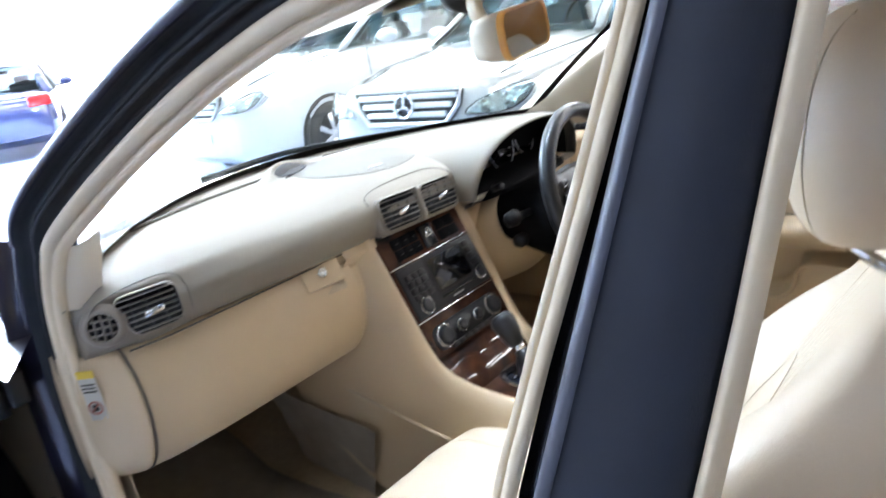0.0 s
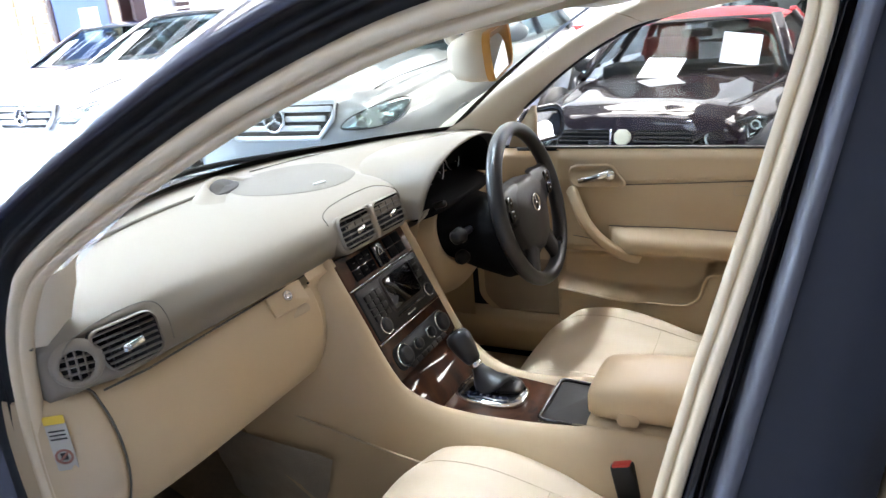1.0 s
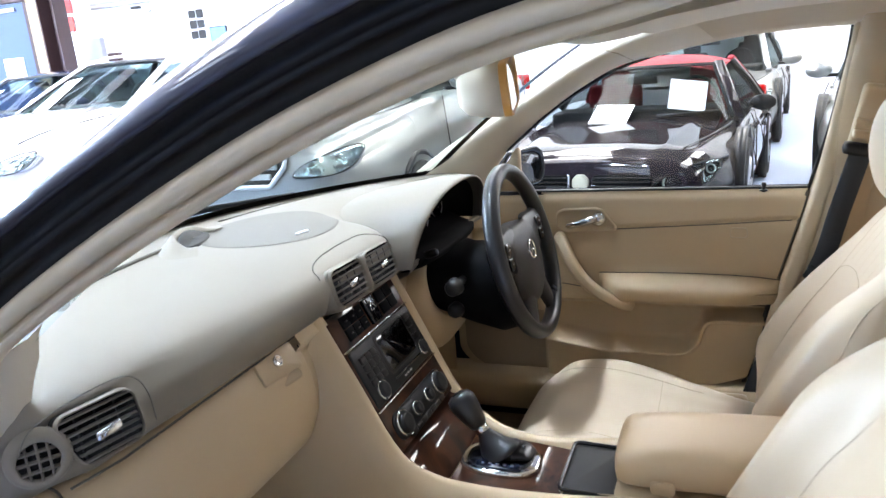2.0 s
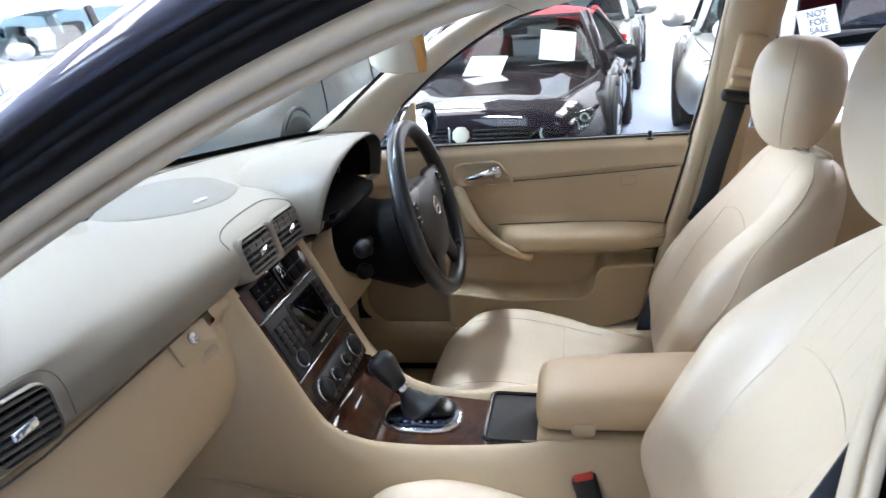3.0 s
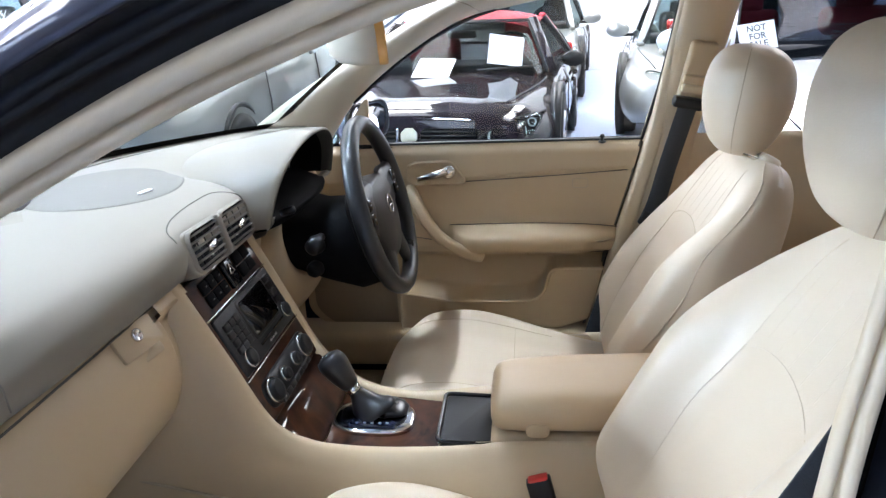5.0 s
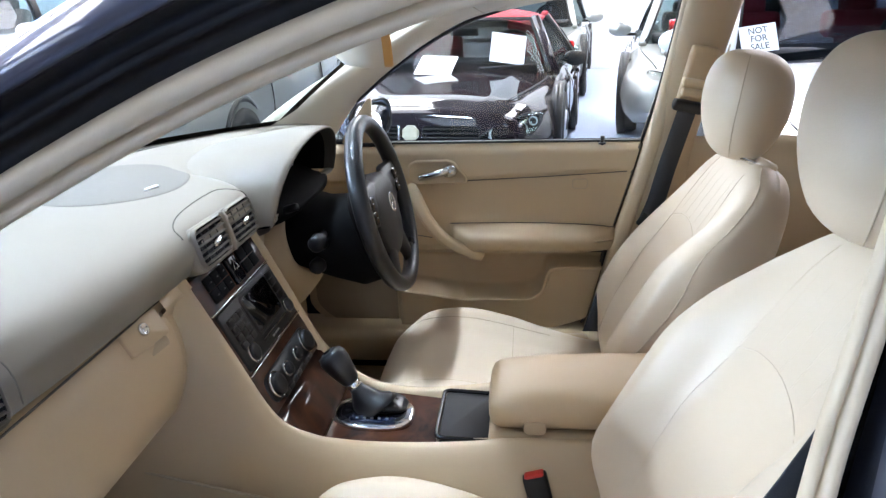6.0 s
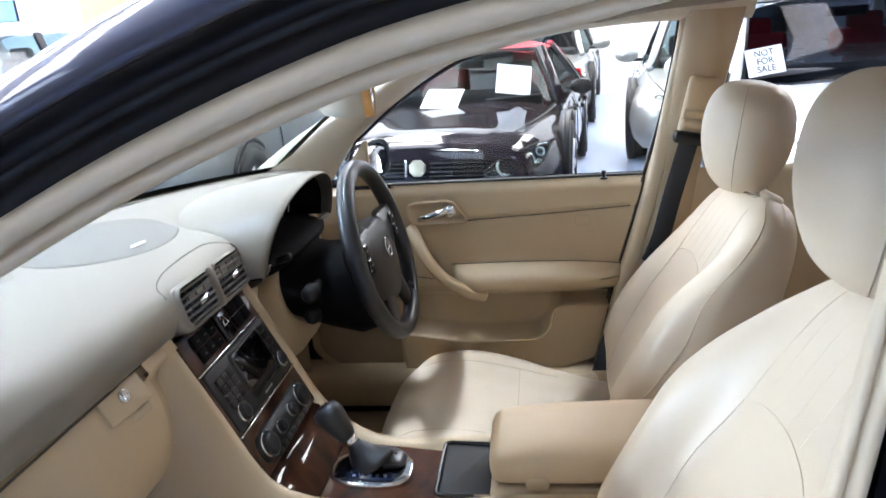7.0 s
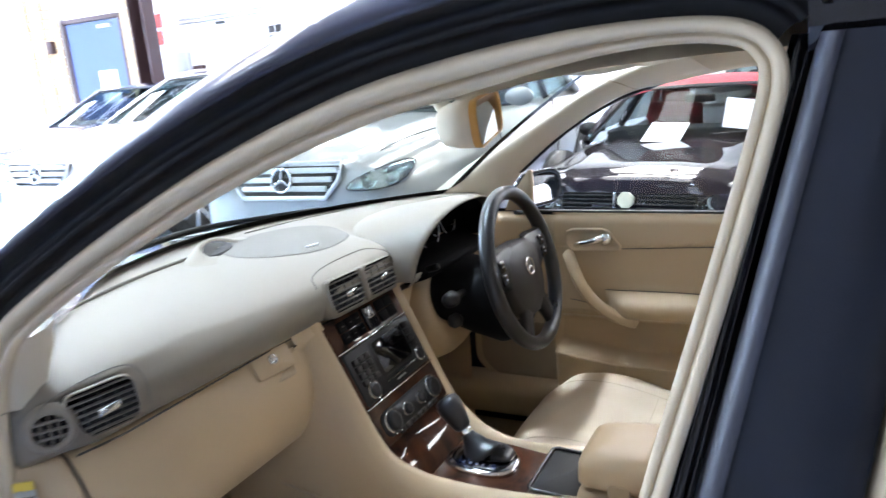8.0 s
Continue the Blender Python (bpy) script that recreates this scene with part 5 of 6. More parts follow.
# ---- front seats ----
def seat(xc, dy, dz, label, outer, head_up=0.0, head_fwd=0.0, tall=0.0):
    """A leather front seat; dy and dz shift it, outer is the side of its door."""
    s = part("front_seat", bmesh.new(), LEATHER, sedan, label)

    def at(p):
        return Vector((xc + p[0], p[1] + dy, p[2] + dz))
    # cushion: stations along y with raised side bolsters
    rows = []
    N = 96
    st = [(0.034, 0.07, 0.436, 0.022), (0.030, 0.12, 0.436, 0.040), (0.016, 0.162, 0.438, 0.055), (-0.015, 0.200, 0.443, 0.069), (-0.07, 0.230, 0.452, 0.077), (-0.16, 0.247, 0.454, 0.076), (-0.26, 0.238, 0.440, 0.070), (-0.34, 0.216, 0.425, 0.066), (-0.42, 0.195, 0.415, 0.064), (-0.50, 0.18, 0.41, 0.06)]
    def cpoint(y, w, zc, h, t):
        c, sn = math.cos(t), math.sin(t)
        x = w * math.copysign(abs(c) ** 0.72, c)
        z = zc + h * math.copysign(abs(sn) ** 0.6, sn)
        if sn > 0:
            z += 0.018 * smooth(0.55, 0.8, abs(x) / 0.25) * smooth(1.0, 0.9, abs(x) / 0.25) * smooth(0.03, -0.06, y) - 0.012 * smooth(0.62, 0.3, abs(x) / 0.25)
        return (x, y, z)
    fine = cr([(a, b, c) for a, b, c, d in st], 8)
    hh = cr([(d, 0, 0) for a, b, c, d in st], 8)
    for p, h in zip(fine, hh):
        rows.append([at(cpoint(p.x, p.y, p.z, h.x, t)) for t in lin(0, 2 * math.pi, N, endpoint=False)])
    cushion = part("seat_cushion", grid(rows, close_v=True, caps=True), LEATHER, s, "beige leather cushion")
    def top(x, y):
        w = interp([(p.x, p.y) for p in fine][::-1], y)
        zc = interp([(p.x, p.z) for p in fine][::-1], y)
        h = interp([(p.x, q_.x) for p, q_ in zip(fine, hh)][::-1], y)
        q = min(0.98, abs(x) / w) ** (1 / 0.72)
        return at(cpoint(y, w, zc, h, math.copysign(1, 1) * math.acos(q if x > 0 else -q))) + Vector((0, 0, 0.0006))
    for pts in ([(-0.155, y) for y in lin(0.0, -0.36, 9)], [(0.155, y) for y in lin(0.0, -0.36, 9)], [(x, -0.27) for x in lin(-0.155, 0.155, 7)]):
        part("seam", tube(cr([top(x, y) for x, y in pts], 3), 0.0006, 5), SEAM, s)
    part("seat_base", box(pose(xc, -0.22 + dy, 0.37 + dz), 0.40, 0.42, 0.12, 0.02), BLACK, s, "black seat base")
    part("seat_valance", box(pose(xc + outer * 0.225, -0.23 + dy, 0.40 + dz), 0.035, 0.46, 0.10, 0.015), PANEL, s)
    # backrest: stations up the back
    B0, B1 = Vector((0, -0.465, 0.50)), Vector((0, -0.715 - 0.4 * tall, 0.985 + tall))
    up_d = (B1 - B0).normalized()
    nf = Vector((0, up_d.z, -up_d.y))
    bst = [(0.00, 0.20, 0.05), (0.03, 0.225, 0.068), (0.12, 0.246, 0.075), (0.30, 0.255, 0.075), (0.50, 0.256, 0.072), (0.66, 0.243, 0.068), (0.78, 0.220, 0.063), (0.88, 0.185, 0.058), (0.945, 0.150, 0.050), (0.985, 0.11, 0.038), (1.0, 0.07, 0.02)]
    L = (B1 - B0).length
    def bpoint(sv, w, t_, ang):
        c, sn = math.cos(ang), math.sin(ang)
        x = w * math.copysign(abs(c) ** 0.42, c)
        d = t_ * math.copysign(abs(sn) ** 0.5, sn)
        if sn > 0:
            q = abs(x) / 0.255
            bol = smooth(0.38, 0.70, q) * smooth(1.10, 0.86, q)
            far = outer > 0 and x > 0
            d += (0.038 if far else 0.060) * bol * smooth(0.02, 0.2, sv) * smooth(0.80 if far else 0.95, 0.30 if far else 0.50, sv)
            d += 0.014 * math.sin(math.pi * min(1, sv / 0.55)) * smooth(0.6, 0.2, q) - 0.012
        p = B0 + up_d * (sv * L) + nf * (d - 0.055)
        return at((x, p.y, p.z))
    fb = cr(bst, 8)
    back = part("backrest", grid([[bpoint(p.x, p.y, p.z, a) for a in lin(0, 2 * math.pi, 110, endpoint=False)] for p in fb], close_v=True, caps=True), LEATHER, s, "beige leather backrest with pleats")
    def bfront(x, sv, lift=0.0006):
        w = interp([(p.x, p.y) for p in fb], sv)
        t_ = interp([(p.x, p.z) for p in fb], sv)
        q = min(0.99, abs(x) / w) ** (1 / 0.42)
        p = bpoint(sv, w, t_, math.acos(q if x > 0 else -q))
        return p + nf * lift
    def skin(pts, n, lift=0.0006):
        return [bfront(p.x, p.y, lift) for p in cr([(x, v, 0) for x, v in pts], n)]
    for sg in (-1, 1):
        if outer < 0 and sg == outer:
            continue
        part("seam", tube(skin([(sg * x, v) for x, v in [(0.095, 0.05), (0.106, 0.2), (0.113, 0.35), (0.116, 0.48), (0.106, 0.64)]], 8), 0.0007, 5), SEAM if outer > 0 else LEATHER, s)
        part("seam", tube(skin([(sg * x, v) for x, v in [(0.106, 0.64), (0.104, 0.75), (0.096, 0.86), (0.085, 0.94)]], 8, 0.0002), 0.0007, 5), LEATHER, s)
        part("piping", tube(cr([bfront(sg * w * 0.955, v, 0.0) for v, w in [(0.08, 0.236), (0.2, 0.25), (0.35, 0.256), (0.5, 0.258), (0.65, 0.244), (0.78, 0.220), (0.87, 0.189), (0.93, 0.158), (0.965, 0.126), (0.985, 0.100)]], 4), 0.0015, 6), LEATHER, s)
    part("seam", tube(skin([(-0.106, 0.64), (-0.06, 0.672), (0, 0.685), (0.06, 0.672), (0.106, 0.64)], 8), 0.0006, 5), SEAM if outer > 0 else LEATHER, s)
    for k in (-0.07, -0.035, 0.0, 0.035, 0.07):
        part("pleat", tube(cr([bfront(k * (1 + 0.35 * (0.94 - v)), v, -0.0002) for v in lin(0.69, 0.92, 6)], 3), 0.0006, 5), LEATHER, s)
    # headrest on two posts
    hb = Vector((0, -0.712 + head_fwd, 0.968 + head_up))
    hk = 0.94 if outer > 0 else 1.0
    hst = [(v, w * hk, t_) for v, w, t_ in [(-0.002, 0.040, 0.022), (0.003, 0.062, 0.037), (0.025, 0.087, 0.056), (0.07, 0.110, 0.073), (0.115, 0.120, 0.078), (0.155, 0.113, 0.073), (0.182, 0.094, 0.060), (0.198, 0.062, 0.040), (0.204, 0.025, 0.018)]]
    hu = Vector((0, -0.12, 0.99)).normalized()
    hn = Vector((0, hu.z, -hu.y))
    def hpoint(v, w, t_, a):
        c, sn = math.cos(a), math.sin(a)
        x = w * math.copysign(abs(c) ** 0.8, c)
        d = t_ * math.copysign(abs(sn) ** 0.8, sn) - (0.12 * x * x / 0.13 if sn > 0 else 0.0)
        p = hb + hu * v + hn * d
        return at((x, p.y, p.z))
    head = part("headrest", grid([[hpoint(p.x, p.y, p.z, a) for a in lin(0, 2 * math.pi, 36, endpoint=False)] for p in cr(hst, 4)], close_v=True, caps=True), LEATHER, s, "beige leather headrest")
    for sg in (-1, 1):
        part("seam", tube(cr([hpoint(v, w, t_, radians(90 - sg * 58)) + hn * 0.0005 for v, w, t_ in hst[1:-1]], 4), 0.0008, 5), SEAM, s)
        base = at((sg * 0.06, 0, 0)) - at((0, 0, 0)) + Vector((xc, 0, 0))
        lo = B0 + up_d * (0.985 * L) + nf * (-0.055)
        part("headrest_post", tube([Vector((xc + sg * 0.06, lo.y + dy, lo.z + dz)), Vector((xc + sg * 0.06, hb.y + dy, hb.z + dz + 0.01))], 0.006, 10), CHROME, s, "chrome headrest post")
        part("post_collar", rings(Matrix.Translation(Vector((xc + sg * 0.06, lo.y + dy, lo.z + dz + 0.006))) @ up_d.to_track_quat("Z", "Y").to_matrix().to_4x4(), [(0.022, -0.01), (0.022, 0.006), (0.017, 0.010), (0.007, 0.011)], 18), LEATHER, s, "beige plastic collar")
    return s


seat(0.37, 0.0, 0.0, "beige leather driver's seat, empty", 1)
seat(-0.37, 0.055, 0.03, "beige leather passenger seat, empty", -1, head_up=0.052, head_fwd=0.004, tall=0.030)

# ---- belts ----
part("seat_belt", sweep(cr([(0.640, -0.672, 1.015), (0.648, -0.656, 0.95), (0.655, -0.636, 0.87), (0.652, -0.616, 0.79), (0.645, -0.598, 0.745)], 6), rrect(0.046, 0.0025, 0.001, 1), up=(-1, -0.2, 0)), BELT, sedan, "charcoal seat belt webbing")
part("belt_guide", box(pose(0.640, -0.672, 1.022, 12, -10, 0), 0.032, 0.072, 0.026, 0.010), BLACK, sedan, "black belt guide")
adj = part("height_adjuster", box(pose(0.652, -0.690, 1.085, 10, -12, 0), 0.026, 0.064, 0.15, 0.012, 3), PANEL, sedan, "beige belt height cover with stepped grip")
for zz, xx in ((1.076, 0.640), (1.052, 0.643)):
    part("grip_step", box(pose(xx, -0.684, zz, 10, -12, 0), 0.024, 0.058, 0.018, 0.007, 3), PANEL, adj)
part("adjuster_track", sweep(cr([(0.660, -0.735, 0.97), (0.655, -0.742, 1.06), (0.640, -0.755, 1.16)], 5), rrect(0.004, 0.008, 0.002, 2), up=(1, 0, 0)), SEAM, adj)
part("belt_tongue", box(pose(0.645, -0.596, 0.738, 30, 0, 0), 0.012, 0.045, 0.035, 0.005), BLACK, sedan, "black belt tongue")
part("tongue_plate", box(pose(0.638, -0.588, 0.716, 30, 0, 0), 0.003, 0.025, 0.04, 0.001), CHROME, sedan)
part("belt_lower", sweep(cr([(0.665, -0.53, 0.60), (0.665, -0.50, 0.52), (0.66, -0.47, 0.42)], 5), rrect(0.046, 0.0025, 0.001, 1), up=(-1, 0, 0)), BELT, sedan)
part("seat_belt", sweep(cr([(-0.650, -0.598, 1.12), (-0.656, -0.554, 1.02), (-0.656, -0.522, 0.95), (-0.655, -0.490, 0.88), (-0.652, -0.45, 0.76), (-0.65, -0.42, 0.5)], 6), rrect(0.048, 0.0025, 0.001, 1), up=(-1, -0.1, 0)), BELT, sedan, "charcoal passenger belt webbing")
bk = part("belt_buckle", box(pose(-0.137, -0.330, 0.505, 0, 6, 0) @ pose(0, 0, 0, -14), 0.026, 0.040, 0.11, 0.006), BLACK, sedan, "black belt buckle with red button")
part("release_button", box(pose(-0.137, -0.330, 0.505, 0, 6, 0) @ pose(0, 0, 0, -14) @ pose(-0.001, 0, 0.053), 0.022, 0.032, 0.008, 0.003), RED, bk, "red release button")
# worn grey carpet on the tunnel's side
rows = []
for i in range(9):
    v = i / 8
    rows.append([Vector((-0.2235 + 0.045 * v + 0.004 * noise.noise(Vector((u * 5, v * 5, 2))), lerp(lerp(0.56, 0.52, v), lerp(0.22, 0.31, v), u) + 0.012 * noise.noise(Vector((u * 4, v * 4, 7))), lerp(lerp(0.55, 0.51, u), lerp(0.33, 0.30, u), v) + 0.012 * noise.noise(Vector((u * 4, v * 4, 3))))) for u in lin(0, 1, 13)])
part("tunnel_carpet", grid(rows), MATGREY, sedan, "worn grey carpet on the tunnel")
# floor mat, loose on the carpet
mat_rows = []
for i, y in enumerate(lin(0.10, 0.84, 14)):
    mat_rows.append([Vector((x + 0.012 * math.sin(9 * y), y, 0.31 + (0.0 if y < 0.6 else (y - 0.6) * 0.28) + 0.006 * noise.noise(Vector((x * 9, y * 9, 0))))) for x in lin(-0.60, -0.22, 9)])
bmf = grid(mat_rows)
fm = part("floor_mat", bmf, MATGREY, None)
md = fm.modifiers.new("thick", "SOLIDIFY")
md.thickness = 0.008
tagged(fm, "taupe carpet floor mat in the passenger footwell", "floor mat")

# ---- showroom ----
CONC = mat("pale blue painted concrete", (0.40, 0.48, 0.64), 0.35, var=0.08, scale=0.8, bump=0.05, bscale=30)
WALLW = mat("white painted wall", (0.80, 0.80, 0.80), 0.7, var=0.04, scale=1.5, bump=0.1, bscale=60)
# unseen south and west walls kept dark to cut fill light in the cabin
WALLG = mat("grey unseen wall", (0.25, 0.25, 0.255), 0.7, var=0.08, scale=1.5, bump=0.1, bscale=60)
BRICKM = mat("tan brick", (0.42, 0.29, 0.17), 0.85, var=0.25, scale=4, bump=0.4, bscale=80)
MORTAR = mat("grey mortar", (0.45, 0.42, 0.38), 0.9, var=0.1)
DOORBLUE = mat("blue painted door", (0.05, 0.09, 0.22), 0.45, var=0.06, scale=2)
STEEL = mat("dark brown steel", (0.045, 0.022, 0.022), 0.5, var=0.2, scale=3)
SKYLIGHT = glow("skylight sheeting", (0.865, 0.915, 1.0), 9.2)
# glow raised for the far wall, tinted blue for the near side
FARLIGHT = glow("sheeting boosted for the far wall", (0.90, 0.94, 1.0), 24.0)
WESTLIGHT = glow("sheeting tinted blue for the near side", (0.70, 0.85, 1.0), 4.5)
# added key light, about a hundred times stronger than the plain roof sheets
KEYSLOT = glow("added key light sheeting", (0.60, 0.80, 1.0), 900.0)
# cool sheets boosted far past the plain ones to whiten seats and headrests
FRONTLIGHT = glow("cool sheeting boosted for the seats", (0.58, 0.79, 1.0), 180.0)
COOLLIGHT = glow("blue sheeting added for the passenger seat", (0.53, 0.76, 1.0), 78.0)
CEIL = mat("grey corrugated roof", (0.22, 0.22, 0.23), 0.7, var=0.05, scale=2)
DAY = glow("daylight outside", (1.0, 1.0, 1.0), 6.0)

XW, YN, YS, XN, HT = 10.6, 19.0, -9.0, -4.5, 5.2
floor = part("floor", box(pose((XW + XN) / 2, (YN + YS) / 2, -0.05), XW - XN + 1, YN - YS + 1, 0.1), CONC, None, smooth=False)
tagged(floor, "pale blue painted concrete showroom floor", "floor", kind="structure")
for nm, m_, w, d, h in (("wall_east", pose(XW + 0.1, (YN + YS) / 2, HT / 2), 0.2, YN - YS, HT), ("wall_north", pose((XW + XN) / 2, YN + 0.1, HT / 2), XW - XN, 0.2, HT),
                        ("wall_south", pose((XW + XN) / 2, YS - 0.1, HT / 2), XW - XN, 0.2, HT), ("wall_west", pose(XN - 0.1, (YN + YS) / 2, HT / 2), 0.2, YN - YS, HT)):
    tagged(part(nm, box(m_, w, d, h), WALLW if nm in ("wall_east", "wall_north") else WALLG, None, smooth=False), "painted showroom wall", "wall", kind="structure")
tagged(part("ceiling", box(pose((XW + XN) / 2, (YN + YS) / 2, HT + 0.1), XW - XN, YN - YS, 0.2), CEIL, None, smooth=False), "grey corrugated showroom roof", "ceiling", kind="structure")
# rows of translucent roof sheets; some boosted or tinted to light seats and wall
for x in (-2.9, 0.6, 3.6, 6.6, 9.6):
    for y in (-6.5, -2.4, 1.75, 4.9, 8.0, 11.1, 14.2, 17.3):
        if 0 < x < 3 and y < 3 or x < 0 and (y < -3 or 6 < y < 9):
            continue
        sl = part("skylight", box(pose(x, y, HT - 0.03), 2.5, 1.2, 0.04), FARLIGHT if x > 5 and y < 3 else FRONTLIGHT if 0 < x < 3 and y > 9 else COOLLIGHT if x < 0 and y > 9 else WESTLIGHT if x < 0 else SKYLIGHT, None, smooth=False)
        tagged(sl, "bright skylight sheet in the roof, its glow set row by row", "skylight", group="roof skylights")


# far wall: blue door between brick piers, steel column, notices
def fixture(name, bm, m_, label, cat, kind="", smooth_=False):
    return tagged(part(name, bm, m_, None, smooth=smooth_), label, cat, kind=kind)


WX = XW - 0.02
door_b = fixture("door_1", box(pose(WX - 0.03, 13.5, 1.47), 0.06, 1.66, 2.94, 0.01), DOORBLUE, "blue painted double door in the brick wall", "door", "structure")
part("door_frame", merge(box(pose(WX - 0.04, 12.62, 1.5), 0.10, 0.09, 3.0), box(pose(WX - 0.04, 14.38, 1.5), 0.10, 0.09, 3.0), box(pose(WX - 0.04, 13.5, 3.0), 0.10, 1.85, 0.09)), STEEL, door_b, smooth=False)
part("door_notice", box(pose(WX - 0.07, 13.25, 1.55, 0, 0, 0), 0.01, 0.55, 0.7), WHITE, door_b, "white notice", smooth=False)
part("door_closer", box(pose(WX - 0.08, 13.1, 2.82), 0.05, 0.4, 0.07), SATIN, door_b, smooth=False)
part("door_knob", rings(pose(WX - 0.06, 14.15, 1.25, 0, -90, 0), [(0.04, 0), (0.05, 0.04), (0.03, 0.07), (0.001, 0.075)], 14), SATIN, door_b)
for y0, y1, nm in ((14.45, 15.95, "brick_pier"), (12.0, 12.55, "brick_pier")):
    pier = fixture(nm, box(pose(WX - 0.05, (y0 + y1) / 2, 1.9), 0.12, y1 - y0, 3.8), MORTAR, "tan brick pier beside the blue door", "brick pier", "structure")
    nb = max(1, round((y1 - y0) / 0.50))
    bw_ = (y1 - y0) / nb
    shared = None
    for r in range(18):
        for c in range(nb):
            if shared is None:
                ob = part("brick", box(I4, 0.05, bw_ - 0.03, 0.18, 0.012, 1), BRICKM, pier, smooth=False)
                shared = ob.data
            else:
                ob = new("brick", shared)
                ob.parent = pier
            ob.location = (WX - 0.115, y0 + bw_ * (c + 0.5), 0.12 + 0.205 * r)
fixture("steel_column", merge(box(pose(9.9, 11.16, HT / 2), 0.03, 0.36, HT), box(pose(9.76, 10.98, HT / 2), 0.30, 0.03, HT), box(pose(9.76, 11.34, HT / 2), 0.30, 0.03, HT)), STEEL, "dark brown steel roof column", "column", "structure")
fixture("steel_column", merge(box(pose(9.9, -0.72, HT / 2), 0.03, 0.22, HT), box(pose(9.78, -0.83, HT / 2), 0.24, 0.03, HT), box(pose(9.78, -0.61, HT / 2), 0.24, 0.03, HT)), STEEL, "dark steel roof column", "column", "structure")
win = fixture("window_1", box(pose(WX - 0.01, 9.84, 2.10), 0.04, 0.42, 0.70), mat("dim office pane", (0.42, 0.38, 0.33), 0.3), "small office window in the white wall", "window", "structure")
part("window_frame", merge(box(pose(WX - 0.03, 9.60, 2.10), 0.06, 0.06, 0.80), box(pose(WX - 0.03, 10.08, 2.10), 0.06, 0.06, 0.80), box(pose(WX - 0.03, 9.84, 2.48), 0.06, 0.54, 0.06), box(pose(WX - 0.03, 9.84, 1.72), 0.06, 0.54, 0.06)), WALLW, win, smooth=False)
part("blind", box(pose(WX - 0.035, 9.76, 2.30), 0.01, 0.22, 0.26), WALLW, win, "pale blind behind the pane", smooth=False)
part("window_vent", box(pose(WX - 0.06, 9.92, 2.56), 0.05, 0.22, 0.05, 0.01), BLACK, win, smooth=False)
sign = fixture("wall_sign", box(pose(WX - 0.01, 8.63, 2.14), 0.03, 0.38, 0.60), WHITE, "black and white stacked sign on the wall", "sign")
for i in range(3):
    for j in range(2):
        part("sign_block", box(pose(WX - 0.03, 8.54 + 0.17 * j, 1.96 + 0.18 * i), 0.02, 0.145, 0.135 if (i + j) % 2 else 0.15), INK, sign, smooth=False)
pic = fixture("wall_picture", box(pose(WX - 0.01, 8.2, 1.9), 0.03, 0.36, 0.34), INK, "small framed picture in blue tones", "picture")
part("picture_sheet", box(pose(WX - 0.03, 8.2, 1.9), 0.02, 0.32, 0.30), mat("blue print", (0.12, 0.3, 0.6), 0.5, var=0.5, scale=6), pic, smooth=False)
board = fixture("switchboard", box(pose(WX - 0.05, 11.07, 1.9), 0.12, 0.4, 0.40, 0.02), mat("grey enamel box", (0.35, 0.36, 0.38), 0.5), "grey electrical box on the wall", "switchboard")
for yy, zz in ((11.60, 2.76), (11.62, 2.42)):
    fixture("red_notice", box(pose(WX - 0.01, yy, zz), 0.02, 0.19, 0.28), RED, "red safety notice on the white wall", "notice")
for zz in (2.66, 2.74):
    fixture("conduit", tube([Vector((WX - 0.04, y, zz + 0.02 * math.sin(y))) for y in lin(3.0, 11.0, 9)], 0.025, 8), SATIN, "grey conduit running along the wall", "conduit", smooth_=True)
for yy in (10.5, 10.58, 11.75, 14.7, 14.85, 15.3):
    fixture("conduit", tube([Vector((WX - (0.05 if yy < 12 else 0.17), yy, z)) for z in ((1.6 if yy < 12 else 1.2), (2.7 if yy < 12 else 3.7))], 0.02, 8), SATIN, "grey conduit running down the wall", "conduit", smooth_=True)
fixture("exit_sign", box(pose(WX - 0.06, 13.3, 3.55), 0.08, 0.6, 0.28), glow("green exit glow", (0.1, 0.9, 0.4), 1.5), "green lit exit sign over the door", "exit sign")
for yy, zz, sy, sz, m_, lab in ((14.85, 2.02, 0.34, 0.30, WALLW, "white electrical box on the brick pier"), (14.75, 2.5, 0.16, 0.26, STEEL, "dark switch box on the brick pier"), (10.62, 1.72, 0.26, 0.16, STEEL, "dark socket box on the white wall")):
    fixture("switch_box", box(pose(WX - (0.2 if yy > 12 else 0.06), yy, zz), 0.12, sy, sz, 0.015), m_, lab, "switch box")
# the open roller door, daylight outside
fixture("backdrop", box(pose(WX - 0.012, 17.4, 2.3), 0.02, 2.8, 4.6), DAY, "bright daylight beyond the open roller door", "daylight", "structure")
fixture("timber_panel", box(pose(WX - 0.015, 6.15, 2.4), 0.03, 1.5, 1.6), mat("plywood", (0.45, 0.27, 0.14), 0.6, var=0.15), "plywood panel on the wall", "panel")

# unseen light strip added to cast the sharp shadow edge across the driver's cushion
tagged(part("skylight", box(pose(0.30, 1.40, HT - 0.03), 0.8, 0.12, 0.06), KEYSLOT, None, smooth=False), "unseen light slot added in the roof for the cushion's shadow edge", "skylight", group="roof skylights")


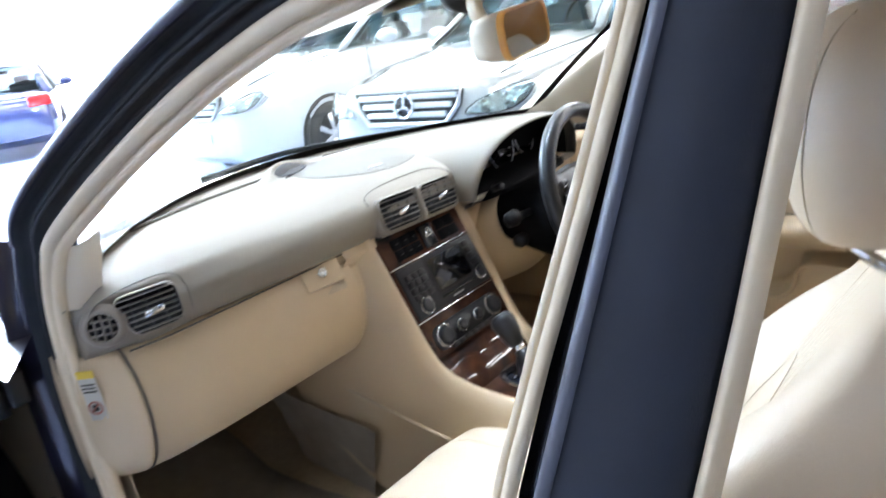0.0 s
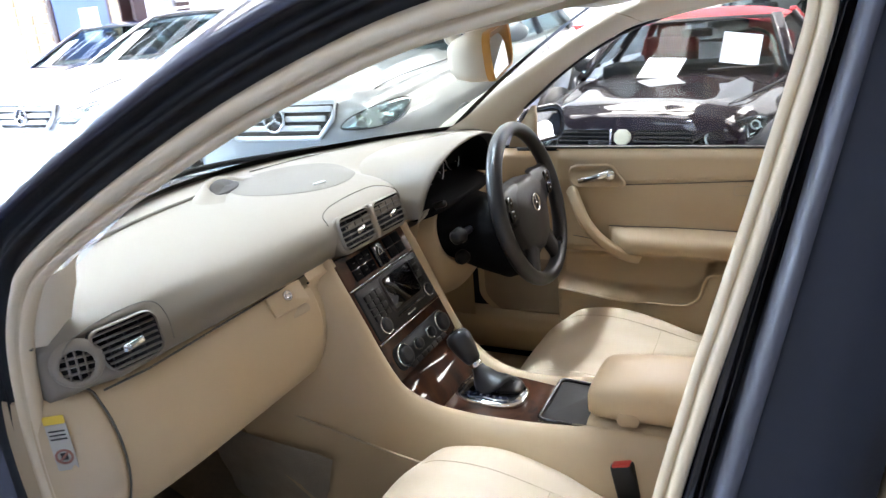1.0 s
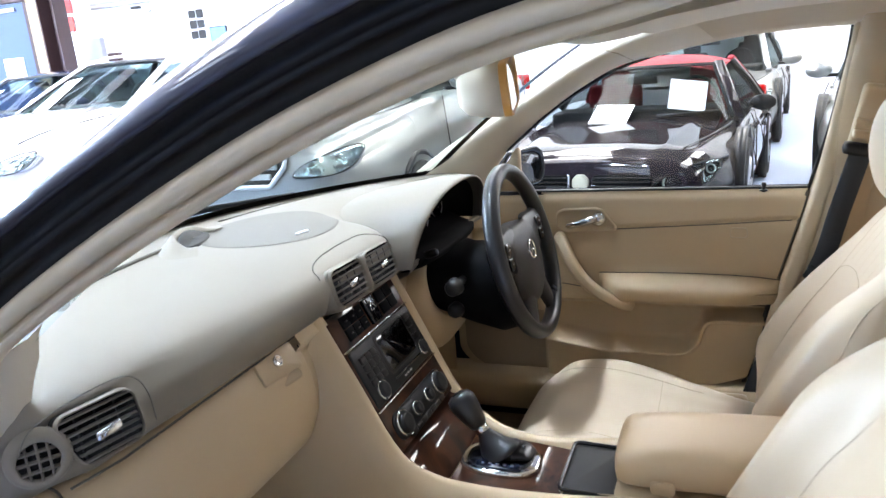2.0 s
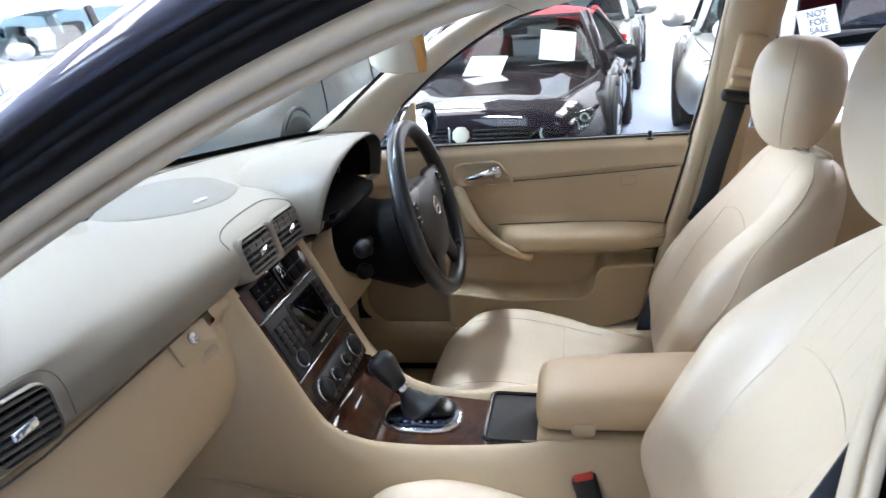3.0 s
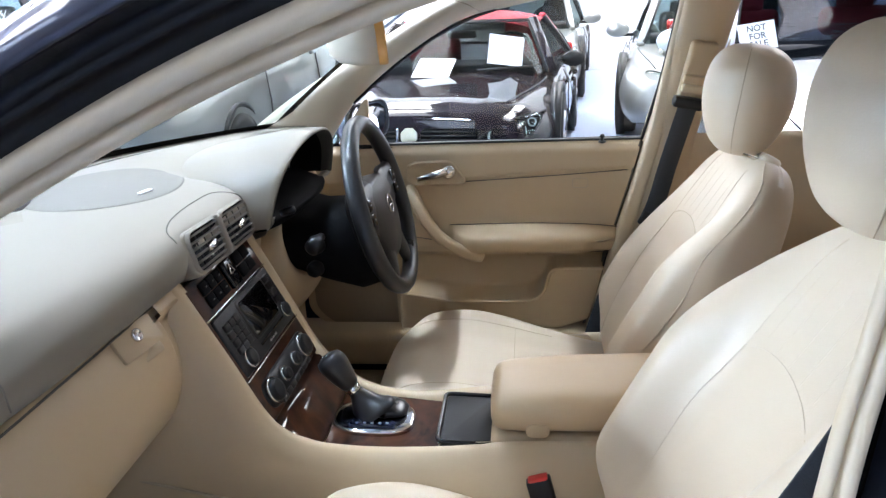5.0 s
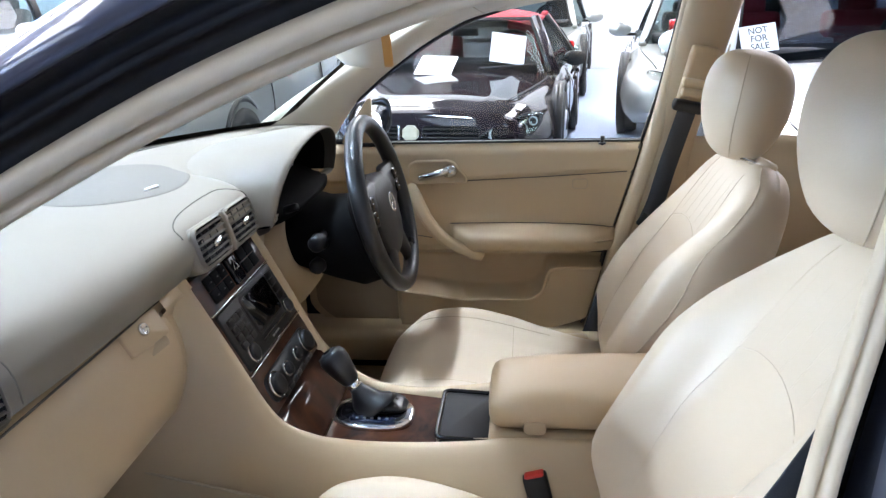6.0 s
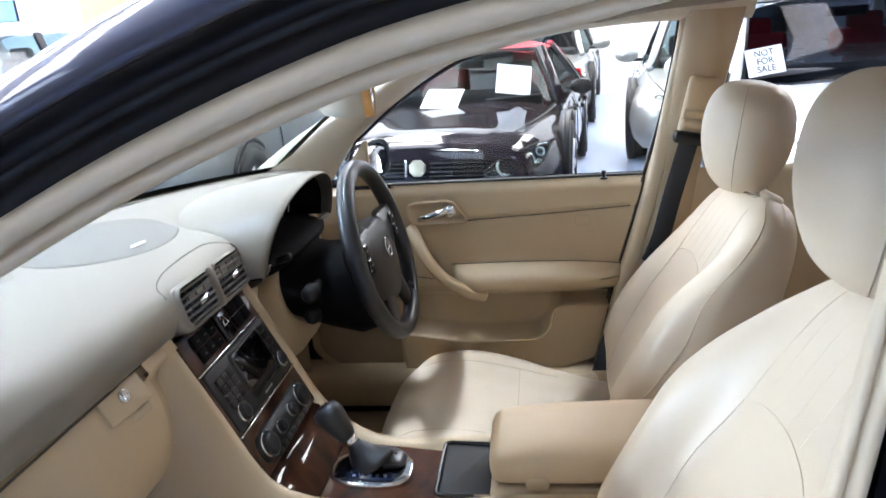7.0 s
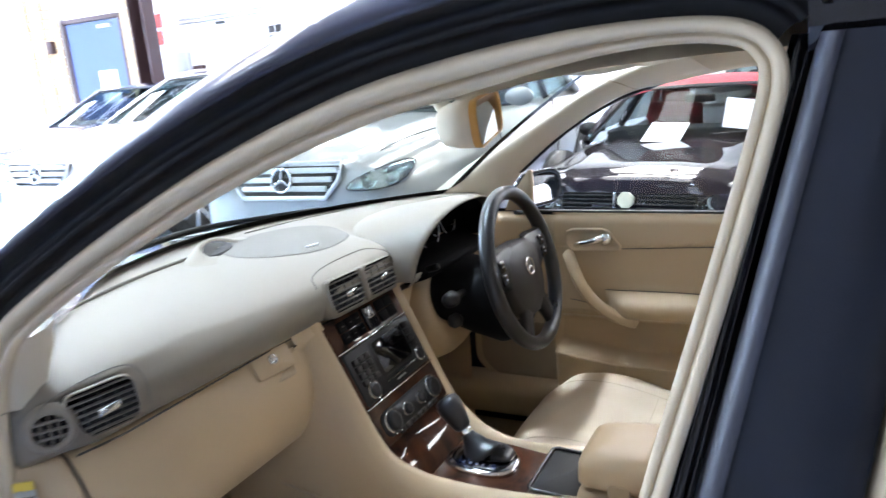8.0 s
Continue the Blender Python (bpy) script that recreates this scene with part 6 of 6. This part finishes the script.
# ---- parked cars ----
def wheel_parts(parent, x, y, r, side):
    m = frame_m((x, y, r), (0, 1, 0), (0, 0, 1)) if side > 0 else frame_m((x, y, r), (0, -1, 0), (0, 0, 1))
    w = part("wheel", rings(m, [(r * 0.66, -0.17), (r * 0.96, -0.17), (r, -0.14), (r, -0.03), (r * 0.95, -0.002), (r * 0.72, 0.0), (r * 0.66, -0.012)], 32, caps=False), TYRE, parent, "black tyre on an alloy wheel")
    part("rim", rings(m, [(r * 0.68, -0.010), (r * 0.64, -0.006), (r * 0.61, -0.05), (r * 0.10, -0.07)], 32), BLACK, w)
    for k in range(7):
        a = 2 * math.pi * k / 7
        part("spoke", sweep([m @ Vector((q * math.cos(a), q * math.sin(a), z)) for q, z in ((0.03, -0.018), (r * 0.35, -0.012), (r * 0.64, -0.010))], rrect(0.045, 0.02, 0.006, 2), up=m.to_3x3() @ Vector((0, 0, 1))), ALLOY, w)
    part("hub", rings(m, [(0.05, -0.03), (0.045, -0.008), (0.001, -0.006)], 18), ALLOY, w)
    return w


def parked_car(name, label, at, yaw, paint, L=4.55, W=1.77, H=1.44, hood=0.95, nose=0.68, cowl=1.28, wst=2.05, rst=3.35, rsb=4.05, deck=1.0, belt=0.95, roofw=0.60, kind="star", roofmat=None, gmat=None, seats=None, lampz=0.10, lampx=0.71, inside=None, rails=False):
    """A parked car: nose at local y=0, body running to +y... the front faces -y."""
    car = thing(name, label, "car")
    hw = W / 2
    # body skin: stations along the length
    def top(y):
        return interp([(0.0, nose - 0.16), (0.05, nose - 0.03), (0.18, nose + 0.03), (0.5, lerp(nose, hood, 0.55)), (cowl, hood), (rsb, deck), (L - 0.25, deck - 0.02), (L - 0.05, deck - 0.10), (L, deck - 0.3)], y)
    def halfw(y):
        return hw * interp([(0, 0.70), (0.06, 0.80), (0.2, 0.90), (0.55, 0.975), (1.2, 1.0), (L - 1.0, 1.0), (L - 0.3, 0.93), (L - 0.05, 0.84), (L, 0.78)], y)
    def bot(y):
        return interp([(0, 0.30), (0.15, 0.20), (0.5, 0.19), (L - 0.4, 0.2), (L, 0.34)], y)
    ys_ = [0, 0.01, 0.02, 0.04, 0.06, 0.09, 0.12, 0.16, 0.2, 0.26, 0.32, 0.4, 0.5, 0.62, 0.75, 0.88, 1.0, 1.14, cowl, 1.7, 2.2, 2.8, 3.4, rsb, L - 0.3, L - 0.12, L - 0.04, L]
    soft = lambda f, y: sum(f(min(L, max(0.0, y + d))) for d in ((0.0,) if y < 0.1 or y > L - 0.15 else (-0.09, -0.045, 0.0, 0.045, 0.09))) / (1 if y < 0.1 or y > L - 0.15 else 5)
    rows = []
    for y in ys_:
        t, w, b = soft(top, y), soft(halfw, y), bot(y)
        bl = min(t - 0.02, belt - 0.10)
        cz = 0.012 * smooth(0.1, 0.4, y) * smooth(cowl + 0.3, cowl, y)
        prof = [(0, t), (0.30 * w, t - 0.003), (0.50 * w, t - 0.012), (0.56 * w, t - 0.006 - cz * 0.2), (0.62 * w, t - 0.014 - cz), (0.74 * w, t - 0.026 - cz), (0.84 * w, t - 0.05), (0.93 * w, t - 0.10), (0.985 * w, lerp(t - 0.12, b, 0.25)), (1.0 * w, lerp(t - 0.12, b, 0.5)), (0.985 * w, lerp(t - 0.12, b, 0.8)), (0.93 * w, b), (0.5 * w, b - 0.02), (0, b - 0.02)]
        full = [(-x, z) for x, z in prof[::-1]][:-1] + prof
        rows.append([Vector((x, y, z)) for x, z in full])
    part("body", grid(rows, caps=True), paint, car)
    # greenhouse
    zr = H
    gl = gmat or DARKGLASS
    bw, rw = hw * (0.98 if kind == "roadster" else 0.90), hw * roofw * 1.15
    base = [(-bw * 0.86, cowl), (0, cowl - 0.12), (bw * 0.86, cowl), (bw, cowl + 0.35), (bw, rsb - 0.4), (bw * 0.85, rsb), (-bw * 0.85, rsb), (-bw, rsb - 0.4), (-bw, cowl + 0.35)]
    rt = [(-rw * 0.9, wst), (0, wst - 0.06), (rw * 0.9, wst), (rw, wst + 0.2), (rw, rst - 0.2), (rw * 0.9, rst), (-rw * 0.9, rst), (-rw, rst - 0.2), (-rw, wst + 0.2)]
    def bz_(y):
        return top(y) - 0.03 if y < cowl + 0.1 else belt
    rows = [[Vector((x, y, bz_(y))) for x, y in base], [Vector((lerp(a[0], b_[0], 0.5) * 1.03, lerp(a[1], b_[1], 0.5), lerp(bz_(a[1]), zr - 0.06, 0.53))) for a, b_ in zip(base, rt)], [Vector((x, y, zr - 0.07)) for x, y in rt]]
    g = part("glasshouse", grid(rows, close_v=True), gl, car, "tinted car windows")
    g.visible_shadow = False
    rm = roofmat or paint
    nr = 9
    rr_ = []
    for i in range(nr):
        y = lerp(wst - 0.05, rst + 0.03, i / (nr - 1))
        wv = rw * interp([(0, 0.93), (0.15, 1.0), (0.85, 1.0), (1, 0.93)], i / (nr - 1))
        rr_.append([Vector((x * wv, y, zr - 0.07 * (abs(x) ** 3.0) - 0.05 * abs(2 * i / (nr - 1) - 1) ** 3)) for x in lin(-1.02, 1.02, 11)])
    part("roof", grid(rr_), rm, car)
    def pil(a, b_, r):
        return sweep([a, a.lerp(b_, 0.5) + Vector((0.0, 0, 0.012)), b_], rrect(r * 2, r * 1.3, r * 0.4), up=(0, 0, 1))
    mk = 0.78 if kind == "roadster" else 1.0
    for sg in (-1, 1):
        part("pillar", pil(Vector((sg * bw * 0.90, cowl + 0.0, bz_(cowl))), Vector((sg * rw * 0.95, wst, zr - 0.06)), 0.035), paint, car)
        part("pillar", pil(Vector((sg * bw * 1.0, (cowl + rsb) / 2 + 0.15, belt - 0.02)), Vector((sg * rw * 1.02, (wst + rst) / 2 + 0.1, zr - 0.07)), 0.04), BLACK, car)
        part("pillar", pil(Vector((sg * bw * 0.92, rsb - 0.1, belt - 0.02)), Vector((sg * rw * 0.95, rst, zr - 0.06)), 0.03 if kind == "roadster" else 0.06), rm, car)
        # mirror
        mp = part("door_mirror", oval(pose(sg * (hw + (0.02 if kind == "roadster" else 0.06)), cowl + 0.42, belt + (0.02 if kind == "roadster" else 0.06), 90, 0, sg * 12), [(a * mk, b_ * mk, c) for a, b_, c in [(0.04, 0.03, -0.06), (0.10, 0.062, -0.04), (0.11, 0.07, 0.01), (0.105, 0.066, 0.05)]], 20), paint if kind != "roadster" else BLACK, car)
        part("mirror_stem", box(pose(sg * (hw - 0.03), cowl + 0.44, belt + 0.01), 0.12, 0.05, 0.03, 0.01), BLACK, mp)
        if rails:
            part("roof_rail", tube(cr([(sg * rw * 0.93, wst + 0.12, zr - 0.05), (sg * rw * 0.93, wst + 0.30, zr + 0.01), (sg * rw * 0.93, (wst + rst) / 2, zr + 0.025), (sg * rw * 0.93, rst - 0.3, zr + 0.01), (sg * rw * 0.93, rst - 0.1, zr - 0.05)], 5), 0.016, 8), SATIN, car, "silver roof rail")
        # bonnet shut line
        part("bonnet_line", tube([Vector((sg * soft(halfw, y) * lerp(0.70, 0.83, smooth(0.2, cowl, y)), y, soft(top, y) - lerp(0.026, 0.046, smooth(0.2, cowl, y)) + 0.002)) for y in lin(0.24, cowl - 0.02, 12)], 0.004, 5), BLACK, car)
        # lamps
        road = kind == "roadster"
        hl = frame_m((sg * hw * (0.66 if road else lampx), 0.115, nose - (0.15 if road else lampz)), (1.0, sg * 0.52, 0.0), (0, 0.55, 1))
        lw, lh = (0.42, 0.17) if road else (0.42, 0.17)
        lens_o = [(sg * lw * (p.x - 0.02), lh * p.y) for p in cr([(-0.48, -0.36, 0), (-0.2, -0.46, 0), (0.12, -0.38, 0), (0.36, -0.08, 0), (0.50, 0.46, 0), (0.30, 0.50, 0), (0.0, 0.30, 0), (-0.34, -0.02, 0)], 4, closed=True)]
        lamp = part("headlamp", slab(hl @ pose(0, 0, 0.040), lens_o, 0.12, 0.008), GLOSSBLACK if road else LAMP, car, "clear headlamp cluster")
        for q, v, r_ in ((-0.20, -0.14, 0.052), (0.12, -0.02, 0.048), (0.33, 0.24, 0.026)):
            cup = part("reflector", rings(hl @ pose(sg * q * lw, v * lh, 0.042), [(r_, 0), (r_, 0.010), (r_ * 0.86, 0.012), (r_ * 0.76, 0.004)], 20, caps=False), SATIN if road else CHROME, lamp)
            part("bulb_cup", rings(hl @ pose(sg * q * lw, v * lh, 0.042), [(r_ * 0.78, 0.004), (r_ * 0.45, 0.002), (r_ * 0.35, 0.006), (0.001, 0.010)], 18), HUBGREY if road else CHROME, cup)
        part("lamp_lens", slab(hl @ pose(0, 0, 0.058), lens_o, 0.004, 0.003, dome=0.012), GLASS, lamp, "clear lens").visible_shadow = False
        part("lamp_seam", tube([hl @ Vector((x * 1.01, y * 1.02, 0.052)) for x, y in lens_o], 0.004, 5, closed=True, up=hl.to_3x3() @ Vector((0, 0, 1))), HUBGREY, lamp)
        for y in (0.88, L - 0.92):
            part("wheel_arch", rings(frame_m((sg * (hw * 0.985 - 0.012), y, 0.33), (0, sg * 1.0, 0), (0, 0, 1)), [(0.36, -0.05), (0.365, 0.018), (0.34, 0.02), (0.33, 0.004), (0.02, 0.004)], 28), BLACK, car)
            wheel_parts(car, sg * (hw + 0.005), y, 0.315, sg)
        part("tail_lamp", box(pose(sg * hw * 0.72, L - 0.06, deck - 0.16, 0, 0, -sg * 14), 0.32, 0.06, 0.16, 0.02), TAIL, car)
        # door shut lines and handles
        for y in (cowl + 0.18, (cowl + rsb) / 2 + 0.15, rsb - 0.15):
            part("shut_line", sweep([Vector((sg * hw * q, y + dy2, z)) for q, dy2, z in ((0.955, 0.02, belt - 0.03), (1.002, 0, 0.62), (1.002, -0.02, 0.36))], rrect(0.008, 0.008, 0.002, 1), up=(sg, 0, 0)), BLACK, car)
        for y in ((cowl + rsb) / 2 + 0.0, rsb - 0.35):
            part("door_handle", box(pose(sg * (hw * 1.0 + 0.008), y, belt - 0.17), 0.03, 0.2, 0.035, 0.01), paint, car)
    # front: grille, bumper intake, plate bars
    if kind == "star":
        gm_ = frame_m((0, 0.012, nose - 0.125), (1, 0, 0), (0, 0.20, 1))
        part("grille", slab(gm_ @ pose(0, 0, 0.02), [(-0.41, 0.095), (0.41, 0.095), (0.39, 0.0), (0.30, -0.10), (-0.30, -0.10), (-0.39, 0.0)], 0.05, 0.006), BLACK, car, "black grille with silver bars")
        for k in range(3):
            part("grille_bar", box(gm_ @ pose(0, 0.060 - 0.055 * k, 0.028), 0.79 - 0.08 * k, 0.034, 0.02, 0.008), BAR, car)
        part("grille_frame", tube([gm_ @ Vector((x, y, 0.024)) for x, y in [(-0.42, 0.102), (0.42, 0.102), (0.40, 0.0), (0.305, -0.108), (-0.305, -0.108), (-0.40, 0.0)]], 0.016, 8, closed=True, up=(0, -1, 0.2)), BAR, car)
        part("badge_disc", rings(gm_ @ pose(0, 0, 0.036), [(0.072, 0), (0.072, 0.006), (0.001, 0.006)], 28), GLOSSBLACK, car, "dark badge backing")
        part("badge", rings(gm_ @ pose(0, 0, 0.04), [(0.078, 0), (0.078, 0.014), (0.066, 0.014), (0.066, 0)], 28, caps=False), CHROME, car, "round chrome badge")
        for k in range(3):
            part("badge_bar", box(gm_ @ pose(0, 0, 0.047, 0, 0, 120 * k) @ pose(0, 0.033, 0), 0.014, 0.066, 0.01, 0.003), CHROME, car)
    elif kind == "roadster":
        gm_ = frame_m((0, 0.0, nose - 0.15), (1, 0, 0), (0, 0.2, 1))
        for sg in (-1, 1):
            part("grille", slab(gm_ @ pose(sg * 0.225, 0.0, 0.024), rrect(0.32, 0.105, 0.025), 0.04, 0.006), COLBLACK, car, "black slatted grille")
            for k in range(4):
                part("grille_bar", box(gm_ @ pose(sg * 0.225, 0.036 - 0.024 * k, 0.028), 0.31, 0.007, 0.012, 0.002), HUBGREY, car)
        part("badge", slab(gm_ @ pose(0, 0.01, 0.035), [(0.05 * math.cos(radians(22.5 + 45 * k)), 0.05 * math.sin(radians(22.5 + 45 * k))) for k in range(8)], 0.02, 0.004), mat("cream enamel", (0.42, 0.38, 0.28), 0.4, spec=0.2), car, "cream octagonal badge")
        part("badge_bar", box(gm_ @ pose(-0.065, 0.01, 0.03), 0.012, 0.09, 0.012, 0.003), CHROME, car)
    part("intake", slab(frame_m((0, 0.035, 0.34), (1, 0, 0), (0, -0.1, 1)) @ pose(0, 0, 0.02), rrect(W * 0.62, 0.11, 0.03), 0.04, 0.008), BLACK, car, "black lower intake")
    part("plate", box(frame_m((0, 0.0, 0.455), (1, 0, 0), (0, 0, 1)) @ pose(0, 0, 0.025), 0.40, 0.10, 0.012, 0.003), GLOSSBLACK if kind != "star" else WHITE, car, "plain plate")
    # cabin
    part("cabin", box(pose(0, (cowl + rsb) / 2 + 0.1, belt - 0.12), W * 0.8, (rsb - cowl) * 0.8, 0.2, 0.03), inside or DARKIN, car)
    part("inner_dash", box(pose(0, cowl + 0.22, belt - 0.01), W * 0.72, 0.3, 0.10, 0.03), inside or DARKIN, car)
    for sg in (-1, 1):
        st_ = part("seat", box(pose(sg * 0.36, (cowl + rsb) / 2 + 0.25, belt - 0.04, -14), 0.44, 0.14, 0.40, 0.06, 3), seats or inside or DARKIN, car)
        part("headrest", box(pose(sg * 0.36, (cowl + rsb) / 2 + 0.29, belt + 0.20, -8), 0.23, 0.10, 0.13, 0.045, 3), seats or inside or DARKIN, car)
    part("wheel_ring", sweep([Vector((0.36 + 0.17 * math.cos(a), cowl + 0.55 + 0.05 * math.sin(a), belt + 0.05 + 0.16 * math.sin(a))) for a in lin(0, 2 * math.pi, 24, endpoint=False)], circle(0.013, 8), up=(0, 1, 0), closed=True), BLACK, car)
    # windscreen surround and cabin mirror
    fr_ = [Vector((-bw * 0.86, cowl, bz_(cowl) + 0.01)), Vector((-rw * 0.9, wst, zr - 0.07)), Vector((0, wst - 0.06, zr - 0.062)), Vector((rw * 0.9, wst, zr - 0.07)), Vector((bw * 0.86, cowl, bz_(cowl) + 0.01))]
    part("windscreen_surround", sweep([p + Vector((0, -0.012, 0.006)) for p in fr_], rrect(0.035, 0.012, 0.004, 2), up=(0, -0.7, 0.7)), BLACK, car, "black windscreen surround")
    part("cabin_mirror", box(pose(0, wst - 0.02, zr - 0.15, 20), 0.22, 0.025, 0.06, 0.012), BLACK, car)
    for sg in (-1, 1):
        part("wiper", tube([Vector((sg * 0.1 + 0.1, cowl - 0.06, top(cowl) + 0.015)), Vector((sg * 0.35 + 0.25, cowl - 0.02, top(cowl) + 0.03))], 0.008, 6), BLACK, car)
    car.matrix_basis = pose(at[0], at[1], 0, 0, 0, yaw)
    return car


# noses face -x: local -y turned to -x
YAW = -90 - 5.5
parked_car("roadster_car", "dark aubergine convertible with red soft top and sheets in its windscreen", (2.98, 0.36), YAW, MGPAINT, L=3.94, W=1.63, H=1.105, hood=0.73, nose=0.655, cowl=1.25, wst=1.75, rst=2.6, rsb=3.0, deck=0.80, belt=0.74, kind="roadster", roofmat=REDCLOTH, gmat=ROADGLASS, seats=REDCLOTH)
parked_car("silver_car", "silver sedan with a barred chrome grille", (2.42, 2.32), -89, SILVER, nose=0.865, hood=1.04, belt=1.02, H=1.47, deck=1.05, lampz=0.135, inside=GREYIN)
parked_car("white_wagon", "white estate car with a barred grille", (2.92, 5.34), -93, CARWHITE, rst=3.9, rsb=4.4, H=1.52, nose=0.86, hood=1.09, belt=1.06, rails=True, lampz=0.135, inside=GREYIN)
parked_car("blue_car", "dark blue sedan parked beyond the white one", (4.0, 7.66), -91, CARBLUE, H=1.48, nose=0.80, hood=1.04, belt=1.02, inside=GREYIN)
parked_car("white_convertible", "white coupe with a sign behind its windscreen", (1.75, -1.95), YAW, CARWHITE, H=1.33, hood=0.86, nose=0.66, belt=0.88, gmat=COUPEGLASS, seats=REDCLOTH)
parked_car("silver_coupe", "silver coupe parked beside the blue floor strip", (4.68, -1.81), -100, SILVER, H=1.24, hood=0.75, nose=0.60, belt=0.77, deck=0.80, lampx=0.50)
parked_car("pale_car", "pale silver hatchback parked behind the convertible", (7.2, 0.0), YAW, SILVER, H=1.24, hood=0.78, nose=0.62, belt=0.79, deck=0.82)
parked_car("blue_hatchback", "dark blue hatchback seen from behind", (5.6, 15.2), -28 + 180, CARBLUE)


# ---- sheets ----
def sheet(name, label, m, w, h, lines=()):
    s = part(name, box(m, w, h, 0.002), WHITE, None, smooth=False)
    s.location = (0, 0, 0)
    tagged(s, label, "paper sheet")
    return s


sheet("paper_sheet", "white paper sheet leaning at the foot of the convertible's windscreen", frame_m((4.13, 0.347, 0.772), (-0.005, -0.255, -0.013), (0.256, -0.026, 0.105)) @ Matrix(((1, 0.10, 0, 0), (0, 1, 0, 0), (0, 0, 1, 0), (0, 0, 0, 1))), 0.255, 0.27)
sheet("paper_sheet", "white paper sheet standing in the convertible's windscreen", frame_m((4.218, -0.151, 0.865), (0.029, -0.241, -0.040), (0.09, 0.03, 0.184)), 0.243, 0.215)


for lab, at, yaw, zb in (("white price sheet behind the white car's windscreen", (2.92, 5.34), -93, 1.10), ("white price sheet behind the blue car's windscreen", (4.0, 7.66), -91, 1.05)):
    sheet("paper_sheet", lab, pose(at[0], at[1], 0, 0, 0, yaw) @ frame_m((-0.42, 1.50, zb + 0.10), (1, 0.05, 0.12), (-0.10, 0.80, 0.40)), 0.22, 0.62)


def lettering(name, text, m, size, material, parent):
    cu = bpy.data.curves.new(name, "FONT")
    cu.body, cu.size, cu.extrude = text, size, 0.0005
    cu.align_x, cu.align_y = "CENTER", "CENTER"
    me = bpy.data.meshes.new_from_object(bpy.data.objects.new("tmp", cu))
    me.transform(m)
    me.materials.append(material)
    ob = new(name, me)
    ob.parent = parent
    return ob


nm = frame_m((3.03, -1.491, 0.981), (0.10, -1, 0.12), (0.35, 0.12, 1))
ns = sheet("sale_sign", "white card sign leaning on the white car's windscreen", nm, 0.19, 0.145)
ns["category"] = "sign"
for k, w in enumerate(("NOT", "FOR", "SALE")):
    lettering("sign_text", w, nm @ pose(0, 0.042 - 0.042 * k, 0.002), 0.046, INK, ns)
